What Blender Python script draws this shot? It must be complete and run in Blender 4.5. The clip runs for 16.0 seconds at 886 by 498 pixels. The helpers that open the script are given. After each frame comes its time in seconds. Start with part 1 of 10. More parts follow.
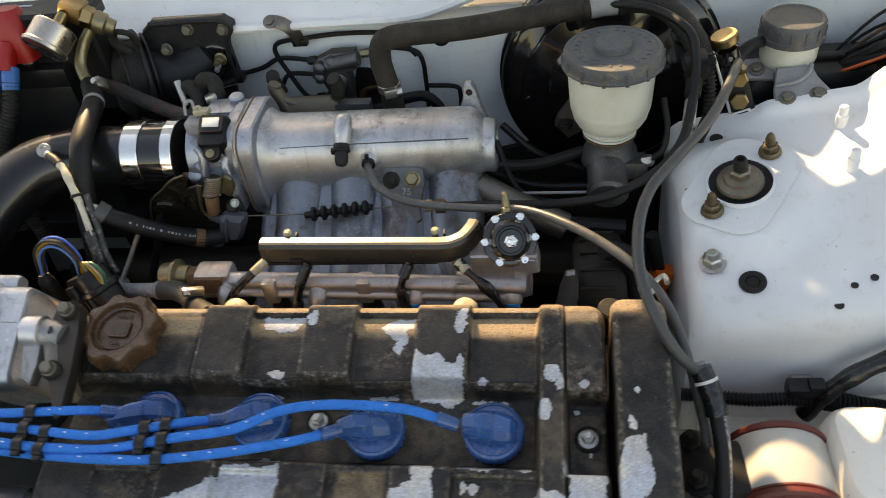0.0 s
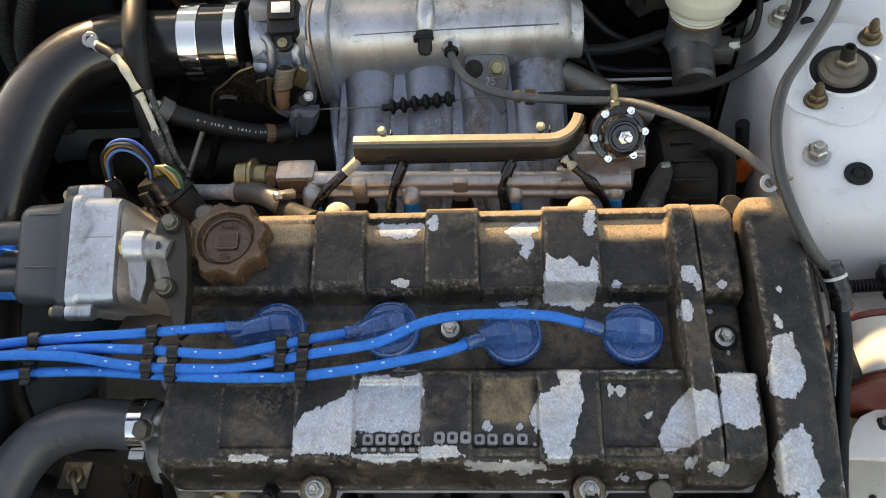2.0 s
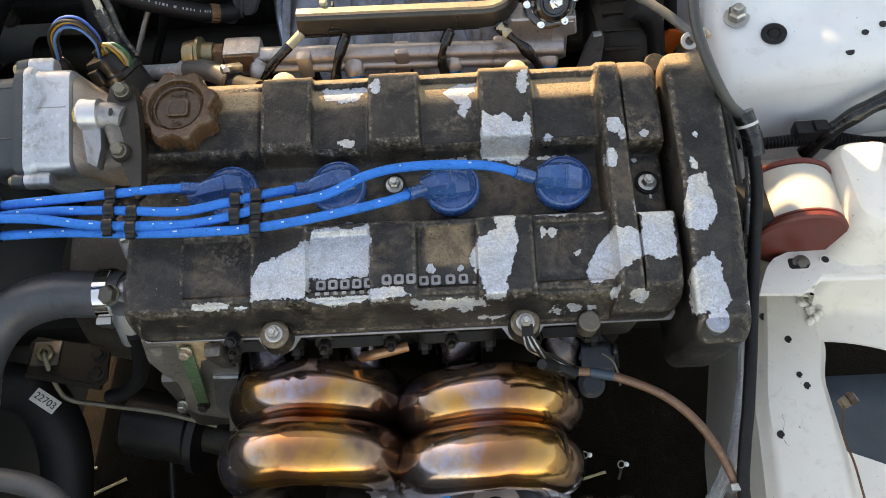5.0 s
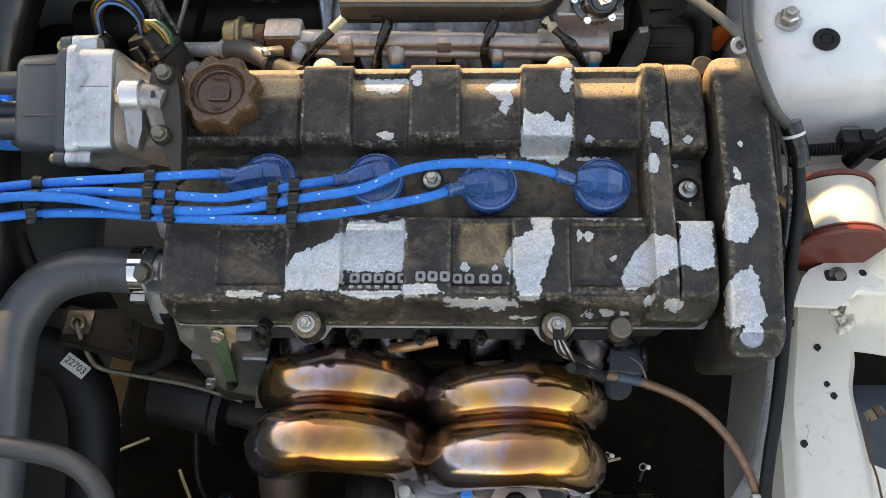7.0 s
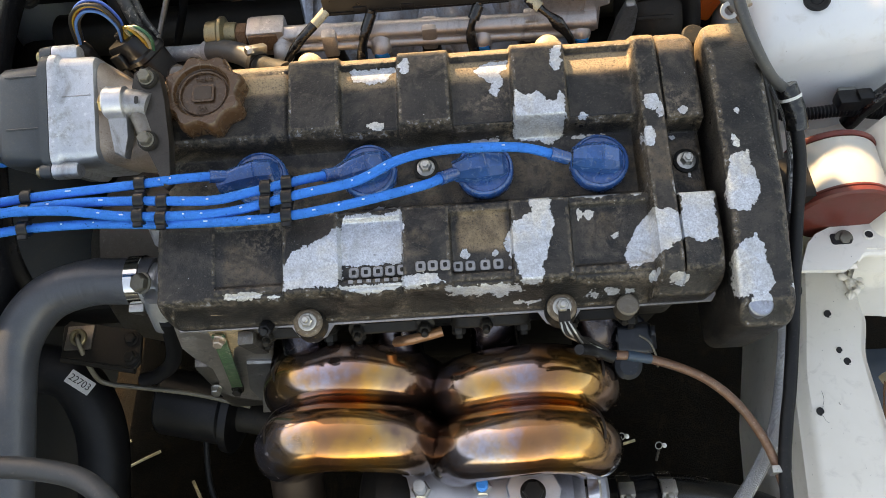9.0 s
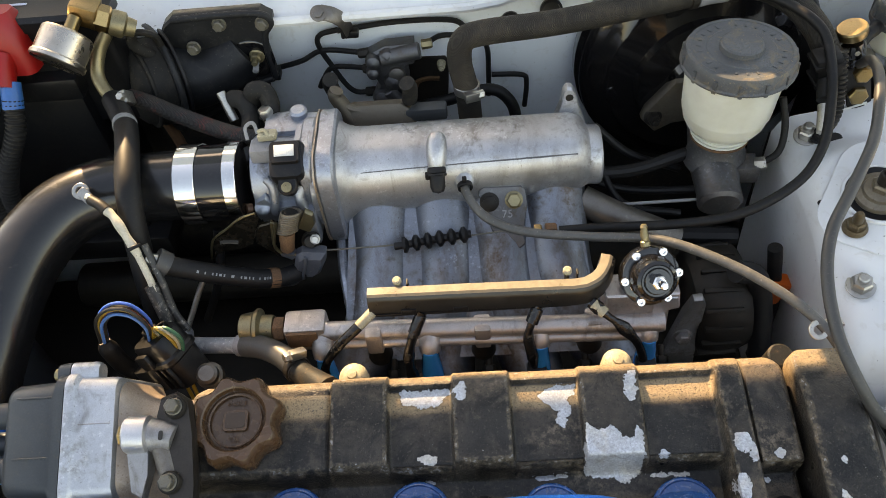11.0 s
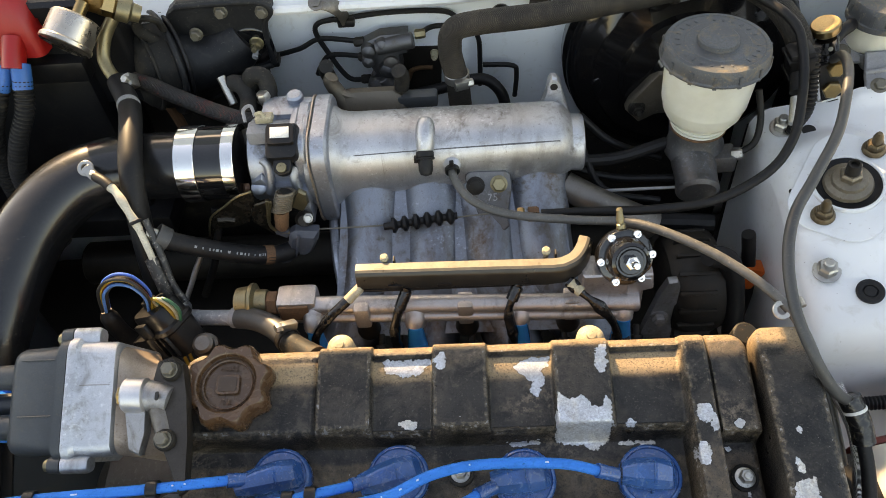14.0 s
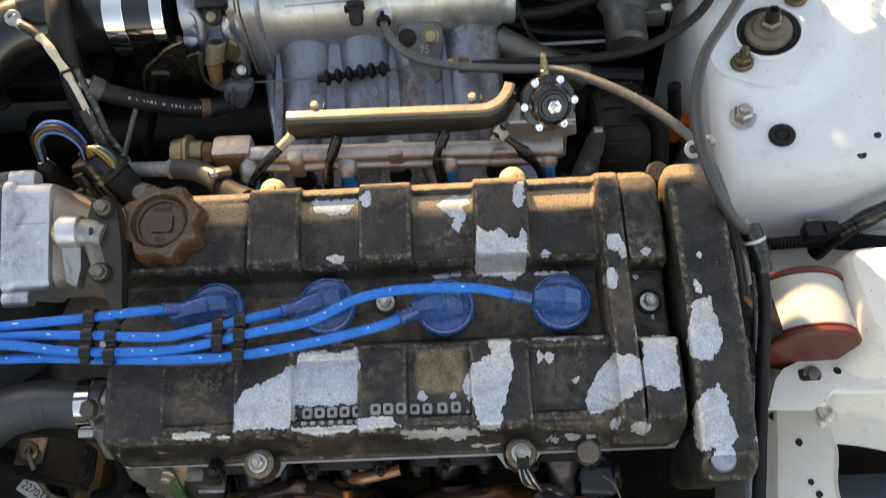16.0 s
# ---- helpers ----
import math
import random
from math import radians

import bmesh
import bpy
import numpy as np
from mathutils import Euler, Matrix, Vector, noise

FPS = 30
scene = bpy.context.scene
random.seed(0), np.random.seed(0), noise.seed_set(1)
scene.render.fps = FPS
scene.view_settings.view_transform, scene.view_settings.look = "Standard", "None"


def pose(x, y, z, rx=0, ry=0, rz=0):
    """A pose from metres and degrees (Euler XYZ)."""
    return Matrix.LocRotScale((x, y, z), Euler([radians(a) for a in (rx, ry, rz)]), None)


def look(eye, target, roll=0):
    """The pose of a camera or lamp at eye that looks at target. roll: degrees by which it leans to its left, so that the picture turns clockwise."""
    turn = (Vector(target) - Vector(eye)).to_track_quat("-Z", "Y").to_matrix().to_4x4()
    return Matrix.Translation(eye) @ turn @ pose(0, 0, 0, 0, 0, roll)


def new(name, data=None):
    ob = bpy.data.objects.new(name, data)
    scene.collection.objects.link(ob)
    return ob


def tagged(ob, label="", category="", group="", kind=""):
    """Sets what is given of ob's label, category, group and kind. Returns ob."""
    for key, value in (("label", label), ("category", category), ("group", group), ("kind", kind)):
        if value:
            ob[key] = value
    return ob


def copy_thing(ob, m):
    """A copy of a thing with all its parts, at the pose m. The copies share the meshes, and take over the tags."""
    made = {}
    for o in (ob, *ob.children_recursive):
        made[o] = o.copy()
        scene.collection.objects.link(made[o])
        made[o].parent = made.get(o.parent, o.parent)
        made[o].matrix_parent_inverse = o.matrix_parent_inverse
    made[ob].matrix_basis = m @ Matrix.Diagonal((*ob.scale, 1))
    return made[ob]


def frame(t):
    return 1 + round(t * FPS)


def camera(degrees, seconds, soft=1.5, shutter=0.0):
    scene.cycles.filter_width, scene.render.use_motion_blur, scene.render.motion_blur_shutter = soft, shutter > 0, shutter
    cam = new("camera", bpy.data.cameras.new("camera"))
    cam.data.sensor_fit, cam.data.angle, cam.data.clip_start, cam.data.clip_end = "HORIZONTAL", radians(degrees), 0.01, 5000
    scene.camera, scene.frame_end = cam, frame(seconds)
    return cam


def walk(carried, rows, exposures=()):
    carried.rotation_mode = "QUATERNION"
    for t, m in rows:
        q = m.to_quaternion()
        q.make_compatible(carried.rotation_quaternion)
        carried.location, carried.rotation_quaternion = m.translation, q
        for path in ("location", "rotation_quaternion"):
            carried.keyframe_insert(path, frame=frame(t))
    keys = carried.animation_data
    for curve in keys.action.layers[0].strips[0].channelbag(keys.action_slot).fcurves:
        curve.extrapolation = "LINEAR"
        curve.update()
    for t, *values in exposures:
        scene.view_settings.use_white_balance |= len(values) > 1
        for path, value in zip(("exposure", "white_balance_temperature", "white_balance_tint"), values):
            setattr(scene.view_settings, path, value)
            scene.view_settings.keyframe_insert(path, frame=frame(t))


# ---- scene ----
cam = camera(59.3, 16.0, soft=0.5, shutter=0.35)
PATH = [
    (0, (0.177, -0.343, 1.354), (-0.127, 1.129, 0.034), -8.5),
    (0.2, (0.117, -0.363, 1.373), (-0.072, 1.116, 0.04), -7.5),
    (0.5, (0.028, -0.384, 1.388), (0.055, 1.088, 0.034), -5.7),
    (1, (0.013, -0.326, 1.376), (0.082, 1.029, -0.094), -5.0),
    (1.5, (0.022, -0.285, 1.366), (-0.083, 0.974, -0.185), -6.4),
    (2, (0.023, -0.316, 1.376), (-0.103, 0.907, -0.201), -5.7),
    (2.5, (0.03, -0.339, 1.398), (-0.06, 0.858, -0.202), -4.6),
    (3, (0.048, -0.349, 1.404), (0.002, 0.816, -0.221), -4.5),
    (3.5, (0.052, -0.397, 1.391), (0.052, 0.767, -0.235), -5.7),
    (3.7, (0.05, -0.414, 1.381), (0.059, 0.736, -0.255), -6.2),
    (5.8, (0.03, -0.365, 1.375), (-0.036, 0.656, -0.343), -3.5),
    (6, (0.028, -0.362, 1.377), (-0.048, 0.643, -0.351), -3.9),
    (6.5, (0.028, -0.36, 1.384), (-0.061, 0.636, -0.348), -4.4),
    (7, (0.027, -0.364, 1.388), (-0.062, 0.633, -0.344), -4.3),
    (7.5, (0.027, -0.361, 1.387), (-0.065, 0.639, -0.343), -4.9),
    (8, (0.026, -0.359, 1.384), (-0.075, 0.639, -0.347), -7.1),
    (8.5, (0.03, -0.363, 1.378), (-0.081, 0.627, -0.357), -9.0),
    (9, (0.028, -0.364, 1.376), (-0.064, 0.624, -0.36), -8.3),
    (9.5, (0.026, -0.358, 1.393), (-0.045, 0.682, -0.314), -6.2),
    (10, (0.025, -0.309, 1.43), (-0.071, 0.93, -0.137), -6.9),
    (10.2, (0.014, -0.255, 1.413), (-0.093, 1.035, -0.112), -7.4),
    (12.3, (-0.007, -0.206, 1.393), (-0.085, 1.114, -0.108), -5.0),
    (12.5, (-0.007, -0.208, 1.394), (-0.091, 1.113, -0.105), -5.0),
    (13, (-0.007, -0.214, 1.398), (-0.096, 1.101, -0.106), -4.6),
    (13.5, (-0.008, -0.215, 1.399), (-0.099, 1.097, -0.109), -4.8),
    (14, (0.015, -0.249, 1.412), (-0.092, 1.053, -0.102), -6.1),
    (14.5, (0.007, -0.236, 1.41), (-0.123, 1.068, -0.101), -6.9),
    (15, (0.024, -0.253, 1.411), (-0.087, 1.022, -0.126), -6.7),
    (15.5, (0.047, -0.301, 1.418), (-0.02, 0.919, -0.166), -5.0),
    (16, (0.055, -0.304, 1.398), (-0.005, 0.802, -0.267), -5.3),
]
walk(cam, [(t, look(eye, target, roll)) for t, eye, target, roll in PATH], exposures=[(0, 1.79, 10750, 15), (1.0, 1.9, 10750, 15), (2.0, 2.06, 10750, 15), (3.5, 2.10, 10750, 15), (6, 2.33, 10750, 15), (9.2, 2.33, 10750, 15), (10.2, 2.13, 10750, 15), (12.5, 2.31, 10750, 15), (13.5, 2.28, 10750, 15), (14.5, 2.20, 10750, 15), (16, 2.09, 10750, 15)])

# ---- world and light ----
world = bpy.data.worlds.new("world")
scene.world = world
world.use_nodes = True
SUN_EL, SUN_AZ = 35.0, -27.0     # the sun stands behind the firewall, to the left
_sky = world.node_tree.nodes.new("ShaderNodeTexSky")
_sky.sky_type, _sky.sun_disc = "NISHITA", False
_sky.sun_elevation, _sky.sun_rotation = radians(SUN_EL), radians(SUN_AZ)
_bg = world.node_tree.nodes["Background"]
_bg.inputs["Strength"].default_value = 0.13
world.node_tree.links.new(_sky.outputs[0], _bg.inputs[0])
_sun = bpy.data.lights.new("sun", "SUN")
_sun.energy, _sun.angle, _sun.color = 3.6, radians(0.5), (1.0, 0.86, 0.66)
SUN_DIR = Vector((math.sin(radians(SUN_AZ)) * math.cos(radians(SUN_EL)),
                  math.cos(radians(SUN_AZ)) * math.cos(radians(SUN_EL)), math.sin(radians(SUN_EL))))
_lamp = new("sun", _sun)
_lamp.matrix_world = look(SUN_DIR * 20, (0, 0, 0))

# ---- materials ----


class Nodes:
    """A small writer of node materials."""

    def __init__(self, name):
        self.m = bpy.data.materials.new(name)
        self.m.use_nodes = True
        self.t = self.m.node_tree
        self.b = self.t.nodes["Principled BSDF"]
        self.co = self.t.nodes.new("ShaderNodeTexCoord").outputs["Object"]

    def put(self, a, b):
        if isinstance(a, bpy.types.NodeSocket):
            self.t.links.new(a, b)
        else:
            b.default_value = a

    def noise(self, scale, detail=4.0, rough=0.55, distort=0.0, stretch=None):
        n = self.t.nodes.new("ShaderNodeTexNoise")
        n.inputs["Scale"].default_value = scale
        n.inputs["Detail"].default_value = detail
        n.inputs["Roughness"].default_value = rough
        n.inputs["Distortion"].default_value = distort
        src = self.co
        if stretch:
            mp = self.t.nodes.new("ShaderNodeMapping")
            mp.inputs["Scale"].default_value = stretch
            self.t.links.new(self.co, mp.inputs[0])
            src = mp.outputs[0]
        self.t.links.new(src, n.inputs["Vector"])
        return n.outputs["Fac"]

    def ramp(self, fac, *stops):
        r = self.t.nodes.new("ShaderNodeValToRGB")
        while len(r.color_ramp.elements) < len(stops):
            r.color_ramp.elements.new(0.5)
        for e, (p, c) in zip(r.color_ramp.elements, stops):
            e.position = p
            e.color = (*c, 1) if len(c) == 3 else c
        self.t.links.new(fac, r.inputs[0])
        return r.outputs[0]

    def step(self, fac, lo, hi, a=0.0, b=1.0):
        r = self.t.nodes.new("ShaderNodeMapRange")
        r.inputs[1].default_value, r.inputs[2].default_value = lo, hi
        r.inputs[3].default_value, r.inputs[4].default_value = a, b
        self.t.links.new(fac, r.inputs[0])
        return r.outputs[0]

    def mix(self, fac, a, b):
        x = self.t.nodes.new("ShaderNodeMix")
        x.data_type = "RGBA"
        self.put(fac, x.inputs[0])
        for v, k in ((a, 6), (b, 7)):
            self.put((*v, 1) if isinstance(v, tuple) else v, x.inputs[k])
        return x.outputs[2]

    def calc(self, op, a, b=0.0):
        x = self.t.nodes.new("ShaderNodeMath")
        x.operation = op
        self.put(a, x.inputs[0])
        self.put(b, x.inputs[1])
        return x.outputs[0]

    def attribute(self, name):
        x = self.t.nodes.new("ShaderNodeAttribute")
        x.attribute_name = name
        return x.outputs["Fac"]

    def bump(self, height, strength=0.3, distance=0.001):
        b = self.t.nodes.new("ShaderNodeBump")
        b.inputs["Strength"].default_value = strength
        b.inputs["Distance"].default_value = distance
        self.t.links.new(height, b.inputs["Height"])
        self.t.links.new(b.outputs[0], self.b.inputs["Normal"])

    def set(self, **kw):
        for k, v in kw.items():
            k = {"color": "Base Color", "rough": "Roughness", "metal": "Metallic", "coat": "Coat Weight", "sss": "Subsurface Weight",
                 "trans": "Transmission Weight", "spec": "Specular IOR Level", "emit": "Emission Strength"}[k]
            self.put((*v, 1) if isinstance(v, tuple) and len(v) == 3 else v, self.b.inputs[k])
        return self


def surface(name, color, rough=0.5, metal=0.0, dirt=(0.09, 0.07, 0.05), dirty=0.35, grain=900, relief=0.15, vary=0.25, coat=0.0, spec=0.5, blotch=22):
    """A plain worn surface: two scales of colour change, dust in blotches, fine grain."""
    n = Nodes(name)
    big, fine = n.noise(blotch, 5, 0.6, 0.3), n.noise(grain, 3, 0.6)
    dark = tuple(c * (1 - vary) for c in color)
    lite = tuple(min(1, c * (1 + vary * 0.6)) for c in color)
    col = n.mix(n.step(big, 0.3, 0.7), dark, lite)
    col = n.mix(n.step(fine, 0.42, 0.62, 0, min(0.9, vary * 2.2)), col, dark)
    col = n.mix(n.step(n.noise(grain * 0.45, 2, 0.5), 0.66, 0.72, 0, min(0.8, dirty * 1.6)), col, dirt)
    smear = n.step(n.noise(blotch * 2.3, 6, 0.65, 0.8), 0.52, 0.78, 0, dirty)
    col = n.mix(smear, col, dirt)
    r = n.calc("ADD", n.step(big, 0.2, 0.8, rough * 0.85, rough * 1.15), n.calc("MULTIPLY", smear, 0.35))
    n.set(color=col, rough=r, metal=(n.calc("SUBTRACT", metal, n.calc("MULTIPLY", smear, metal * 0.9)) if metal else 0.0), coat=coat, spec=spec)
    n.bump(n.calc("ADD", fine, n.calc("MULTIPLY", big, 1.5)), relief, 0.0006)
    return n.m


def chipped_paint():
    """Black crackle paint, dusty, rubbed at its edges, flaked away to bare aluminium where the chip field is positive."""
    n = Nodes("flaking_black_paint")
    field = n.attribute("chip")
    edge = n.calc("ADD", field, n.calc("ADD", n.step(n.noise(150, 4, 0.6), 0.25, 0.75, -0.0022, 0.0022), n.step(n.noise(480, 2, 0.5), 0.25, 0.75, -0.0008, 0.0008)))
    specks = n.step(n.noise(420, 2, 0.5, 0.6), 0.765, 0.785)
    wear = n.calc("MULTIPLY", n.attribute("wear"), n.step(n.noise(190, 5, 0.7), 0.40, 0.66))
    worn = n.step(wear, 0.72, 0.90)
    bare = n.calc("MAXIMUM", n.step(edge, -0.00005, 0.00015), n.calc("MAXIMUM", n.calc("MULTIPLY", worn, 0.55), n.calc("MULTIPLY", specks, n.step(n.noise(30, 2), 0.45, 0.6))))
    rim = n.step(edge, -0.0014, -0.0001)
    dust = n.attribute("dust")
    cloud = n.calc("ADD", n.calc("MULTIPLY", n.noise(40, 7, 0.68, 0.8), 0.6), n.calc("MULTIPLY", n.noise(15, 5, 0.6, 1.0), 0.4))
    crackle = n.noise(760, 3, 0.6)
    paint = n.mix(n.step(cloud, 0.42, 0.58), (0.0022, 0.0022, 0.0025), (0.021, 0.0190, 0.0175))
    stain = n.calc("MULTIPLY", n.step(n.noise(24, 7, 0.70, 1.2), 0.47, 0.55), n.step(n.noise(130, 5, 0.68), 0.32, 0.62, 0.2, 1.0))
    paint = n.mix(n.calc("MULTIPLY", stain, n.step(dust, 0.0, 0.3, 0.40, 0.95)), paint, (0.074, 0.059, 0.047))
    pale = n.calc("MULTIPLY", n.step(n.noise(17, 6, 0.62, 0.5), 0.56, 0.66), n.step(n.noise(230, 5, 0.75), 0.45, 0.60))
    paint = n.mix(n.calc("MULTIPLY", pale, 0.75), paint, (0.20, 0.155, 0.115))
    dusty = n.calc("MULTIPLY", n.step(n.calc("ADD", cloud, n.calc("MULTIPLY", dust, 0.55)), 0.67, 0.92, 0, 0.95), n.step(crackle, 0.34, 0.60, 0.45, 1.0))
    paint = n.mix(dusty, paint, n.mix(n.step(n.calc("ADD", n.noise(85, 6, 0.66, 0.6), n.calc("MULTIPLY", dust, 0.5)), 0.55, 1.1), (0.066, 0.041, 0.024), (0.42, 0.295, 0.175)))
    paint = n.mix(n.step(wear, 0.15, 0.6, 0, 0.6), paint, (0.17, 0.13, 0.09))
    paint = n.mix(n.calc("MULTIPLY", rim, 0.45), paint, (0.012, 0.012, 0.013))
    paint = n.mix(n.step(crackle, 0.50, 0.66, 0, 0.36), paint, (0.030, 0.028, 0.026))
    grit = n.step(n.noise(560, 2, 0.5), 0.63, 0.69, 0, 0.8)
    paint = n.mix(grit, paint, (0.072, 0.060, 0.049))
    soot = n.step(n.noise(640, 2, 0.5, 0.4), 0.61, 0.68, 0, 0.6)
    paint = n.mix(soot, paint, (0.003, 0.003, 0.003))
    pits = n.noise(620, 4, 0.75)
    metal = n.mix(n.step(pits, 0.30, 0.68), (0.33, 0.35, 0.385), (0.70, 0.73, 0.78))
    metal = n.mix(n.step(n.noise(21, 5, 0.6, 0.7), 0.48, 0.60, 0, 0.75), metal, n.mix(n.step(pits, 0.35, 0.62), (0.50, 0.44, 0.36), (0.80, 0.75, 0.66)))
    metal = n.mix(n.step(n.noise(48, 6, 0.65, 0.6), 0.46, 0.66, 0, 0.6), metal, (0.37, 0.36, 0.35))
    metal = n.mix(n.step(n.noise(29, 5, 0.6, 0.9), 0.60, 0.72, 0, 0.7), metal, (0.25, 0.20, 0.155))
    metal = n.mix(n.step(n.noise(190, 5, 0.7), 0.52, 0.66, 0, 0.5), metal, (0.30, 0.31, 0.33))
    metal = n.mix(n.step(n.noise(900, 3, 0.6), 0.58, 0.68, 0, 0.38), metal, (0.15, 0.145, 0.14))
    n.set(color=n.mix(bare, paint, metal), metal=n.calc("MULTIPLY", bare, 0.45), rough=n.calc("ADD", n.step(n.noise(26, 4, 0.6), 0.3, 0.7, 0.26, 0.44), n.calc("MULTIPLY", dusty, 0.3)), spec=0.38)
    relief = n.calc("ADD", n.calc("MULTIPLY", crackle, n.calc("SUBTRACT", 1.2, n.calc("MULTIPLY", bare, 0.6))), n.calc("MULTIPLY", bare, -1.8))
    n.bump(relief, 0.7, 0.0010)
    return n.m


def cast_aluminium(name, tint=(0.62, 0.62, 0.64), grime=0.45, rough=0.42, rust=0.0):
    n = Nodes(name)
    big, fine, mid = n.noise(16, 6, 0.62, 0.4), n.noise(1400, 3, 0.6), n.noise(120, 5, 0.65)
    col = n.mix(n.step(big, 0.3, 0.7), tuple(c * 0.72 for c in tint), tint)
    col = n.mix(n.step(fine, 0.42, 0.62, 0, 0.26), col, tuple(c * 0.45 for c in tint))
    col = n.mix(n.step(n.noise(610, 2, 0.5), 0.67, 0.73, 0, grime * 0.55), col, (0.08, 0.065, 0.05))
    dirt = n.calc("MULTIPLY", n.step(mid, 0.5, 0.72), n.step(n.noise(24, 4, 0.6), 0.42, 0.66, 0, grime))
    stain = n.step(n.noise(34, 6, 0.68, 1.2, (1.0, 0.6, 0.6)), 0.56, 0.70, 0, grime * 0.7)
    col = n.mix(stain, col, (0.17, 0.15, 0.13))
    col = n.mix(dirt, col, (0.10, 0.075, 0.05))
    oxide = n.calc("MULTIPLY", n.step(n.noise(260, 4, 0.7), 0.55, 0.68), n.step(n.noise(20, 4, 0.6), 0.45, 0.62, 0, grime * 0.8))
    col = n.mix(oxide, col, tuple(min(0.85, c * 1.35) for c in tint))
    if rust:
        streak = n.calc("MULTIPLY", n.step(n.noise(30, 6, 0.65, 0.4, (1.0, 0.35, 0.35)), 0.50, 0.66), n.step(n.noise(150, 5, 0.7), 0.35, 0.6, 0.3, rust))
        col = n.mix(streak, col, (0.105, 0.062, 0.030))
    n.set(color=col, metal=n.calc("SUBTRACT", 0.9, dirt), rough=n.calc("ADD", n.step(big, 0.3, 0.7, rough, rough + 0.14), n.calc("MULTIPLY", dirt, 0.4)))
    n.bump(n.calc("ADD", fine, n.calc("MULTIPLY", mid, 0.8)), 0.3, 0.0005)
    return n.m


def heat_tinted_steel():
    """Stainless tube coloured by heat in bands along its length: bronze, straw, blue-silver and orange."""
    n = Nodes("heat_tinted_steel")
    along = n.attribute("along")
    warp = n.calc("MULTIPLY", n.calc("SUBTRACT", n.noise(16, 3, 0.5, 0.5), 0.5), 0.40)
    fine = n.calc("MULTIPLY", n.calc("SUBTRACT", n.noise(110, 5, 0.7), 0.5), 0.12)
    col = n.ramp(n.calc("ADD", along, n.calc("ADD", warp, fine)),
                 (0.20, (0.085, 0.052, 0.040)), (0.29, (0.22, 0.13, 0.09)), (0.35, (0.48, 0.27, 0.105)), (0.41, (0.58, 0.275, 0.080)), (0.47, (0.40, 0.18, 0.085)),
                 (0.54, (0.46, 0.20, 0.085)), (0.61, (0.66, 0.305, 0.078)), (0.67, (0.50, 0.29, 0.13)), (0.75, (0.22, 0.13, 0.092)), (0.85, (0.085, 0.052, 0.040)))
    blue = n.calc("MULTIPLY", n.step(n.noise(13, 3, 0.5, 0.5), 0.50, 0.62), n.step(n.noise(120, 5, 0.7), 0.36, 0.60, 0.25, 0.70))
    col = n.mix(blue, col, (0.36, 0.375, 0.47))
    grime = n.step(n.noise(70, 6, 0.72, 0.5), 0.54, 0.72, 0, 0.45)
    col = n.mix(grime, col, (0.16, 0.105, 0.080))
    col = n.mix(n.step(n.noise(430, 4, 0.7, 0.0, (1.0, 0.25, 0.35)), 0.58, 0.68, 0, 0.18), col, (0.54, 0.42, 0.33))
    specks = n.step(n.noise(760, 2, 0.5), 0.68, 0.73, 0, 0.75)
    col = n.mix(specks, col, (0.07, 0.05, 0.04))
    n.set(color=col, metal=0.94, rough=n.calc("ADD", n.step(n.noise(40, 4, 0.6), 0.35, 0.7, 0.11, 0.20), n.calc("MULTIPLY", grime, 0.35)))
    n.bump(n.calc("ADD", n.noise(700, 3, 0.6, 0.0, (1.0, 0.22, 0.3)), n.calc("MULTIPLY", n.noise(110, 3, 0.6), 0.6)), 0.07, 0.0005)
    return n.m


def body_paint(name="white_body_paint", low=(0.66, 0.675, 0.69), high=(0.76, 0.775, 0.785)):
    n = Nodes(name)
    big, mid = n.noise(9, 5, 0.6), n.noise(70, 6, 0.65, 0.6)
    col = n.mix(n.step(big, 0.3, 0.7), low, high)
    col = n.mix(n.step(mid, 0.56, 0.78, 0, 0.38), col, (0.42, 0.38, 0.32))
    specks = n.step(n.noise(330, 2, 0.5), 0.745, 0.77)
    col = n.mix(n.calc("MULTIPLY", specks, 0.7), col, (0.13, 0.10, 0.08))
    n.set(color=col, rough=n.step(mid, 0.3, 0.75, 0.30, 0.52), coat=0.15)
    n.bump(n.calc("ADD", n.noise(900, 3), n.calc("MULTIPLY", big, 3.0)), 0.06, 0.0006)
    return n.m


def braid():
    n = Nodes("braided_steel")
    w = []
    for turn in (38, -38):
        mp = n.t.nodes.new("ShaderNodeMapping")
        mp.inputs["Rotation"].default_value = (0, radians(turn), radians(turn))
        n.t.links.new(n.co, mp.inputs[0])
        v = n.t.nodes.new("ShaderNodeTexWave")
        v.inputs["Scale"].default_value = 560
        v.inputs["Distortion"].default_value = 0.6
        n.t.links.new(mp.outputs[0], v.inputs[0])
        w.append(v.outputs["Fac"])
    k = n.calc("MULTIPLY", w[0], w[1])
    n.set(color=n.mix(n.step(k, 0.05, 0.5), (0.14, 0.145, 0.155), (0.66, 0.67, 0.70)), metal=0.85, rough=0.32)
    n.bump(k, 0.6, 0.0008)
    return n.m


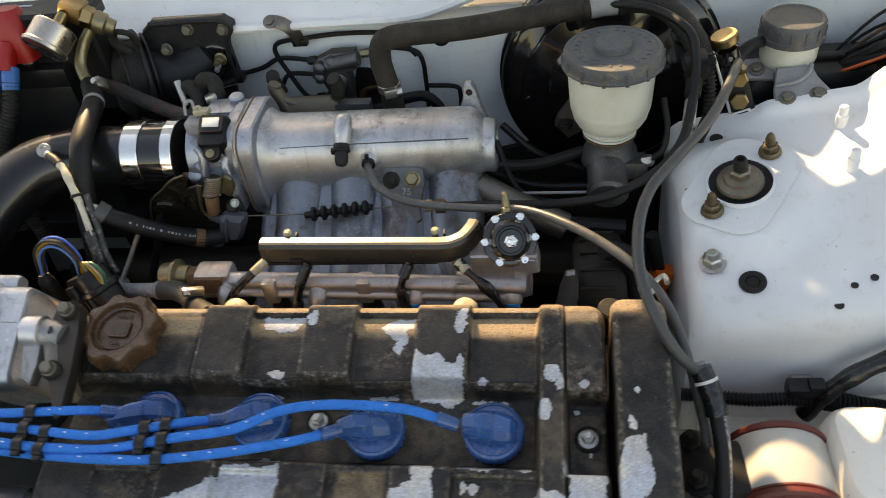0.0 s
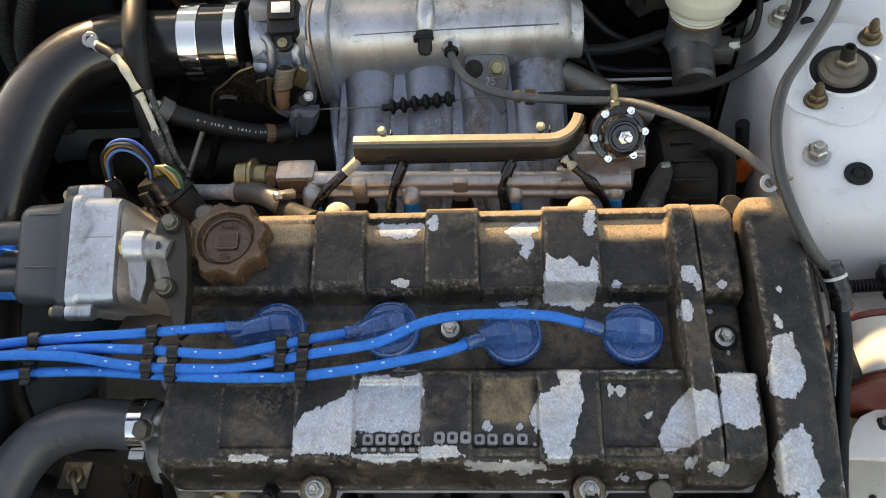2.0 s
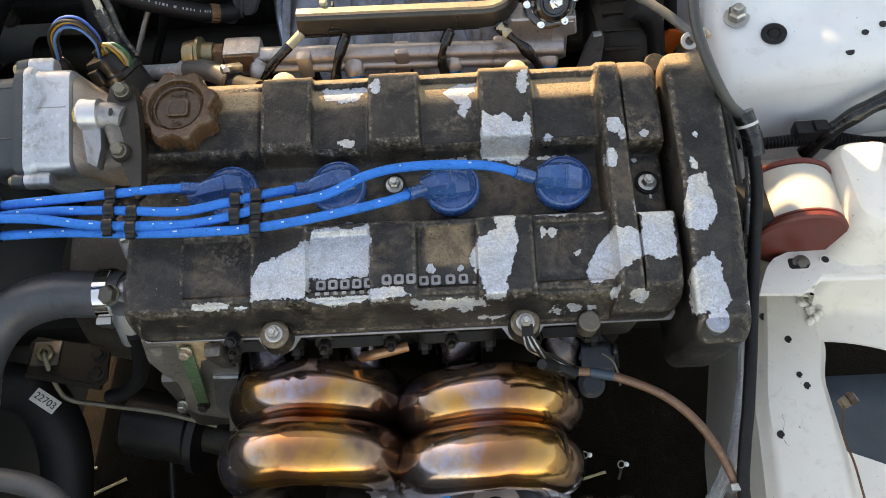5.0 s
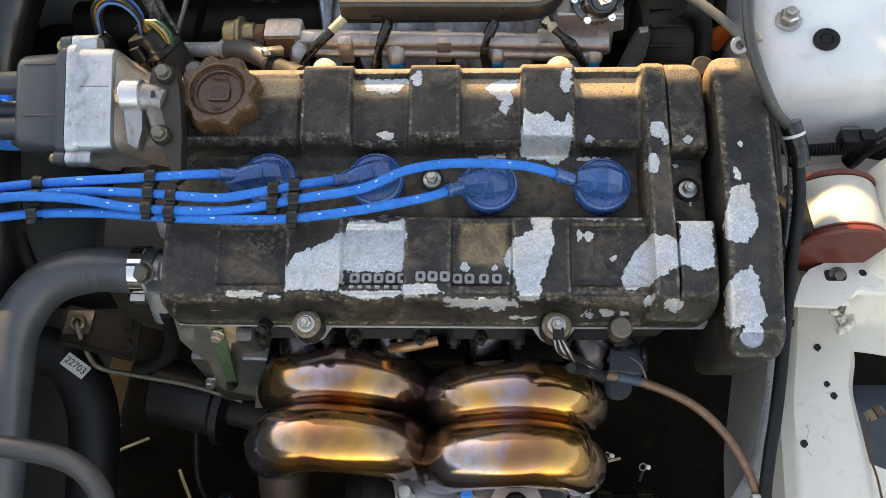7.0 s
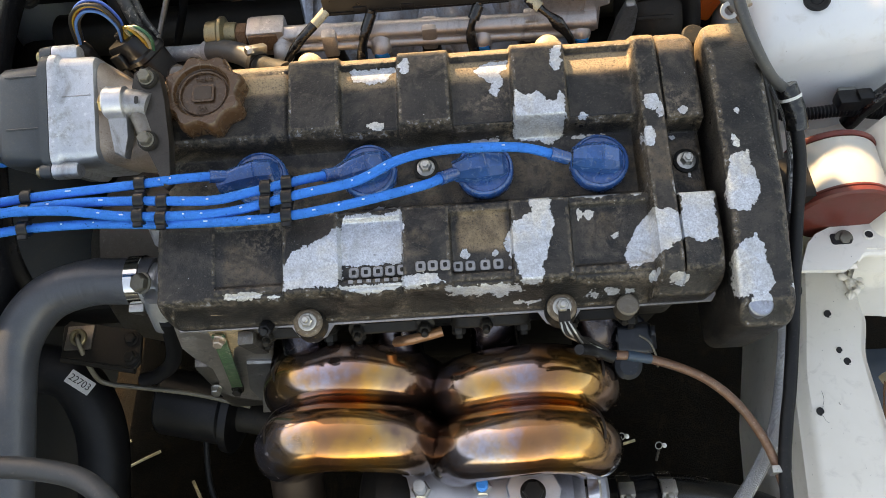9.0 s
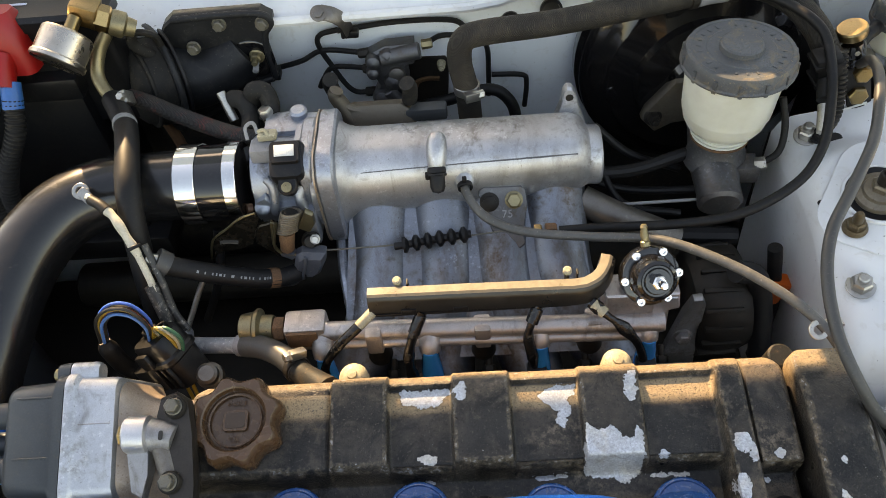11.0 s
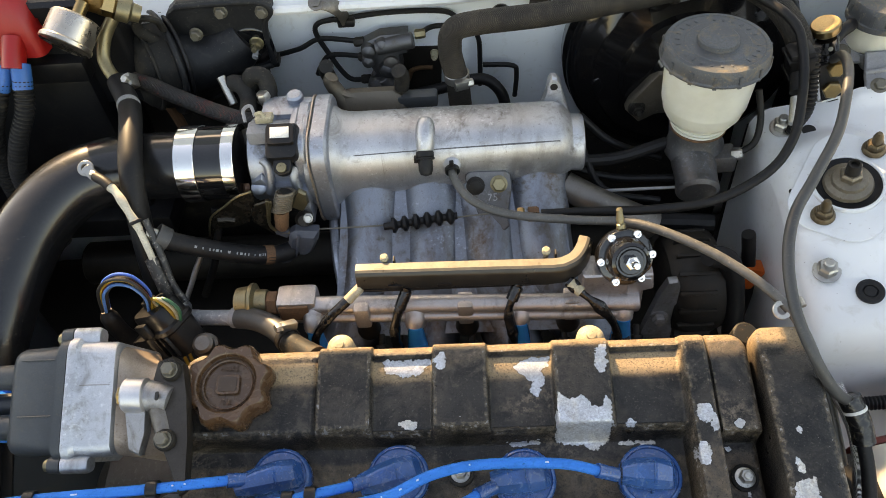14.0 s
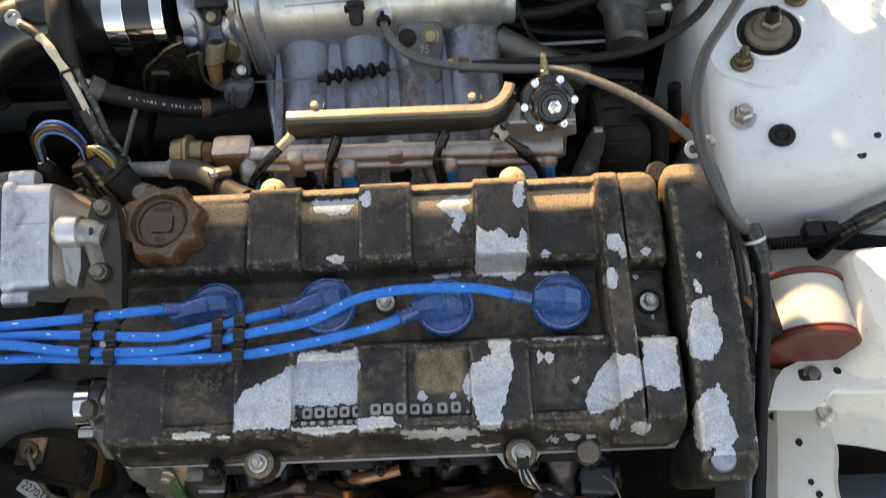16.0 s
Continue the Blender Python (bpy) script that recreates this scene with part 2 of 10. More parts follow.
def woven_rubber(name, base, fleck, amount):
    """Rubber hose with a knitted cover, some threads in another colour."""
    n = Nodes(name)
    w = []
    for turn in (42, -42):
        mp = n.t.nodes.new("ShaderNodeMapping")
        mp.inputs["Rotation"].default_value = (0, radians(turn), radians(turn))
        n.t.links.new(n.co, mp.inputs[0])
        v = n.t.nodes.new("ShaderNodeTexWave")
        v.inputs["Scale"].default_value = 290
        v.inputs["Distortion"].default_value = 3.0
        v.inputs["Detail Scale"].default_value = 2.0
        n.t.links.new(mp.outputs[0], v.inputs[0])
        w.append(v.outputs["Fac"])
    k = n.calc("MULTIPLY", w[0], w[1])
    col = n.mix(n.step(k, 0.1, 0.6), tuple(c * 0.6 for c in base), tuple(c * 1.25 for c in base))
    col = n.mix(n.calc("MULTIPLY", n.step(k, 0.35, 0.6), n.step(n.noise(75, 4, 0.7), 0.54, 0.60, 0, amount)), col, fleck)
    col = n.mix(n.step(n.noise(28, 6, 0.7, 0.6), 0.48, 0.70, 0, 0.5), col, (0.10, 0.078, 0.056))
    n.set(color=col, rough=0.6, spec=0.25)
    n.bump(k, 0.7, 0.0010)
    return n.m


def milky_plastic():
    n = Nodes("milky_plastic")
    n.set(color=n.mix(n.step(n.noise(30, 5, 0.6), 0.4, 0.75), (0.68, 0.68, 0.60), (0.56, 0.555, 0.47)), rough=0.35, sss=0.35)
    n.b.inputs["Subsurface Radius"].default_value = (0.012, 0.011, 0.008)
    n.bump(n.noise(500, 3), 0.08, 0.0005)
    return n.m


def asphalt():
    n = Nodes("shaded_oily_asphalt")
    fine, big, stones, clods = n.noise(420, 6, 0.75), n.noise(6, 6, 0.6), n.noise(110, 3, 0.6), n.noise(38, 6, 0.7, 0.6)
    # near black: the shade under the car is put into these colours
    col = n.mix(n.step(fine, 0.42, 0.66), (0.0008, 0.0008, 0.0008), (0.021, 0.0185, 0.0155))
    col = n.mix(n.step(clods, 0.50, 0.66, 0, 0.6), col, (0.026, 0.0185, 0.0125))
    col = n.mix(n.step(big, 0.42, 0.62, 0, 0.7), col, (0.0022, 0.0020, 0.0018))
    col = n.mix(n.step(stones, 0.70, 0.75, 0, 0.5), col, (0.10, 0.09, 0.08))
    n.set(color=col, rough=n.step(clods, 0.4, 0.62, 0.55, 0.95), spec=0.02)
    n.bump(n.calc("ADD", fine, stones), 0.7, 0.004)
    return n.m


CHIPPED = chipped_paint()
CRACKLE = surface("dusty_black_crackle_paint", (0.010, 0.010, 0.009), 0.55, 0, (0.14, 0.088, 0.044), 0.55, relief=0.5, spec=0.3)
ALU = cast_aluminium("cast_aluminium", (0.60, 0.61, 0.655))
ALU_PALE = cast_aluminium("pale_cast_aluminium", (0.63, 0.65, 0.68), 0.75, 0.38)
ALU_RAIL = cast_aluminium("mauve_grey_casting", (0.60, 0.55, 0.525), 0.65, 0.40)
ALU_STAINED = cast_aluminium("oil_stained_casting", (0.20, 0.172, 0.14), 0.9, 0.5)
ALU_TAN = cast_aluminium("tan_stained_casting", (0.62, 0.51, 0.42), 0.8, 0.36)
ALU_MID = cast_aluminium("grey_grimy_casting", (0.40, 0.395, 0.40), 0.9, 0.42)
ALU_GRIMY = cast_aluminium("oily_pale_casting", (0.60, 0.57, 0.54), 0.85, 0.44)
ALU_PLENUM = cast_aluminium("stained_plenum_casting", (0.60, 0.61, 0.635), 0.9, 0.34, 0.25)
ALU_PITTED = cast_aluminium("oxide_pitted_casting", (0.45, 0.485, 0.55), 1.15, 0.36)
ALU_RUNNER = cast_aluminium("blue_grey_stained_casting", (0.29, 0.315, 0.36), 1.1, 0.38, 0.9)
ALU_SPECKLED = cast_aluminium("dark_speckled_casting", (0.17, 0.17, 0.175), 1.2, 0.42)
ALU_FLANK = cast_aluminium("sooty_cast_flank", (0.58, 0.53, 0.49), 1.0, 0.36)
ALU_DARK = cast_aluminium("grimy_cast_aluminium", (0.22, 0.20, 0.18), 1.0, 0.36)
ALU_CLEAN = cast_aluminium("machined_aluminium", (0.72, 0.72, 0.74), 0.15, 0.3)
HEAT = heat_tinted_steel()
HEAT_DARK = surface("scorched_steel", (0.055, 0.038, 0.030), 0.42, 0.6, (0.05, 0.035, 0.025), 0.6)
BODY = body_paint()
# white paint made bluer and paler: the firewall's skylight is in the colour
BODY_SKYLIT = body_paint("skylit_firewall_paint", (0.73, 0.785, 0.83), (0.79, 0.845, 0.885))
CREAM_BODY = body_paint("aged_cream_paint", (0.47, 0.44, 0.385), (0.58, 0.55, 0.49))
# rail paint lifted and warmed: its bright warm light is put into colour
BODY_WARM_LIT = body_paint("warm_lit_brush_paint", (0.81, 0.76, 0.67), (0.89, 0.84, 0.76))
BRAID = braid()
FLECKED = woven_rubber("red_flecked_woven_hose", (0.040, 0.038, 0.038), (0.30, 0.04, 0.03), 0.8)
KNIT = woven_rubber("knitted_heater_hose", (0.034, 0.030, 0.026), (0.10, 0.085, 0.065), 0.6)
MILKY = milky_plastic()
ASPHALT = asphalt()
CHROME = surface("polished_steel", (0.80, 0.79, 0.77), 0.10, 1.0, dirty=0.06, relief=0.03, vary=0.05)
STEEL = surface("zinc_plated_steel", (0.52, 0.50, 0.46), 0.34, 0.95, dirty=0.35)
GOLD_ZINC = surface("yellow_zinc", (0.30, 0.25, 0.15), 0.42, 0.85, dirty=0.5)
BROWN_ZINC = surface("rust_browned_zinc", (0.155, 0.115, 0.070), 0.45, 0.7, (0.10, 0.055, 0.03), 0.6, blotch=120)
BROWN_STEEL = surface("dusty_browned_steel", (0.20, 0.17, 0.13), 0.42, 0.6, (0.13, 0.085, 0.05), 0.7, blotch=110)
BRASS = surface("brass", (0.36, 0.25, 0.12), 0.30, 1.0, dirty=0.25)
COPPER_WIRE = surface("aged_copper_cable", (0.20, 0.098, 0.058), 0.40, 0.15, (0.36, 0.27, 0.20), 0.35, vary=0.35, blotch=60)
RUST = surface("rusty_steel", (0.20, 0.10, 0.05), 0.75, 0.2, (0.06, 0.04, 0.03), 0.6, vary=0.45, blotch=60)
BLUED_STEEL = surface("heat_blued_steel", (0.075, 0.070, 0.085), 0.22, 1.0, (0.05, 0.026, 0.016), 0.6, vary=0.6, blotch=46)
DARK_STEEL = surface("dark_oily_steel", (0.028, 0.025, 0.022), 0.5, 0.4, (0.05, 0.037, 0.026), 0.5, spec=0.25)
RUBBER = surface("black_rubber", (0.008, 0.008, 0.009), 0.50, 0, (0.06, 0.05, 0.04), 0.20, relief=0.25, spec=0.28)
DUSTY_RUBBER = surface("dusty_rubber", (0.020, 0.019, 0.018), 0.62, 0, (0.11, 0.09, 0.065), 0.45, relief=0.35, spec=0.2)
HOSE = surface("satin_radiator_hose", (0.068, 0.073, 0.082), 0.33, 0, (0.10, 0.09, 0.08), 0.30, relief=0.3, spec=0.6, blotch=30)
PALE_HOSE = surface("pale_grey_hose", (0.085, 0.083, 0.079), 0.34, 0, (0.30, 0.27, 0.23), 0.3)
GREY_HOSE = surface("grey_rubber_hose", (0.052, 0.052, 0.052), 0.42, 0, (0.14, 0.12, 0.10), 0.25)
PLASTIC = surface("black_plastic", (0.007, 0.007, 0.008), 0.38, 0, (0.06, 0.05, 0.04), 0.25, relief=0.1, spec=0.35)
MATT_BLACK = surface("dusty_matt_black", (0.011, 0.012, 0.014), 0.50, 0, (0.07, 0.065, 0.06), 0.45, relief=0.2, spec=0.35, blotch=40)
SATIN = surface("satin_black_paint", (0.010, 0.010, 0.011), 0.24, 0, (0.07, 0.06, 0.05), 0.15, relief=0.05, coat=0.2)


def dust_glare_channel():
    """Black plastic whose upward faces are paler: dust, with sun glare painted in."""
    n = Nodes("dust_glare_black_channel")
    geo = n.t.nodes.new("ShaderNodeNewGeometry")
    sep = n.t.nodes.new("ShaderNodeSeparateXYZ")
    n.t.links.new(geo.outputs["Normal"], sep.inputs[0])
    dust_glare = n.calc("MULTIPLY", n.step(sep.outputs["Z"], 0.80, 0.97), n.step(n.noise(130, 5, 0.65), 0.2, 0.6, 0.55, 1.0))
    col = n.mix(dust_glare, n.mix(n.step(n.noise(45, 5, 0.6), 0.35, 0.7), (0.007, 0.007, 0.007), (0.022, 0.020, 0.018)), (0.24, 0.20, 0.14))
    n.set(color=col, rough=n.step(n.noise(60, 4), 0.3, 0.7, 0.24, 0.40))
    n.bump(n.noise(900, 3), 0.12, 0.0005)
    return n.m


CHANNEL = dust_glare_channel()
GLOSS = surface("gloss_black", (0.006, 0.006, 0.007), 0.12, 0, dirty=0.1, relief=0.03, coat=0.4)
# grey with the left fender's shade put into the colour
FENDER_SHADE = surface("shaded_grey_fender", (0.040, 0.046, 0.056), 0.42, 0, (0.10, 0.09, 0.075), 0.4, blotch=14)
SLATE_LINER = surface("slate_blue_liner", (0.075, 0.10, 0.125), 0.45, 0, (0.12, 0.12, 0.12), 0.4, blotch=24)
DULL_STEEL = surface("dusty_dull_steel", (0.17, 0.155, 0.125), 0.42, 0.5, (0.10, 0.08, 0.055), 0.5, blotch=60)
GREY_PLASTIC = surface("grey_plastic", (0.052, 0.058, 0.062), 0.34, 0, (0.10, 0.085, 0.065), 0.30, spec=0.35)
CAP_GREY = surface("faded_grey_plastic", (0.085, 0.092, 0.10), 0.50, 0, (0.22, 0.165, 0.10), 1.0, vary=0.4, blotch=32)
BROWN_CAP = surface("baked_brown_plastic", (0.082, 0.040, 0.020), 0.26, 0, (0.15, 0.085, 0.042), 0.6, blotch=55)
BLUE_WIRE = surface("blue_silicone", (0.0, 0.185, 0.62), 0.34, 0, (0.004, 0.05, 0.13), 0.45, vary=0.16, relief=0.08, spec=0.06, blotch=60)
BLUE_BOOT = surface("dark_blue_plastic", (0.008, 0.085, 0.27), 0.24, 0, (0.13, 0.16, 0.20), 0.45, vary=0.35, blotch=70, spec=0.7)
BLUE_ANODISED = surface("blue_anodised_aluminium", (0.002, 0.36, 0.90), 0.18, 0.40, dirty=0.05, relief=0.03, vary=0.1)
BLUE_TAPE = surface("blue_tape", (0.012, 0.15, 0.46), 0.45, 0, dirty=0.15)
RED_PLASTIC = surface("red_plastic", (0.36, 0.010, 0.009), 0.38, 0, dirty=0.12, vary=0.12)
RED_URETHANE = surface("red_urethane", (0.17, 0.026, 0.016), 0.45, 0, (0.10, 0.06, 0.04), 0.4)
ORANGE = surface("orange_plastic", (0.75, 0.13, 0.015), 0.4, 0, dirty=0.2)
GREEN_PAINT = surface("green_paint", (0.085, 0.17, 0.085), 0.45, 0.2, (0.36, 0.33, 0.26), 1.25, blotch=110, vary=0.5)
WHITE_LABEL = surface("white_label", (0.72, 0.72, 0.69), 0.6, 0, dirty=0.2)
BLACK_INK = surface("black_ink", (0.012, 0.012, 0.012), 0.6, 0, dirty=0.0)
PALE_INK = surface("pale_print", (0.52, 0.60, 0.75), 0.6, 0, dirty=0.2)
CREAM_TAPE = surface("cream_tape", (0.46, 0.40, 0.27), 0.55, 0, (0.09, 0.07, 0.05), 0.45, vary=0.35, blotch=90)
FLAKY = surface("flaking_black_sleeve", (0.030, 0.030, 0.030), 0.45, 0, (0.42, 0.38, 0.32), 0.9, blotch=55)
GREY_TAPE = surface("grey_tape", (0.26, 0.27, 0.27), 0.55, 0, dirty=0.4, blotch=80)
TAPE = surface("glossy_black_tape", (0.007, 0.007, 0.008), 0.16, 0, (0.14, 0.12, 0.09), 0.35, relief=1.0, grain=210, blotch=70)
GREY_CONNECTOR = surface("grey_connector_plastic", (0.27, 0.27, 0.28), 0.5, 0, dirty=0.3)
WIRE_COLOURS = [surface(n_, c_, 0.42, 0, dirty=0.1, vary=0.1) for n_, c_ in
                (("red_wire", (0.50, 0.09, 0.02)), ("yellow_wire", (0.34, 0.21, 0.03)), ("blue_wire", (0.03, 0.12, 0.48)), ("light_blue_wire", (0.05, 0.17, 0.42)), ("green_wire", (0.02, 0.11, 0.06)), ("black_wire", (0.012, 0.012, 0.012)))]
FACE_WHITE = surface("gauge_dial", (0.70, 0.69, 0.64), 0.5, 0, dirty=0.1)

# ---- building blocks ----


class Geo:
    """Vertices and faces of one mesh."""

    def __init__(self):
        self.v, self.f = [], []

    def add(self, vs, fs, m=None):
        k = len(self.v)
        self.v += [m @ Vector(p) for p in vs] if m else [Vector(p) for p in vs]
        self.f += [[i + k for i in f] for f in fs]
        return self

    def join(self, other, m=None):
        return self.add(other.v, other.f, m)


def part(name, geo, material, parent, label="", angle=35):
    """One mesh object under a thing or a part; the geometry is in world metres."""
    me = bpy.data.meshes.new(name)
    if isinstance(geo, Geo):
        me.from_pydata([tuple(p) for p in geo.v], [], geo.f)
        bm = bmesh.new()
        bm.from_mesh(me)
        bmesh.ops.recalc_face_normals(bm, faces=bm.faces)
        bm.to_mesh(me)
        bm.free()
    else:
        geo.to_mesh(me)
        geo.free()
    me.materials.append(material)
    me.polygons.foreach_set("use_smooth", [True] * len(me.polygons))
    me.set_sharp_from_angle(angle=radians(angle))
    ob = new(name, me)
    if parent:
        ob.parent = parent
        ob.matrix_parent_inverse = world_of(parent).inverted()
    if label:
        tagged(ob, label)
    return ob


def world_of(ob):
    m = ob.matrix_basis.copy()
    while ob.parent:
        m = ob.parent.matrix_basis @ ob.matrix_parent_inverse @ m
        ob = ob.parent
    return m


def thing(name, label, category, at=(0, 0, 0), group="", kind=""):
    ob = new(name)
    ob.matrix_basis = Matrix.Translation(at)
    ob.empty_display_size = 0.02
    return tagged(ob, label, category, group, kind)


def basis(origin, axis, up=(0, 0, 1)):
    """A frame at origin whose z runs along axis."""
    z = Vector(axis).normalized()
    u = Vector(up)
    if abs(z.dot(u.normalized())) > 0.98:
        u = Vector((0, 1, 0))
    x = u.cross(z).normalized()
    y = z.cross(x)
    m = Matrix((x, y, z)).transposed().to_4x4()
    m.translation = Vector(origin)
    return m


def smooth_line(pts, res=5):
    """A Catmull-Rom line through the points."""
    p = [Vector(q) for q in pts]
    if len(p) < 3:
        return p
    p = [p[0] * 2 - p[1]] + p + [p[-1] * 2 - p[-2]]
    out = []
    for i in range(1, len(p) - 2):
        a, b, c, d = p[i - 1:i + 3]
        for k in range(res):
            t = k / res
            out.append(0.5 * (2 * b + (c - a) * t + (2 * a - 5 * b + 4 * c - d) * t * t + (3 * b - a - 3 * c + d) * t ** 3))
    return out + [p[-2]]


def tube(pts, r, n=12, res=5, caps=True, ripple=None, flat=1.0):
    """A round line; r is a number or a function of 0..1; ripple=(depth, pitch) makes it corrugated."""
    line = smooth_line(pts, res)
    if ripple:
        length = sum((b - a).length for a, b in zip(line, line[1:]))
        steps = max(8, int(length / ripple[1] * 4))
        fine, acc, seg = [], 0.0, 0
        cum = [0.0]
        for a, b in zip(line, line[1:]):
            cum.append(cum[-1] + (b - a).length)
        for k in range(steps + 1):
            s = cum[-1] * k / steps
            while seg < len(line) - 2 and cum[seg + 1] < s:
                seg += 1
            fine.append(line[seg].lerp(line[seg + 1], (s - cum[seg]) / max(1e-9, cum[seg + 1] - cum[seg])))
        line = fine
    g, m = Geo(), len(line)
    t0 = (line[1] - line[0]).normalized()
    nrm = t0.orthogonal().normalized()
    rings = []
    for i, p in enumerate(line):
        t = (line[min(i + 1, m - 1)] - line[max(i - 1, 0)]).normalized()
        nrm = (nrm - t * nrm.dot(t)).normalized()
        b = t.cross(nrm)
        rad = r(i / (m - 1)) if callable(r) else r
        if ripple:
            rad += ripple[0] * (1 if i % 4 in (0, 1) else -1)
        rings.append(len(g.v))
        g.v += [p + nrm * (math.cos(2 * math.pi * k / n) * rad) + b * (math.sin(2 * math.pi * k / n) * rad * flat) for k in range(n)]
    for a, b in zip(rings, rings[1:]):
        g.f += [[a + k, a + (k + 1) % n, b + (k + 1) % n, b + k] for k in range(n)]
    if caps:
        g.f += [list(range(rings[0], rings[0] + n))[::-1], list(range(rings[-1], rings[-1] + n))]
    return g


def lathe(profile, origin, axis, n=28, up=(0, 0, 1)):
    """A turned solid: profile of (radius, height along the axis)."""
    g, m = Geo(), basis(origin, axis, up)
    vs = [(r * math.cos(2 * math.pi * k / n), r * math.sin(2 * math.pi * k / n), h) for r, h in profile for k in range(n)]
    fs = [[i * n + k, i * n + (k + 1) % n, (i + 1) * n + (k + 1) % n, (i + 1) * n + k] for i in range(len(profile) - 1) for k in range(n)]
    if profile[0][0] > 1e-6:
        fs.append(list(range(n))[::-1])
    if profile[-1][0] > 1e-6:
        fs.append(list(range((len(profile) - 1) * n, len(profile) * n)))
    return g.add(vs, fs, m)


def rod(a, b, r, n=16, bevel=0.0):
    a, b = Vector(a), Vector(b)
    h = (b - a).length
    k = min(bevel or r * 0.12, h * 0.3)
    return lathe([(r - k, 0), (r, k), (r, h - k), (r - k, h)], a, b - a, n)


def ring(origin, axis, r_out, r_in, h, n=28):
    c = min(h * 0.25, (r_out - r_in) * 0.25)
    p = [(r_in, c), (r_in, h - c), (r_in + c, h), (r_out - c, h), (r_out, h - c), (r_out, c), (r_out - c, 0), (r_in + c, 0)]
    g, m = Geo(), basis(origin, axis)
    k = len(p)
    vs = [(r * math.cos(2 * math.pi * j / n), r * math.sin(2 * math.pi * j / n), z) for j in range(n) for r, z in p]
    fs = [[j * k + i, j * k + (i + 1) % k, ((j + 1) % n) * k + (i + 1) % k, ((j + 1) % n) * k + i] for j in range(n) for i in range(k)]
    return g.add(vs, fs, m)


def box(center, size, m=None, bevel=0.0015, taper=1.0):
    """A box with rounded edges; taper shrinks its top."""
    bm = bmesh.new()
    bmesh.ops.create_cube(bm, size=1.0)
    for v in bm.verts:
        k = taper if v.co.z > 0 else 1.0
        v.co = Vector((v.co.x * size[0] * k, v.co.y * size[1] * k, v.co.z * size[2]))
    if bevel:
        bmesh.ops.bevel(bm, geom=bm.edges[:], offset=min(bevel, min(size) * 0.3), segments=2, affect="EDGES", profile=0.6)
    g = Geo()
    bm.verts.index_update()
    mm = (m or Matrix.Identity(4)) @ Matrix.Translation(center) if m else Matrix.Translation(center)
    g.add([v.co for v in bm.verts], [[v.index for v in f.verts] for f in bm.faces], mm)
    bm.free()
    return g


def plate(outline, h, m, bevel=0.001):
    """A flat plate from a 2D outline, h thick along z of m, with softened rims."""
    n = len(outline)
    cx, cy = sum(p[0] for p in outline) / n, sum(p[1] for p in outline) / n
    size = max(max(abs(p[0] - cx), abs(p[1] - cy)) for p in outline)
    k = 1 - bevel / max(size, 1e-6)
    inner = [(cx + (x - cx) * k, cy + (y - cy) * k) for x, y in outline]
    vs, fs = [], []
    for ring_, z in ((inner, 0), (outline, bevel), (outline, h - bevel), (inner, h)):
        vs += [(x, y, z) for x, y in ring_]
    for i in range(3):
        fs += [[i * n + j, i * n + (j + 1) % n, (i + 1) * n + (j + 1) % n, (i + 1) * n + j] for j in range(n)]
    fs += [list(range(n))[::-1], list(range(3 * n, 4 * n))]
    return Geo().add(vs, fs, m)


def rounded(w, h, r, n=5, cx=0, cy=0):
    """The outline of a rounded rectangle."""
    out = []
    for sx, sy, a0 in ((1, 1, 0), (-1, 1, 90), (-1, -1, 180), (1, -1, 270)):
        out += [(cx + sx * (w / 2 - r) + r * math.cos(radians(a0 + 90 * k / n)), cy + sy * (h / 2 - r) + r * math.sin(radians(a0 + 90 * k / n))) for k in range(n + 1)]
    return out


def hexagon(origin, axis, r, h, top=0.82):
    return lathe([(r * 0.97, 0), (r, 0.0004), (r, h * 0.82), (r * top, h)], origin, axis, 6)


def bolt(parent, origin, axis, r, h, material=STEEL, washer=1.6, shank=0.0, name="bolt"):
    """A hex head on its washer, with an optional stud tip, as one part."""
    o, a = Vector(origin), Vector(axis).normalized()
    g = lathe([(r * washer * 0.92, 0), (r * washer, 0.0005), (r * washer, 0.0016), (r * washer * 0.9, 0.0021)], o - a * 0.0006, a, 20)
    g.join(hexagon(o + a * 0.0014, a, r, h))
    if shank:
        g.join(lathe([(r * 0.52, 0), (r * 0.52, shank * 0.85), (r * 0.4, shank)], o + a * (h + 0.001), a, 12))
    return part(name, g, material, parent)


def lettering(text, size, m, depth, material, parent, name="lettering"):
    cu = bpy.data.curves.new(name, "FONT")
    cu.body, cu.size, cu.extrude, cu.align_x, cu.align_y = text, size, depth, "CENTER", "CENTER"
    ob = bpy.data.objects.new(name, cu)
    scene.collection.objects.link(ob)
    dg = bpy.context.evaluated_depsgraph_get()
    me = bpy.data.meshes.new_from_object(ob.evaluated_get(dg))
    bpy.data.objects.remove(ob)
    me.transform(m)
    me.materials.clear()
    me.materials.append(material)
    ob = new(name, me)
    ob.parent = parent
    ob.matrix_parent_inverse = world_of(parent).inverted()
    return ob


def hose(name, label, pts, r, material=RUBBER, category="hose", n=12, res=6, ripple=None, group="", at=None):
    """A hose or cable as a thing with its one tube."""
    th = thing(name, label, category, at or pts[0], group)
    part("tube", tube(pts, r, n, res, ripple=ripple), material, th)
    return th


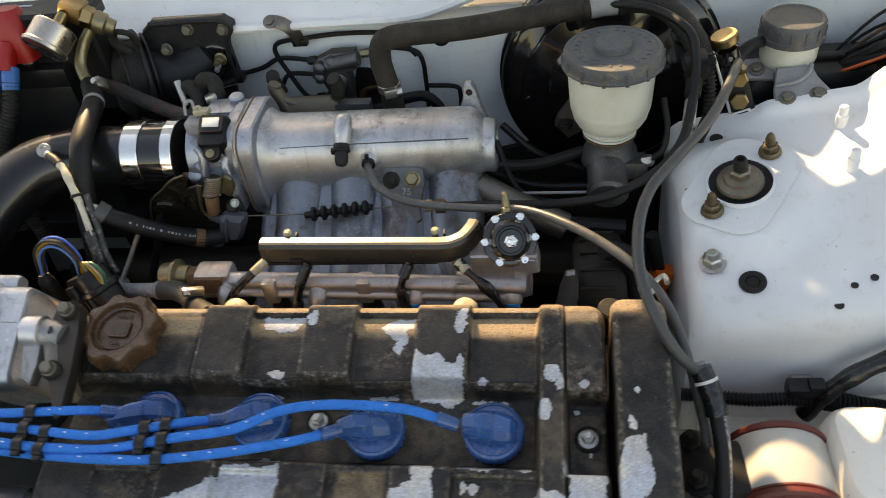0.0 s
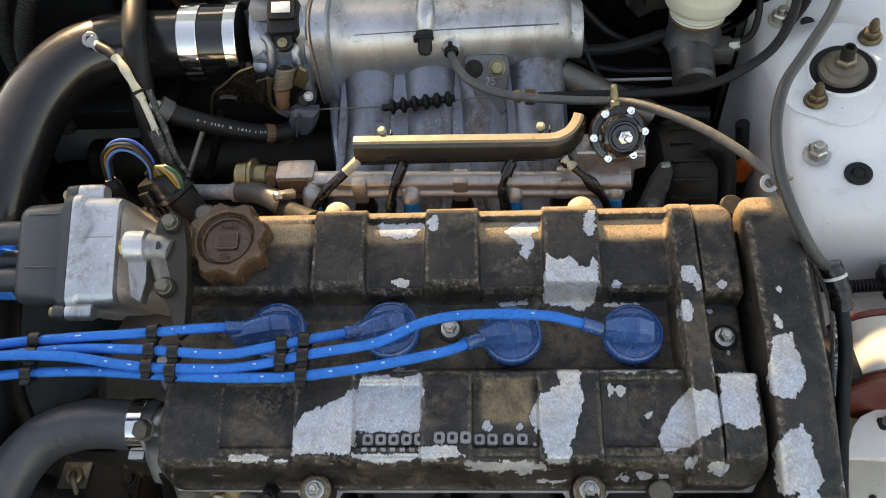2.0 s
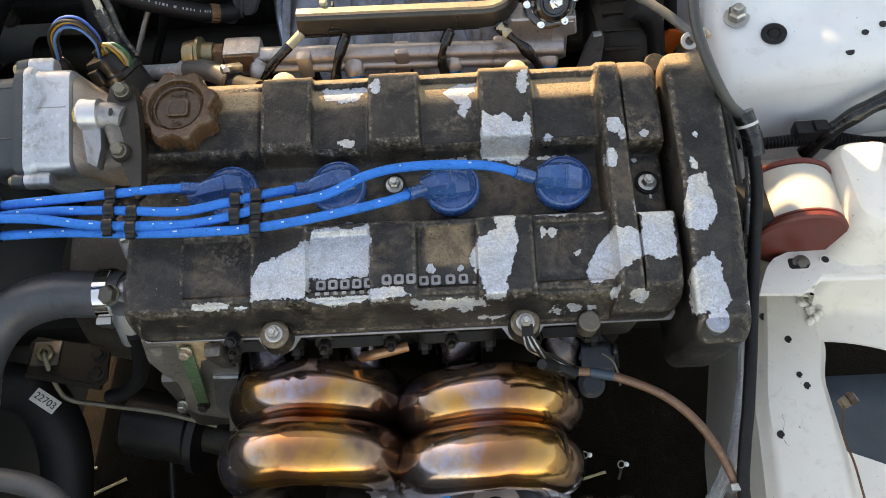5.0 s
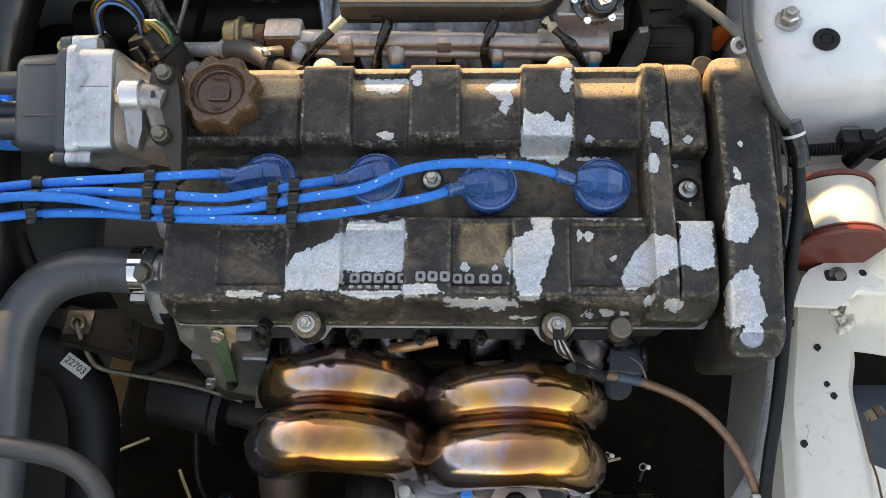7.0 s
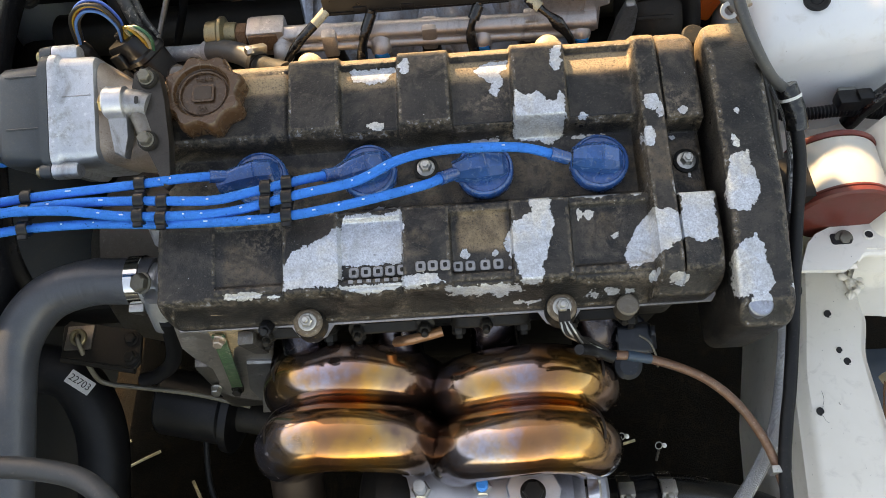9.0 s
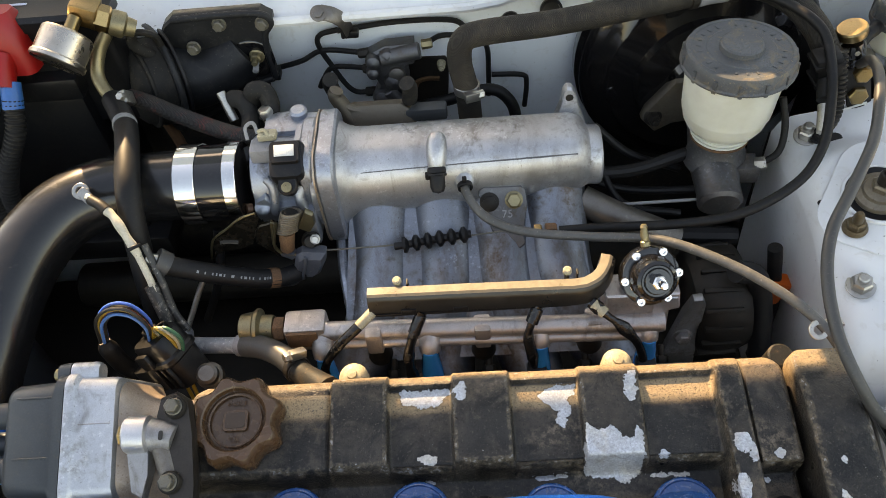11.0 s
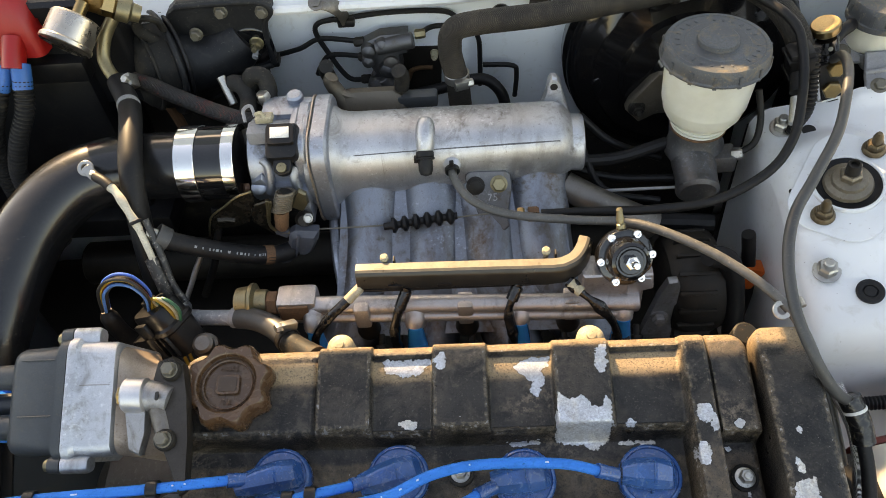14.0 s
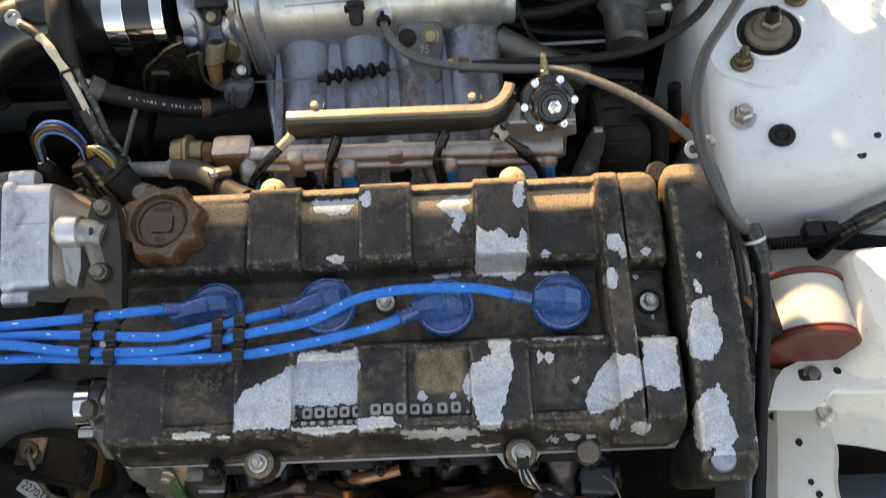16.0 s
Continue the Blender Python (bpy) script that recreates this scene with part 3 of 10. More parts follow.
def band(parent, center, axis, r, width, material=CHROME, screw=None, name="hose_clamp", label="steel band clamp"):
    """A band clamp with its screw housing."""
    a = Vector(axis).normalized()
    c = Vector(center)
    b = part(name, ring(c - a * width / 2, a, r + 0.0012, r - 0.0005, width, 36), material, parent, label)
    if screw:
        s = Vector(screw).normalized()
        s = (s - a * s.dot(a)).normalized()
        t = a.cross(s)
        p = c + s * (r + 0.004)
        g = box((0, 0, 0), (width * 1.05, 0.014, 0.007), basis(p, s, t) , 0.001)
        g.join(hexagon(p + t * 0.006, t, 0.0042, 0.006))
        part("screw", g, STEEL, b)
    return b


TILT_M = Matrix.Translation((0, 0, 0.88)) @ Matrix.Rotation(radians(13), 4, "X")   # the engine leans 13 degrees
TILT_N = (TILT_M.to_3x3() @ Vector((0, 0, 1))).normalized()


def on_head(x, v, w):
    return TILT_M @ Vector((x, v, w))

# ---- the car body round the engine bay ----


def sheet(fn, nu, nv):
    """A grid surface from fn(u, v) for u, v in 0..1."""
    g = Geo()
    vs = [fn(i / nu, j / nv) for j in range(nv + 1) for i in range(nu + 1)]
    fs = [[j * (nu + 1) + i, j * (nu + 1) + i + 1, (j + 1) * (nu + 1) + i + 1, (j + 1) * (nu + 1) + i] for j in range(nv) for i in range(nu)]
    return g.add(vs, fs)


def solid_sheet(fn, nu, nv, off):
    """A grid surface given thickness by the vector off."""
    g, n = sheet(fn, nu, nv), (nu + 1) * (nv + 1)
    top = list(g.v)
    g.add([p + Vector(off) for p in top], [f[::-1] for f in g.f])
    rim = [i for i in range(nu + 1)] + [(j + 1) * (nu + 1) - 1 for j in range(1, nv + 1)]
    rim += [nv * (nu + 1) + i for i in range(nu - 1, -1, -1)] + [j * (nu + 1) for j in range(nv - 1, 0, -1)]
    k = len(rim)
    g.f += [[rim[a], rim[(a + 1) % k], rim[(a + 1) % k] + n, rim[a] + n] for a in range(k)]
    return g


def loft(rows, m):
    """A skin through outlines of equal length at heights along z."""
    g, n = Geo(), len(rows[0][1])
    for z, o in rows:
        g.v += [m @ Vector((x, y, z)) for x, y in o]
    for i in range(len(rows) - 1):
        g.f += [[i * n + k, i * n + (k + 1) % n, (i + 1) * n + (k + 1) % n, (i + 1) * n + k] for k in range(n)]
    g.f += [list(range(n))[::-1], list(range((len(rows) - 1) * n, len(rows) * n))]
    return g


def ease(t):
    t = max(0.0, min(1.0, t))
    return t * t * (3 - 2 * t)


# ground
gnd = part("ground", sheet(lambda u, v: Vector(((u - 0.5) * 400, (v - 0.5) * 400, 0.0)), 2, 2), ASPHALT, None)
tagged(gnd, "oily asphalt yard with the car's shade put into its dark colour", "ground", kind="structure")

# firewall: the wall itself and the rolled ledge on top of it
fw = tagged(new("wall_firewall"), "white painted steel firewall with two round holes", "firewall", kind="structure")
part("panel", solid_sheet(lambda u, v: Vector((-0.75 + 1.5 * u, 0.495 - 0.018 * ease((v - 0.72) / 0.28) - 0.006 * math.exp(-((u - 0.47) / 0.05) ** 2), 0.22 + 0.76 * v)), 60, 34, (0, 0.006, 0)), BODY_SKYLIT, fw)
# dark sheets added over the white panel to blacken its low part
part("dark_sheet", solid_sheet(lambda u, v: Vector((-0.40 + 0.72 * u, 0.474 - 0.010 * math.sin(v * 3.1) - 0.004 * math.sin(u * 22), 0.40 + 0.39 * v + 0.012 * math.sin(u * 9))), 40, 12, (0, 0.008, 0)), DUSTY_RUBBER, fw, "added dark sheet that blackens the low firewall")
part("dark_sheet", solid_sheet(lambda u, v: Vector((-0.46 + 0.245 * u, 0.466 - 0.004 * math.sin(u * 14), 0.42 + 0.475 * v + 0.010 * math.sin(u * 7))), 30, 12, (0, 0.006, 0)), DUSTY_RUBBER, fw, "added dark sheet below the canister")
part("ledge", solid_sheet(lambda u, v: Vector((-0.75 + 1.5 * u, 0.452 + 0.21 * v, 0.982 + 0.012 * ease(v * 5) + 0.02 * v + 0.036 * ease((u - 0.50) / 0.10))), 60, 14, (0, 0.0, -0.004)), BODY, fw)
part("lip", tube([(-0.75 + 0.03 * k, 0.452, 0.981 + 0.036 * ease((0.02 * k - 0.50) / 0.10)) for k in range(51)], 0.005, 8, 1), BODY, fw)
for hx, hz, hr in ((0.043, 0.948, 0.0105), (0.084, 0.958, 0.0115)):
    part("grommet", lathe([(hr, 0), (hr, 0.004), (hr * 0.8, 0.006), (hr * 0.75, 0.002), (0.0, 0.001)], (hx, 0.474, hz), (0, -1, 0.25)), PLASTIC, fw, "black rubber plug in the firewall")

# right strut tower, swept out into the fender
tw = tagged(new("strut_tower"), "white painted strut tower and inner fender panel", "inner fender", kind="structure")


def tower(u, v):
    x = 0.284 + 0.50 * u
    y = 0.115 + 0.238 * v
    z = 0.872 + 0.175 * (y - 0.15) + 0.16 * (x - 0.335)
    z -= 0.018 * (1 - math.sqrt(max(0.0, 1 - (max(0.0, 0.302 - x) / 0.0182) ** 2)))     # rolled inner edge
    z -= 0.040 * (1 - math.sqrt(max(0.0, 1 - (max(0.0, 0.155 - y) / 0.0402) ** 2)))     # rolled front edge
    z += 0.018 * ease((x - 0.455) / 0.03) + 0.007 * ease((y - 0.332) / 0.014) * ease((x - 0.36) / 0.02)
    rr = math.hypot(x - 0.336, y - 0.240)
    z += 0.016 * ease((0.084 - rr) / 0.034)
    return Vector((x, y, z))


part("tower_top", solid_sheet(tower, 90, 70, (0, 0, -0.003)), BODY, tw)


def tower_front(u, v):
    p = tower(u, 0)
    return Vector((p.x, p.y + 0.052 * v * v - 0.004 * math.sin(v * 3.1), p.z - 0.30 * v))


def tower_side(u, v):
    p = tower(0, u)
    return Vector((p.x - 0.003 * math.sin(v * 3.1) + 0.010 * v, p.y + 0.052 * v * v * (1 - u) - 0.004 * math.sin(v * 3.1) * (1 - u), p.z - 0.30 * v))


part("tower_front", solid_sheet(tower_front, 40, 24, (0, 0.003, 0)), BODY, tw)
part("tower_side", solid_sheet(tower_side, 40, 24, (0.003, 0, 0)), BODY, tw)

# frame rail on the right, running forward past the engine mount
rail = tagged(new("frame_rail"), "white painted front frame rail with drilled holes", "frame rail", kind="structure")


def rail_top(u, v):
    y = 0.02 - 0.62 * v
    x0 = 0.3565 + 0.26 * max(y, -0.11) + 0.13 * min(0.0, y + 0.11)
    x1 = 0.4150 - 0.0120 * ease((-0.045 - y) / 0.050) - 0.09 * max(0.0, -0.165 - y)
    return Vector((x0 + (x1 - x0) * u, y, 0.634 + 0.004 * math.sin(u * 3.1) - 0.01 * ease(abs(u - 0.5) * 8 - 3)))


part("rail_top", solid_sheet(rail_top, 24, 60, (0, 0, -0.003)), BODY_WARM_LIT, rail)
part("rail_side", solid_sheet(lambda u, v: rail_top(0, u) + Vector((-0.012 * v, 0, -0.16 * v)), 60, 6, (0.003, 0, 0)), BODY_WARM_LIT, rail)
part("rail_side", solid_sheet(lambda u, v: rail_top(1, u) + Vector((0.006 * v, 0, -0.16 * v)), 60, 6, (-0.003, 0, 0)), BODY_WARM_LIT, rail)
for hx, hy, hr in ((0.3567, -0.0172, 0.0040), (0.3730, -0.0473, 0.0040), (0.3736, -0.0864, 0.0032), (0.3781, -0.0982, 0.0038), (0.3401, -0.1459, 0.0040)):
    hz = rail_top((hx - rail_top(0, (0.02 - hy) / 0.62).x) / (rail_top(1, (0.02 - hy) / 0.62).x - rail_top(0, (0.02 - hy) / 0.62).x), (0.02 - hy) / 0.62).z
    hl = part("hole", lathe([(hr, 0), (hr, 0.0008), (0, 0.0008)], (hx, hy, hz), (0, 0, 1), 20), BLACK_INK, rail, "dark drilled hole")
    crescent = [(hr * math.cos(a / 10 * 2.4 - 0.6), hr * math.sin(a / 10 * 2.4 - 0.6)) for a in range(11)] + [(hr * (0.68 * math.cos(1.8 - a / 10 * 2.4) + 0.06), hr * (0.68 * math.sin(1.8 - a / 10 * 2.4) + 0.08)) for a in range(11)]
    part("cut_edge", plate(crescent, 0.0004, Matrix.Translation((hx, hy, hz + 0.0010)) @ Matrix.Rotation(-0.9, 4, "Z"), 0), BODY_WARM_LIT, hl)
for k, pts_ in enumerate(([(0.3431, -0.1419), (0.3461, -0.1339), (0.3461, -0.1259)], [(0.3411, -0.1504), (0.3431, -0.1559), (0.3481, -0.1589)])):
    part("crack", tube([(x_, y_, 0.6370) for x_, y_ in pts_], 0.00014, 6, 4), BLACK_INK, rail, "fine crack in the paint")
# weld bead where the rail meets the apron
random.seed(4)
for k in range(4):
    part("weld_bead", tube([(0.4005 + 0.0035 * k + random.uniform(-0.004, 0.004), 0.006 - 0.0065 * j - 0.003 * k, 0.640 + random.uniform(-0.002, 0.003)) for j in range(7 - k)], lambda t: 0.0030 + 0.0016 * math.sin(t * 23 + k), 8, 6), BODY_WARM_LIT, rail)


def apron(u, v):
    """Crossing panel from the rail out to the wheel arch, with a dip."""
    x, y = 0.405 + 0.30 * u, 0.02 - 0.064 * v - 0.11 * v * u * min(1.0, 0.4 + 2.0 * u)
    return Vector((x, y, 0.645 + 0.075 * (1 - ease(v * 1.6)) - 0.02 * v + 0.012 * math.sin(u * 5) + 0.01 * u))


part("apron_panel", solid_sheet(apron, 40, 24, (0, 0, -0.003)), BODY_WARM_LIT, rail)
part("arch_liner", solid_sheet(lambda u, v: Vector((0.400 + 0.33 * u, -0.058 - 0.105 * v - 0.02 * u * v, 0.560 - 0.02 * u + 0.008 * math.sin(v * 5 + u * 3))), 16, 12, (0, 0, -0.003)), SLATE_LINER, rail, "slate blue wheel arch liner below the rail")
part("apron_panel", solid_sheet(lambda u, v: Vector((0.405 + 0.30 * u, -0.152 - 0.25 * v - 0.12 * u * (1 - v), 0.605 - 0.02 * u)), 12, 12, (0, 0, -0.003)), BODY_WARM_LIT, rail)

# shelf behind the mount, between tower and rail
part("shelf", solid_sheet(lambda u, v: Vector((0.30 + 0.42 * u, 0.02 + 0.16 * v, 0.715 + 0.04 * ease((u - 0.18) / 0.2) + 0.015 * v)), 30, 16, (0, 0, -0.003)), BODY_WARM_LIT, rail)


part("mount_box", loft([(z_, rounded(w_, h_, r_, 8, 0.4120, cy_)) for z_, w_, h_, r_, cy_ in ((0.722, 0.098, 0.140, 0.022, 0.024), (0.752, 0.078, 0.116, 0.022, 0.022), (0.790, 0.064, 0.100, 0.020, 0.021), (0.808, 0.058, 0.092, 0.018, 0.021), (0.815, 0.050, 0.084, 0.016, 0.021), (0.8175, 0.038, 0.072, 0.012, 0.021))], Matrix.Identity(4)), BODY_WARM_LIT, rail)
for hx, hy, hr in ((0.4727, 0.0601, 0.0062), (0.4811, 0.0813, 0.0040), (0.4762, 0.0402, 0.0036), (0.505, 0.070, 0.0045)):
    part("hole", lathe([(hr, 0), (hr, 0.0012), (hr * 0.86, 0.0014), (0, 0.0011)], (hx, hy, 0.7551 + 0.015 * (hy - 0.02) / 0.16), (0, -0.09, 1), 18), BLACK_INK, rail, "dark drilled hole")
br = [(0.304, -0.058), (0.310, -0.045), (0.317, -0.031), (0.326, -0.022), (0.340, -0.016), (0.355, -0.0135), (0.409, -0.0115), (0.46, -0.005), (0.46, -0.043), (0.38, -0.042), (0.366, -0.040), (0.356, -0.050), (0.343, -0.060)]
part("mount_bracket_plate", plate(br, 0.005, Matrix.Translation((0, 0, 0.755)), 0.001), BODY_WARM_LIT, rail)
part("rolled_edge", tube([(0.355, -0.047, 0.754), (0.365, -0.0415, 0.755), (0.39, -0.0435, 0.755), (0.465, -0.0445, 0.755)], 0.0042, 10, 4), BODY_WARM_LIT, rail)
part("mount_bracket_leg", solid_sheet(lambda u, v: Vector((0.305 + 0.050 * u + 0.045 * v, -0.0565 + 0.105 * v, 0.755 - 0.122 * v)), 12, 10, (0, 0.004, 0)), BODY_WARM_LIT, rail)
part("slot_hole", plate(rounded(0.018, 0.011, 0.003), 0.001, Matrix.Translation((0.3465, -0.0290, 0.7596)), 0.0002), BLACK_INK, rail)
bolt(rail, (0.3490, -0.0290, 0.7595), (0, -0.3, 1), 0.0050, 0.003, DULL_STEEL)
part("hole", lathe([(0.0036, 0), (0.0036, 0.001), (0, 0.0009)], (0.371, -0.0265, 0.7598), (0, 0, 1), 16), BLACK_INK, rail)
part("hole_rim", ring((0.371, -0.0265, 0.7596), (0, 0, 1), 0.0050, 0.0035, 0.0016, 18), BODY_WARM_LIT, rail)
part("bracket_brace", solid_sheet(lambda u, v: Vector((0.40 + 0.062 * u, -0.040 + 0.034 * v, 0.754 - 0.015 * math.sin(v * 3.1) - 0.05 * v)), 8, 8, (0, 0, -0.003)), BODY_WARM_LIT, rail)

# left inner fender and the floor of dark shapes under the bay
# the dull dark grey of this panel holds its shade
lf = tagged(new("wall_left_fender"), "left inner fender, its shade put into a dark grey", "inner fender", kind="structure")
part("panel", solid_sheet(lambda u, v: Vector((-0.66 + 0.05 * v, -0.9 + 1.6 * u, 0.04 + 0.92 * v)), 20, 10, (-0.004, 0, 0)), FENDER_SHADE, lf)
part("tower_face", solid_sheet(lambda u, v: Vector((-0.62 + 0.16 * math.sin(u * 3.14), 0.06 + 0.30 * u, 0.45 + 0.36 * v)), 24, 8, (-0.004, 0, 0)), FENDER_SHADE, lf)
rf = tagged(new("wall_right_fender"), "white painted outer fender beyond the frame rail", "fender", kind="structure")
part("panel", solid_sheet(lambda u, v: Vector((0.735 + 0.015 * v, -0.9 + 1.6 * u, 0.56 + 0.39 * v)), 10, 10, (0.004, 0, 0)), BODY, rf)

# unseen raised bonnet behind the firewall ledge shades the bay; gaps cut for sun
hood = thing("bonnet", "unseen raised white bonnet, its slot cut to shape the sun", "bonnet", (0, 0.56, 1.10))
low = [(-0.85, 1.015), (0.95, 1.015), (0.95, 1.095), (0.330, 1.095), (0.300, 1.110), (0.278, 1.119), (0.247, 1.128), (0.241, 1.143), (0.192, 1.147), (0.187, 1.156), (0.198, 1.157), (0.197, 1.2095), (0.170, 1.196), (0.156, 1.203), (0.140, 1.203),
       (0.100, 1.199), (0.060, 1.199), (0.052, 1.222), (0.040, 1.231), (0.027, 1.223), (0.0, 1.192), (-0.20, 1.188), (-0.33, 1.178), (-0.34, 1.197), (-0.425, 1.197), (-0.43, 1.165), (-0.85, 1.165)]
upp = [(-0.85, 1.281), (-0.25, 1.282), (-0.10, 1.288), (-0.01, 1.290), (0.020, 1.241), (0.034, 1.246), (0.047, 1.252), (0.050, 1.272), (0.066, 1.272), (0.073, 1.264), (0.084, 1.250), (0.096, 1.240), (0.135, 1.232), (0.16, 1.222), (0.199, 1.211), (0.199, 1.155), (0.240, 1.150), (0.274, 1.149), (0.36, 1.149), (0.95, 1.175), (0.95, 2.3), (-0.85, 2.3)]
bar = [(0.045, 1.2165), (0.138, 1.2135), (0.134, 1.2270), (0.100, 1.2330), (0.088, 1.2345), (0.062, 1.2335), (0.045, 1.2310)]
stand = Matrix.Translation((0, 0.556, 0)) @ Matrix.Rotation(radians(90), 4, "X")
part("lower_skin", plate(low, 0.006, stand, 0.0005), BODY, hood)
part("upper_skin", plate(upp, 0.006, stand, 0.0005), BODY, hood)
# bar added to keep the sun off the mount drum's rear
part("shade_bar", plate(bar, 0.006, stand, 0.0005), BODY, hood)
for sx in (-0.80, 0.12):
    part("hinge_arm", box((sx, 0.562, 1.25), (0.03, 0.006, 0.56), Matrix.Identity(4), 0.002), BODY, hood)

# ---- the engine ----
RIBS_REAR = ((-0.117, -0.075), (-0.029, 0.013), (0.062, 0.105))
RIBS_FRONT = ((-0.122, -0.078), (-0.030, 0.007), (0.053, 0.098))
CHIPS_REAR = [(-0.061, 0.078, 0.005, 0.004), (-0.023, 0.0745, 0.004, 0.006), (-0.0215, 0.079, 0.003, 0.004), (0.0975, 0.072, 0.0045, 0.010), (0.100, 0.079, 0.003, 0.006), (0.168, 0.030, 0.0065, 0.007), (0.174, 0.022, 0.003, 0.006), (0.163, 0.001, 0.0045, 0.008), (0.116, 0.0265, 0.0045, 0.0028), (0.191, 0.022, 0.0045, 0.0035), (0.186, 0.008, 0.002, 0.002), (0.121, 0.0155, 0.014, 0.0018), (-0.0475, 0.0305, 0.0065, 0.0035), (0.038, 0.0175, 0.012, 0.0016), (-0.048, 0.0175, 0.003, 0.0018), (0.195, -0.016, 0.001, 0.010)]
CHIPS_FRONT = [(-0.152, -0.1010, 0.0155, 0.0026), (-0.130, -0.1025, 0.006, 0.0010), (0.033, -0.1060, 0.026, 0.0030), (0.011, -0.1050, 0.010, 0.0020), (0.128, -0.1105, 0.006, 0.0016), (0.140, -0.1110, 0.0045, 0.0016), (0.112, -0.1120, 0.008, 0.0014), (0.174, -0.1085, 0.008, 0.0036), (0.156, -0.1045, 0.003, 0.0034), (0.113, -0.0545, 0.0040, 0.0040), (0.131, -0.0720, 0.0022, 0.0024), (0.105, -0.0530, 0.0022, 0.0060), (0.0175, -0.0790, 0.0032, 0.0044), (0.040, -0.0790, 0.0034, 0.0022), (0.118, -0.0400, 0.017, 0.0020), (0.150, -0.0400, 0.005, 0.0016), (-0.048, -0.0350, 0.005, 0.003), (-0.040, -0.0365, 0.007, 0.0024), (0.062, -0.1135, 0.010, 0.0008)]
CHIPS_TIMING = [(0.223, -0.0105, 0.0030, 0.0050), (0.228, 0.014, 0.0020, 0.0020), (0.245, -0.151, 0.003, 0.004), (0.252, -0.120, 0.0015, 0.0015)]
# the large flaked patches, each as its own outline over the head's plane
FLAKE_LEFT = [(-0.1205, -0.0990), (-0.1207, -0.0810), (-0.1139, -0.0703), (-0.0987, -0.0657), (-0.0879, -0.0601), (-0.0772, -0.0517), (-0.0732, -0.0438), (-0.0553, -0.0424), (-0.0516, -0.0461), (-0.0287, -0.0400), (-0.0275, -0.0577), (-0.0311, -0.0783), (-0.0318, -0.0830), (-0.0300, -0.0935), (-0.0055, -0.0935), (0.0011, -0.1002), (-0.0270, -0.1040), (-0.0293, -0.1000), (-0.0573, -0.1052), (-0.0780, -0.1000)]
FLAKE_MIDDLE = [(0.0677, -0.0372), (0.0853, -0.0363), (0.0824, -0.0465), (0.0855, -0.0603), (0.0808, -0.0784), (0.0762, -0.0895), (0.0738, -0.1049), (0.0589, -0.1041), (0.0556, -0.0918), (0.0527, -0.0829), (0.0455, -0.0717), (0.0552, -0.0580), (0.0683, -0.0511)]
FLAKE_RIGHT = [(0.1770, -0.0356), (0.1810, -0.0402), (0.2017, -0.0393), (0.2050, -0.0471), (0.2020, -0.0830), (0.1925, -0.0843), (0.1803, -0.0799), (0.1693, -0.0866), (0.1583, -0.0932), (0.1391, -0.0985), (0.1355, -0.0876), (0.1473, -0.0653), (0.1585, -0.0562), (0.1712, -0.0585), (0.1787, -0.0607), (0.1804, -0.0494), (0.1756, -0.0434)]
FLAKE_REAR = [(0.0641, 0.0483), (0.0730, 0.0432), (0.0807, 0.0457), (0.0873, 0.0382), (0.0962, 0.0367), (0.0986, 0.0441), (0.1030, 0.0406), (0.1014, 0.0185), (0.0919, 0.0123), (0.0623, 0.0172), (0.0611, 0.0260)]
FLAKE_TONGUE = [(0.0372, 0.0668), (0.0335, 0.0720), (0.0428, 0.0790), (0.0600, 0.0790), (0.0589, 0.0718), (0.0542, 0.0693), (0.0564, 0.0616), (0.0495, 0.0489), (0.0449, 0.0515), (0.0463, 0.0591)]
FLAKE_PANEL = [(-0.0669, 0.0796), (-0.0318, 0.0806), (-0.0278, 0.0761), (-0.0352, 0.0726), (-0.0406, 0.0659), (-0.0509, 0.0675), (-0.0665, 0.0712)]
FLAKE_TIMING_UP = [(0.2187, -0.0224), (0.2310, -0.0187), (0.2327, -0.0316), (0.2364, -0.0497), (0.2298, -0.0609), (0.2223, -0.0662), (0.2119, -0.0609), (0.2116, -0.0453)]
FLAKE_TIMING_LOW = [(0.2280, -0.0823), (0.2335, -0.0897), (0.2361, -0.1048), (0.2389, -0.1176), (0.2341, -0.1239), (0.2347, -0.1330), (0.2210, -0.1340), (0.2205, -0.1261), (0.2095, -0.1254), (0.2100, -0.0963), (0.2191, -0.0875)]
WORD_DARK = [(-0.0550, -0.0955, 0.0245, 0.0030), (0.0325, -0.0970, 0.0230, 0.0035), (-0.0110, -0.0880, 0.0660, 0.0052)]


def outline_depth(xs, vs, outline):
    """How deep inside a closed outline each place lies; negative outside."""
    far, inside = np.full(np.shape(xs), 1.0), np.zeros(np.shape(xs), dtype=bool)
    for (ax, av), (bx, bv) in zip(outline, outline[1:] + outline[:1]):
        k = np.clip(((xs - ax) * (bx - ax) + (vs - av) * (bv - av)) / ((bx - ax) ** 2 + (bv - av) ** 2), 0, 1)
        far = np.minimum(far, np.hypot(xs - ax - k * (bx - ax), vs - av - k * (bv - av)))
        inside ^= ((av > vs) != (bv > vs)) & (xs < ax + (vs - av) * (bx - ax) / (bv - av if bv != av else 1e-9))
    return np.where(inside, far, -far)


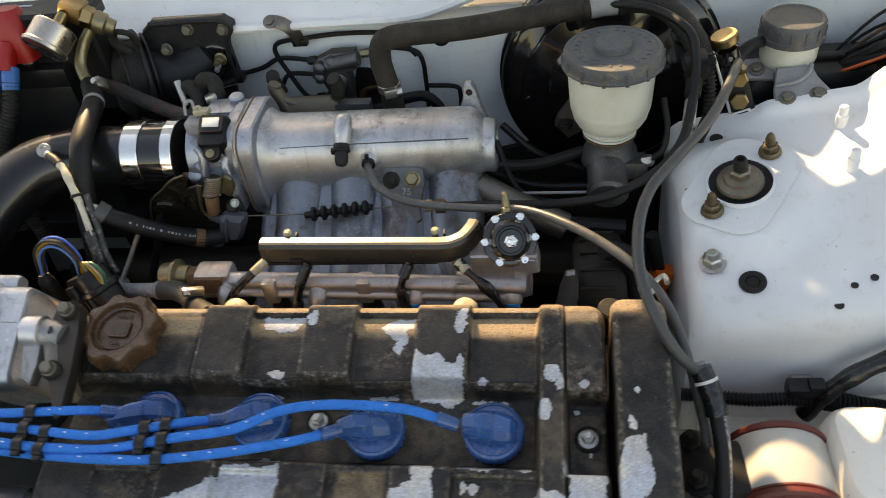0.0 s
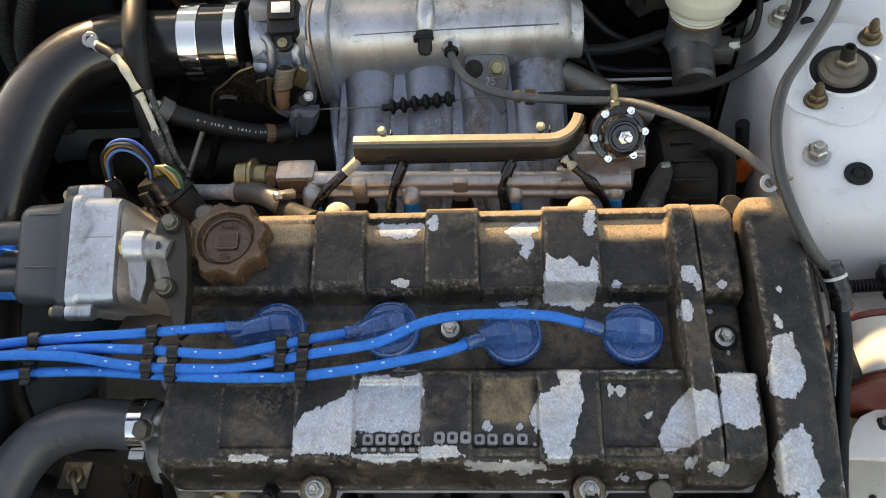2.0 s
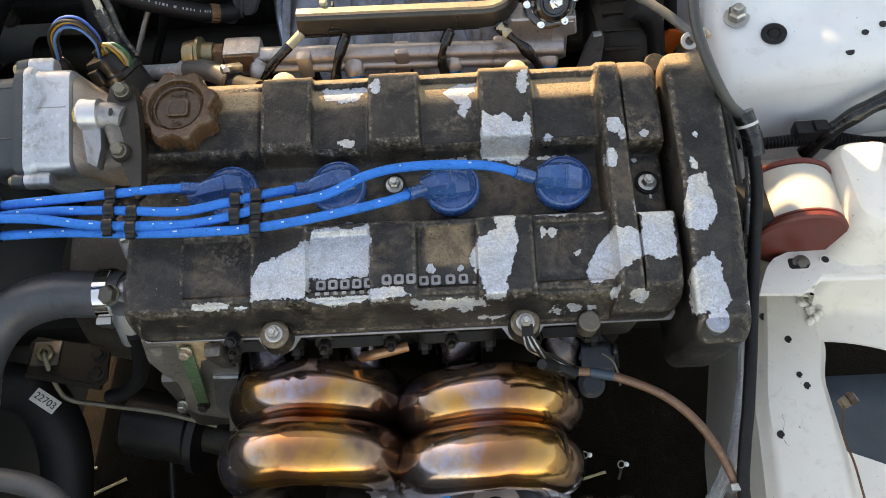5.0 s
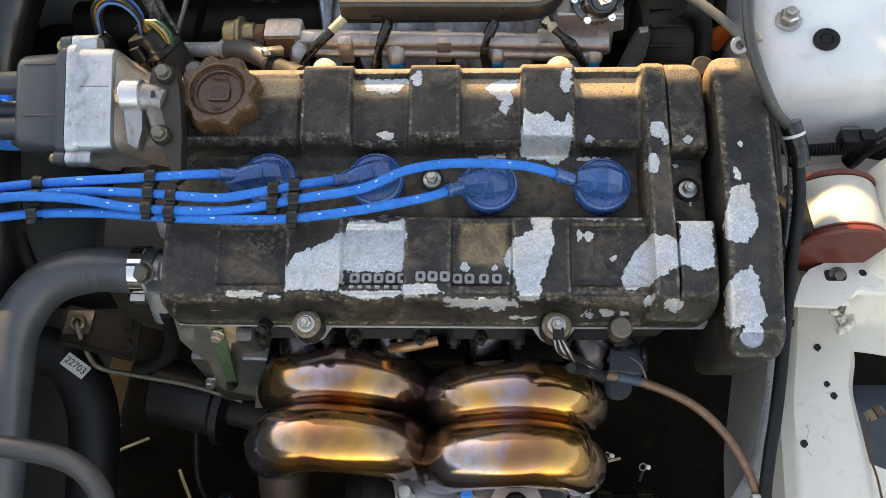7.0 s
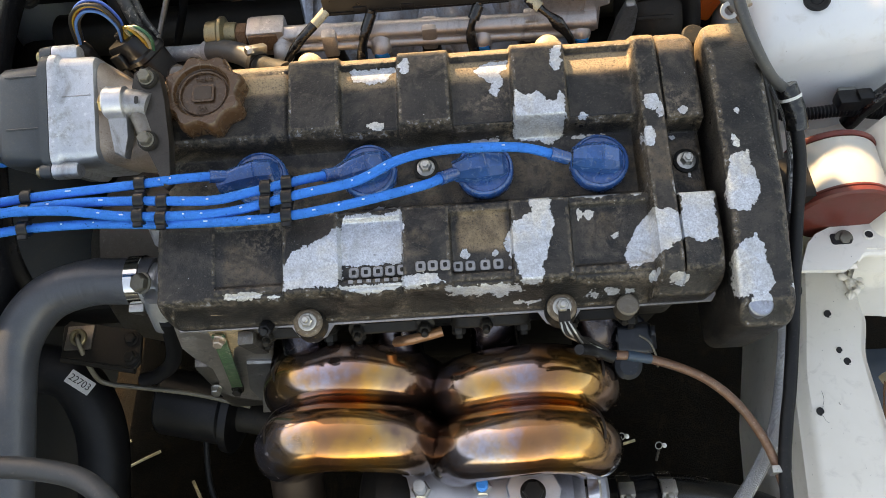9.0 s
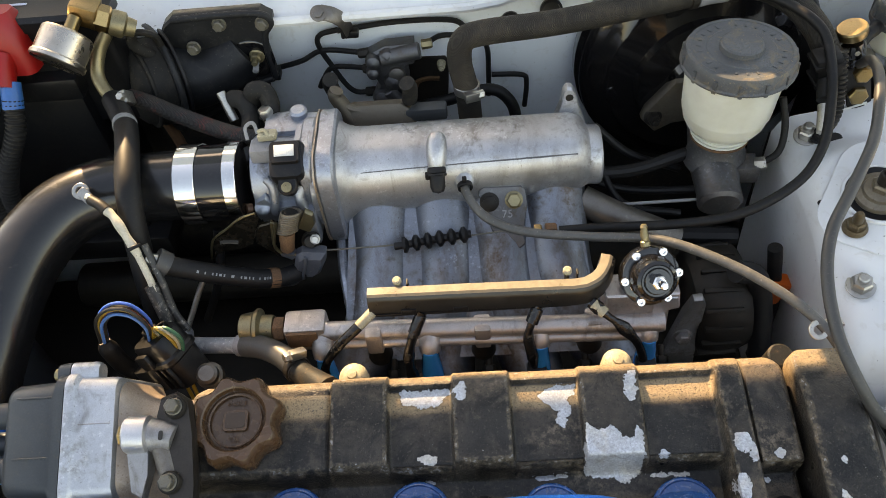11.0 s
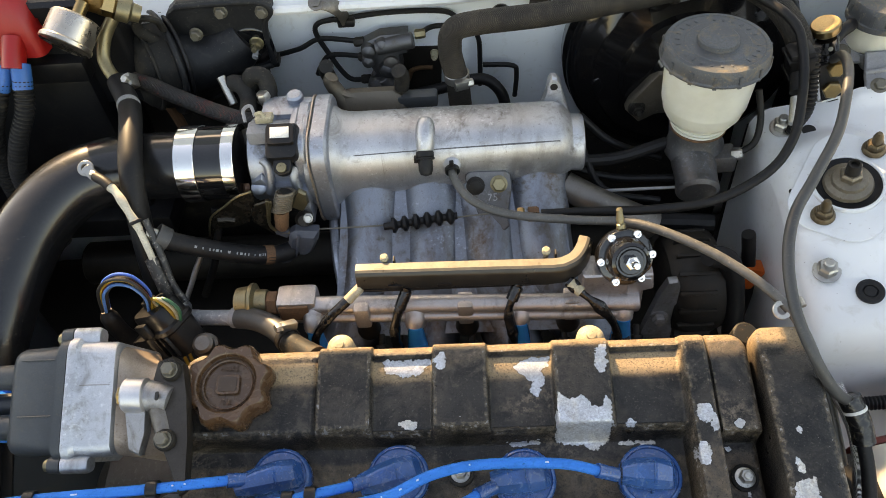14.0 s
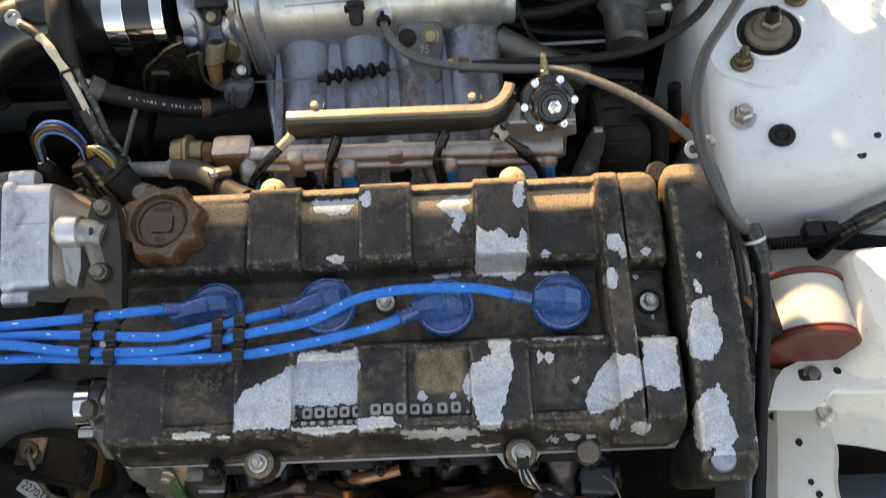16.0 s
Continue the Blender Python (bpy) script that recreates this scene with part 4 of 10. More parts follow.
def chip_field(xs, vs, chips, flakes):
    """How deep inside a flaked patch each place lies, in metres."""
    d = np.full(np.shape(xs), -0.03)
    for cx, cv, rx, rv in chips:
        q = np.sqrt(((xs - cx) / rx) ** 2 + ((vs - cv) / rv) ** 2)
        k1 = np.sqrt(((xs - cx) / rx ** 2) ** 2 + ((vs - cv) / rv ** 2) ** 2) + 1e-6
        d = np.maximum(d, np.where(q < 0.3, 0.7 * min(rx, rv), q * (1 - q) / k1))
    for outline in flakes:
        d = np.maximum(d, outline_depth(xs, vs, outline))
    for cx, cv, rx, rv in WORD_DARK:
        d = np.minimum(d, np.maximum(np.abs(xs - cx) - rx, np.abs(vs - cv) - rv))
    return d


def soft(a, b, x):
    t = np.clip((x - a) / (b - a), 0, 1)
    return t * t * (3 - 2 * t)


def height_solid(name, x0, x1, v0, v1, step, height, corner, round_r, base, material, parent, chips, flakes, dust):
    """A casting given by its height over the head's plane, inside a rounded rectangle, with walls down to base."""
    nx, nv = int(round((x1 - x0) / step)), int(round((v1 - v0) / step))
    X, V = np.meshgrid(np.linspace(x0, x1, nx + 1), np.linspace(v0, v1, nv + 1))
    cx, cv = (x0 + x1) / 2, (v0 + v1) / 2
    hx, hv = (x1 - x0) / 2, (v1 - v0) / 2
    # pull the grid into the rounded corners
    kx, kv = (X - cx) / hx, (V - cv) / hv
    ax, av = np.maximum(np.abs(X - cx) - (hx - corner), 0), np.maximum(np.abs(V - cv) - (hv - corner), 0)
    far = np.maximum(np.hypot(ax, av), 1e-9)
    pull = np.where((ax > 0) & (av > 0), np.maximum(ax, av) / far, 1.0)
    X = np.where((ax > 0) & (av > 0), cx + np.sign(kx) * (hx - corner + ax * pull), X)
    V = np.where((ax > 0) & (av > 0), cv + np.sign(kv) * (hv - corner + av * pull), V)
    ax, av = np.abs(X - cx) - (hx - corner), np.abs(V - cv) - (hv - corner)
    inside = corner - np.hypot(np.maximum(ax, 0), np.maximum(av, 0)) + np.maximum(0, np.minimum(-ax, 0) * 0)
    inside = np.where((ax > 0) | (av > 0), inside, corner + np.minimum(-ax, -av))
    inside = np.maximum(inside, 0)
    W = height(X, V)
    k = np.clip(inside / round_r, 0, 1)
    W = W - round_r * (1 - np.sqrt(np.clip(1 - (1 - k) ** 2, 0, 1)))
    n = (nx + 1) * (nv + 1)
    pts = np.stack([X.ravel(), V.ravel(), W.ravel()], 1)
    rim = [i for i in range(nx + 1)] + [(j + 1) * (nx + 1) - 1 for j in range(1, nv + 1)]
    rim += [nv * (nx + 1) + i for i in range(nx - 1, -1, -1)] + [j * (nx + 1) for j in range(nv - 1, 0, -1)]
    low = pts[rim].copy()
    low[:, 2] = base
    pts = np.concatenate([pts, low])
    m = np.array(TILT_M)
    pts = pts @ m[:3, :3].T + m[:3, 3]
    fs = [(j * (nx + 1) + i, j * (nx + 1) + i + 1, (j + 1) * (nx + 1) + i + 1, (j + 1) * (nx + 1) + i) for j in range(nv) for i in range(nx)]
    r = len(rim)
    fs += [(rim[(a + 1) % r], rim[a], n + a, n + (a + 1) % r) for a in range(r)]
    me = bpy.data.meshes.new(name)
    me.from_pydata(pts.tolist(), [], fs)
    me.materials.append(material)
    me.polygons.foreach_set("use_smooth", [True] * len(me.polygons))
    me.set_sharp_from_angle(angle=radians(50))
    calm = W.copy()
    for _ in range(5):
        calm[1:-1, 1:-1] = (calm[:-2, 1:-1] + calm[2:, 1:-1] + calm[1:-1, :-2] + calm[1:-1, 2:]) / 4
    rubbed = np.clip((W - calm) / 0.00034, 0, 1)          # edges that stand proud
    for key, val in (("chip", chip_field(X, V, chips, flakes)), ("dust", dust(X, V)), ("wear", rubbed)):
        a = me.attributes.new(key, "FLOAT", "POINT")
        full = np.full(len(pts), {"chip": -0.03, "dust": 0.2, "wear": 0.0}[key], dtype=np.float32)
        full[:n] = val.ravel()
        a.data.foreach_set("value", full)
    ob = new(name, me)
    ob.parent = parent
    ob.matrix_parent_inverse = world_of(parent).inverted()
    return ob


def ribs(X, pairs, e=0.0014):
    r = np.zeros(np.shape(X))
    for a, b in pairs:
        r = np.maximum(r, soft(a - e, a + e, X) * (1 - soft(b - e, b + e, X)))
    return r


def cover_height(X, V):
    rear = soft(0.016, 0.028, V)
    front = 1 - soft(-0.042, -0.033, V)
    rr = np.maximum(ribs(X, RIBS_REAR), soft(0.155, 0.161, X) * 1.0)
    # the recessed panels end short of the rear rim
    panel = soft(0.0815, 0.0835, V)
    h_rear = 0.0030 + 0.0092 * np.maximum(rr, panel * 0.42) - 0.004 * soft(0.083, 0.093, V) + 0.0015 * soft(0.02, 0.06, V)
    h_rear += 0.0034 * (1 - rr) * soft(0.0205, 0.0222, V) * (1 - soft(0.0250, 0.0266, V))
    left = 1 - soft(-0.121, -0.115, X)
    h_rear = h_rear * (1 - left) + left * (0.006 + 0.002 * soft(0.02, 0.06, V) - 0.004 * soft(0.083, 0.093, V))
    fr = ribs(X, RIBS_FRONT)
    slope = -0.004 * soft(-0.06, -0.10, V)
    h_front = 0.0018 + 0.0052 * fr * soft(-0.108, -0.100, V) + slope - 0.026 * soft(-0.101, -0.117, V)
    lip = soft(-0.1005, -0.0990, V) * (1 - soft(-0.0950, -0.0935, V)) + soft(-0.0475, -0.0460, V)
    h_front += 0.0024 * (1 - fr) * lip * soft(-0.177, -0.174, X)
    h_front -= 0.0020 * soft(-0.177, -0.174, X) * (1 - fr) * soft(-0.0935, -0.0920, V) * (1 - soft(-0.0490, -0.0475, V))
    h = -0.0125 + rear * (h_rear + 0.0125) + front * (h_front + 0.0125)
    # the cross bar and the two pads beyond it
    bar = soft(0.155, 0.160, X) * (1 - soft(0.176, 0.182, X))
    h_bar = np.where(bar > 0, -0.0125 + bar * (0.0255 - 0.008 * soft(-0.09, -0.115, V) - 0.014 * soft(-0.104, -0.117, V) - 0.004 * soft(0.075, 0.095, V)), -1)
    pad = soft(0.174, 0.179, X)
    pocket = pad * (1 - soft(-0.046, -0.040, V) + soft(0.012, 0.018, V)).clip(0, 1)
    h_pad = -0.010 + pocket * (0.0215 - 0.006 * soft(-0.08, -0.11, V) - 0.016 * soft(-0.10, -0.117, V) - 0.004 * soft(0.07, 0.095, V))
    return np.maximum(h * (1 - pad) + h_pad * pad, h_bar)


def cover_dust(X, V):
    valley = soft(-0.045, -0.030, V) * (1 - soft(0.012, 0.026, V))
    left = 1 - soft(-0.13, -0.10, X)
    recess = (1 - ribs(X, RIBS_REAR)) * soft(0.03, 0.08, V)
    deep = 1 - np.maximum(ribs(X, RIBS_REAR), soft(0.155, 0.161, X))
    # back and rim: sun strip's brightness put into a paler dust level
    sunlit_back = soft(0.058, 0.070, V) * (1 - soft(0.0785, 0.0805, V))
    rim = soft(0.0835, 0.086, V)
    panels = (1 - ribs(X, RIBS_FRONT)) * soft(-0.096, -0.084, V) * (1 - soft(-0.052, -0.043, V)) * soft(-0.135, -0.120, X) * (1 - soft(0.13, 0.16, X))
    third = soft(0.008, 0.016, X) * (1 - soft(0.046, 0.056, X)) * soft(-0.082, -0.074, V) * (1 - soft(-0.047, -0.043, V))
    first = soft(-0.176, -0.166, X) * (1 - soft(-0.132, -0.122, X)) * soft(-0.098, -0.090, V) * (1 - soft(-0.066, -0.050, V))
    fourth = soft(0.104, 0.110, X) * (1 - soft(0.128, 0.148, X)) * soft(-0.090, -0.080, V) * (1 - soft(-0.056, -0.046, V))
    beside = soft(-0.034, -0.030, X) * (1 - soft(-0.012, 0.000, X)) * soft(-0.084, -0.078, V) * (1 - soft(-0.062, -0.050, V))
    panels = 0.25 * panels + 1.6 * third + 0.9 * first + 0.7 * fourth + 1.0 * beside
    return np.clip(0.04 + 0.40 * panels + 0.42 * valley * (1 - 0.9 * soft(0.004, 0.010, V)) + 0.16 * left * soft(-0.05, 0.03, V) + deep * (0.25 * recess + 1.0 * sunlit_back) + (1 - deep) * 0.30 * soft(0.05, 0.08, V) + (0.45 - 0.25 * left) * rim, 0, 1.3)


cover = thing("valve_cover", "cast valve cover with flaking black crackle paint", "valve cover", on_head(0, 0, -0.04))
height_solid("body", -0.222, 0.208, -0.1185, 0.0925, 0.0010, cover_height, 0.013, 0.006, -0.036, CHIPPED, cover, CHIPS_REAR + CHIPS_FRONT, (FLAKE_LEFT, FLAKE_MIDDLE, FLAKE_RIGHT, FLAKE_REAR, FLAKE_TONGUE, FLAKE_PANEL), cover_dust)
lobe = [(-0.214, -0.1190), (-0.124, -0.1200), (-0.118, -0.128), (-0.107, -0.1335), (-0.096, -0.129), (-0.090, -0.1200), (0.071, -0.1200), (0.077, -0.129), (0.088, -0.1335), (0.098, -0.128), (0.104, -0.1200), (0.205, -0.1195), (0.209, -0.114), (0.209, 0.0935), (-0.220, 0.095), (-0.2235, 0.090), (-0.2235, -0.108)]
part("flange", plate(lobe, 0.0020, TILT_M @ Matrix.Translation((0, 0, -0.0375)), 0.0006), ALU_RAIL, cover, "bare metal edge of the cover")
for bx in (-0.107, 0.088):
    part("boss", lathe([(0.0128, -0.020), (0.0120, -0.004), (0.0105, -0.002), (0.006, -0.002)], on_head(bx, -0.1205, -0.0185), TILT_N), CRACKLE, cover)
    part("washer", lathe([(0.0112, 0), (0.0112, 0.0016), (0.0092, 0.0032), (0.006, 0.0032)], on_head(bx, -0.1205, -0.0206), TILT_N, 28), surface("tan_stained_rubber", (0.15, 0.105, 0.065), 0.4, 0.2, (0.42, 0.37, 0.30), 0.8, blotch=160), cover, "tan stained washer")
    bolt(cover, on_head(bx, -0.1205, -0.0172), TILT_N, 0.0050, 0.0052, STEEL, 1.42, 0.0045)
for bx in (-0.105, 0.096):
    part("dome_washer", lathe([(0.0115, -0.012), (0.0112, 0), (0.0095, 0.0042), (0.0065, 0.0062), (0.0040, 0.0066), (0.0036, 0.009), (0, 0.0095)], on_head(bx, 0.1005, -0.0155), TILT_N), CREAM_TAPE, cover, "pale domed rubber washer")
for bx, bv in ((0.1935, -0.0125), (-0.010, -0.0035)):
    part("rubber_washer", lathe([(0.0098, 0), (0.0098, 0.003), (0.0078, 0.0045), (0.0072, 0.003)], on_head(bx, bv, -0.0105), TILT_N), DUSTY_RUBBER, cover)
    bolt(cover, on_head(bx, bv, -0.0085), TILT_N, 0.0052, 0.006, STEEL, 1.5, 0.003)
part("boss", lathe([(0.0085, -0.02), (0.0085, 0.0), (0.007, 0.0012)], on_head(0.1385, -0.121, -0.022), TILT_N), ALU_STAINED, cover)
# a cast word, kept as plain raised blocks with sunken middles
for x0_, count, pitch in ((-0.0680, 5, 0.0093), (-0.0165, 5, 0.0093), (0.0320, 2, 0.0100)):
    for k in range(count):
        bx = x0_ + pitch * k
        bw = float(cover_height(np.array([bx]), np.array([-0.0880]))[0])
        blk = part("raised_block", plate(rounded(0.0078, 0.0082, 0.0022, 4, bx, -0.0880), 0.0024, TILT_M @ Matrix.Translation((0, 0, bw - 0.0004)), 0.0006), ALU_MID, cover)
        part("sunken_middle", plate(rounded(0.0030, 0.0034, 0.0008, 3, bx, -0.0880), 0.0004, TILT_M @ Matrix.Translation((0, 0, bw + 0.0020)), 0.0001), CRACKLE, blk)
part("raised_dot", lathe([(0.0016, 0), (0.0014, 0.0022), (0, 0.0024)], on_head(0.0505, -0.0915, float(cover_height(np.array([0.0505]), np.array([-0.0915]))[0]) - 0.0003), TILT_N, 12), ALU_MID, cover)
for k in range(6):
    bx = -0.0700 + 0.0068 * k
    part("small_block", box((bx, -0.0955, float(cover_height(np.array([bx]), np.array([-0.0955]))[0]) + 0.0002), (0.0036, 0.0026, 0.0010), TILT_M, 0.0004), ALU_MID, cover)

cap = thing("oil_filler_cap", "baked brown plastic oil filler cap on the valve cover", "oil cap", on_head(-0.177, 0.056, 0.005))
cap_m = TILT_M @ Matrix.Translation((-0.1815, 0.0600, 0.0)) @ Matrix.Diagonal((0.94, 0.94, 1.0, 1.0))


def cap_outline(r0, r1, n=96):
    out = []
    for k in range(n):
        a = 2 * math.pi * k / n
        s = max(0.0, (abs(math.cos(4 * a + 0.3)) - 0.30) / 0.70) ** 1.1            # eight blunt lobes parted by broad scallops
        out.append(((r1 - (r1 - r0) * s) * math.cos(a), (r1 - (r1 - r0) * s) * math.sin(a)))
    return out


g = Geo()
levels = [(1.0, 0.006), (1.02, 0.009), (1.02, 0.022), (0.98, 0.026), (0.92, 0.028)]
vs = [(x * s, y * s, z) for s, z in levels for x, y in cap_outline(0.0300, 0.0352)]
circ = [(0.0248, 0.0282), (0.0238, 0.0272), (0.0232, 0.0225), (0.0215, 0.0212), (0.0001, 0.0212)]
vs += [(r * math.cos(2 * math.pi * k / 96), r * math.sin(2 * math.pi * k / 96), z) for r, z in circ for k in range(96)]
rows_ = len(levels) + len(circ)
g.add(vs, [[i * 96 + k, i * 96 + (k + 1) % 96, (i + 1) * 96 + (k + 1) % 96, (i + 1) * 96 + k] for i in range(rows_ - 1) for k in range(96)], cap_m)
part("grip", g, BROWN_CAP, cap)
part("neck", lathe([(0.024, 0), (0.024, 0.008)], on_head(-0.1815, 0.060, 0.0), TILT_N), BROWN_CAP, cap)
part("inner_ring", ring(on_head(-0.1815, 0.060, 0.0226), TILT_N, 0.0194, 0.0180, 0.0014, 48), BROWN_CAP, cap)
lettering("HUILE", 0.0056, cap_m @ Matrix.Translation((0.000, 0.0135, 0.0231)), 0.0004, BROWN_CAP, cap, "raised_word")
lettering("OIL", 0.0056, cap_m @ Matrix.Translation((0, -0.0140, 0.0231)), 0.0004, BROWN_CAP, cap, "raised_word")
emb = part("raised_emblem", plate(rounded(0.019, 0.016, 0.003), 0.0012, cap_m @ Matrix.Translation((0, 0, 0.0226)), 0.0003), BROWN_CAP, cap)
part("emblem_field", plate(rounded(0.015, 0.012, 0.002), 0.0006, cap_m @ Matrix.Translation((0, 0, 0.0236)), 0.0002), surface("dark_baked_plastic", (0.045, 0.024, 0.013), 0.4, 0), emb)

# timing belt cover
def timing_height(X, V):
    return 0.021 - 0.014 * soft(-0.04, -0.14, V) - 0.008 * soft(0.055, 0.094, V) - 0.004 * soft(0.245, 0.262, X) - 0.012 * soft(-0.128, -0.145, V)


tc = thing("timing_belt_cover", "black timing belt cover with flaked paint", "engine cover", on_head(0.235, -0.02, -0.10))
height_solid("body", 0.2125, 0.2540, -0.1465, 0.0945, 0.0012, timing_height, 0.010, 0.0045, -0.10, CHIPPED, tc, CHIPS_TIMING, (FLAKE_TIMING_UP, FLAKE_TIMING_LOW), lambda X, V: 0.02 + 1.0 * soft(0.06, 0.09, V))
part("ear", lathe([(0.0095, -0.03), (0.0095, 0.001), (0.008, 0.0025)], on_head(0.2135, 0.0955, -0.006), TILT_N), CRACKLE, tc)
part("lower_guard", box((0.235, -0.098, -0.085), (0.038, 0.06, 0.07), TILT_M, 0.006), PLASTIC, tc)
part("bolt_boss", lathe([(0.0088, -0.010), (0.0088, 0.0010), (0.0078, 0.0022), (0, 0.0026)], on_head(0.2272, -0.1322, 0.0045), TILT_N, 26), ALU_PITTED, tc, "round bare metal bolt head")
eye = part("ring_lug", ring(on_head(0.243, 0.112, 0.0), (0, -0.6, 0.8), 0.0075, 0.0036, 0.002), STEEL, tc, "plain steel ring lug")
part("wire_stub", tube([on_head(0.249, 0.116, 0.001), on_head(0.256, 0.120, 0.004), on_head(0.258, 0.112, 0.006)], 0.0022, 8), STEEL, eye)

# cylinder head and block below
head = thing("cylinder_head", "grimy cast aluminium cylinder head under the cover", "engine", on_head(0, 0, -0.2))
part("casting", box((-0.01, -0.005, -0.088), (0.405, 0.205, 0.10), TILT_M, 0.006), ALU_DARK, head)
part("block", box((-0.01, -0.01, -0.24), (0.40, 0.19, 0.20), TILT_M, 0.010), DARK_STEEL, head, "dark oily engine block")
part("front_pad", box((-0.140, -0.100, -0.070), (0.12, 0.02, 0.055), TILT_M, 0.004), ALU_MID, head)
part("rib", box((-0.165, -0.124, -0.072), (0.014, 0.012, 0.05), TILT_M, 0.003), ALU_DARK, head)
for k, sx in enumerate((-0.150, -0.075, -0.02, 0.03, 0.10, 0.14)):
    bolt(head, on_head(sx, -0.119, -0.062), (0, -0.8, 0.4), 0.0055, 0.007, DARK_STEEL, 1.5, 0.006, "stud")

# spark plug boots, ignition wires
boot = thing("spark_plug_boot", "dark blue ignition boot on its round flange", "ignition boot", on_head(0.126, -0.010, -0.012), "ignition boots")


def boot_parts(th, x, v, turn, long):
    m = TILT_M @ Matrix.Translation((x, v, -0.0125)) @ Matrix.Rotation(radians(turn), 4, "Z")
    part("flange", lathe([(0.0215, 0), (0.0225, 0.002), (0.0225, 0.0120), (0.0212, 0.0140), (0.0198, 0.0146), (0.0190, 0.0136), (0.0, 0.0140)], m.translation, TILT_N, 44), BLUE_BOOT, th)
    g = Geo()
    # a wedge with a sharp ridge, highest over the plug, narrowing to the wire
    rows = ((0.0175, 0.0070, 0.0135, 0.0175, 0.004), (0.0130, 0.0102, 0.0135, 0.0265, 0.003), (0.0020, 0.0112, 0.0135, 0.0325, 0.004), (-0.012, 0.0100, 0.0135, 0.0330, 0.003), (-0.0225 - long, 0.0072, 0.0150, 0.0290, 0.001))
    for x_, hw, z0, z1, rg in rows:
        g.v += [m @ Vector((x_, y, z)) for y, z in ((-hw, z0), (-hw * 0.98, z0 * 0.5 + z1 * 0.5), (-hw * 0.55, z1 - 0.0022), (rg - 0.0006, z1), (rg + 0.0010, z1 - 0.0002), (hw * 0.96, z0 * 0.4 + z1 * 0.6), (hw, z0))]
    for i in range(len(rows) - 1):
        g.f += [[i * 7 + k, i * 7 + (k + 1) % 7, (i + 1) * 7 + (k + 1) % 7, (i + 1) * 7 + k] for k in range(7)]
    g.f += [list(range(7))[::-1], list(range(len(rows) * 7 - 7, len(rows) * 7))]
    part("elbow", g, BLUE_BOOT, th, angle=16)
    part("mould_seam", tube([m @ Vector((0.0, -0.0125, 0.0142)), m @ Vector((0.0, -0.0060, 0.0312)), m @ Vector((0.0, 0.0045, 0.0330)), m @ Vector((0.0, 0.0125, 0.0142))], 0.0005, 6, 2), BLUE_BOOT, th)


boot_parts(boot, 0.1255, -0.0110, -4, -0.001)
for x_, v_, turn_, lg in ((0.0365, -0.0110, 8, 0.002), (-0.0550, -0.0060, 16, 0.005), (-0.1420, -0.0058, 12, 0.008)):
    b_ = thing("spark_plug_boot", "dark blue ignition boot on its round flange", "ignition boot", on_head(x_, v_, -0.012), "ignition boots")
    boot_parts(b_, x_, v_, turn_, lg)

WIRES = (
    [(-0.160, -0.008, 0.012), (-0.175, -0.010, 0.020), (-0.197, -0.013, 0.026), (-0.228, -0.016, 0.028), (-0.312, -0.021, 0.028), (-0.36, -0.026, 0.026), (-0.41, -0.03, 0.010), (-0.425, -0.02, -0.02)],
    [(-0.074, -0.011, 0.012), (-0.086, -0.016, 0.020), (-0.104, -0.021, 0.026), (-0.143, -0.029, 0.028), (-0.173, -0.033, 0.028), (-0.231, -0.029, 0.028), (-0.288, -0.028, 0.028), (-0.35, -0.034, 0.026), (-0.42, -0.04, 0.004), (-0.43, -0.02, -0.03)],
    [(0.100, -0.012, 0.012), (0.086, -0.010, 0.019), (0.059, -0.006, 0.026), (0.008, -0.006, 0.030), (-0.027, -0.012, 0.031), (-0.061, -0.026, 0.029), (-0.104, -0.033, 0.028), (-0.155, -0.042, 0.026), (-0.194, -0.043, 0.027), (-0.238, -0.041, 0.029), (-0.288, -0.035, 0.034), (-0.35, -0.036, 0.033), (-0.43, -0.045, 0.0), (-0.44, -0.02, -0.04)],
    [(0.014, -0.018, 0.012), (0.002, -0.025, 0.020), (-0.012, -0.032, 0.026), (-0.060, -0.042, 0.027), (-0.111, -0.049, 0.027), (-0.154, -0.050, 0.026), (-0.207, -0.047, 0.022), (-0.273, -0.043, 0.022), (-0.345, -0.046, 0.020), (-0.42, -0.055, -0.01), (-0.44, -0.03, -0.05)])
for w_ in WIRES:
    th = thing("ignition_wire", "bright blue silicone ignition wire with faint print", "ignition wire", on_head(*w_[0]), "ignition wires")
    pts_ = [on_head(*p) for p in w_]
    part("cable", tube(pts_, 0.0037, 14, 8), BLUE_WIRE, th)
    part("collar", tube(pts_[:2], 0.0052, 14, 4), BLUE_BOOT, th)
    line_ = smooth_line(pts_, 14)
    random.seed(len(w_))
    for k in range(30, len(line_) - 40, 5):
        if random.random() < 0.6:
            a_, b_ = line_[k], line_[k + 1]
            part("printed_mark", box((0, 0, 0), (0.0011, 0.0003, (b_ - a_).length * random.uniform(0.3, 0.9)), basis((a_ + b_) / 2 + TILT_N * 0.00375, b_ - a_, TILT_N), 0), PALE_INK, th)


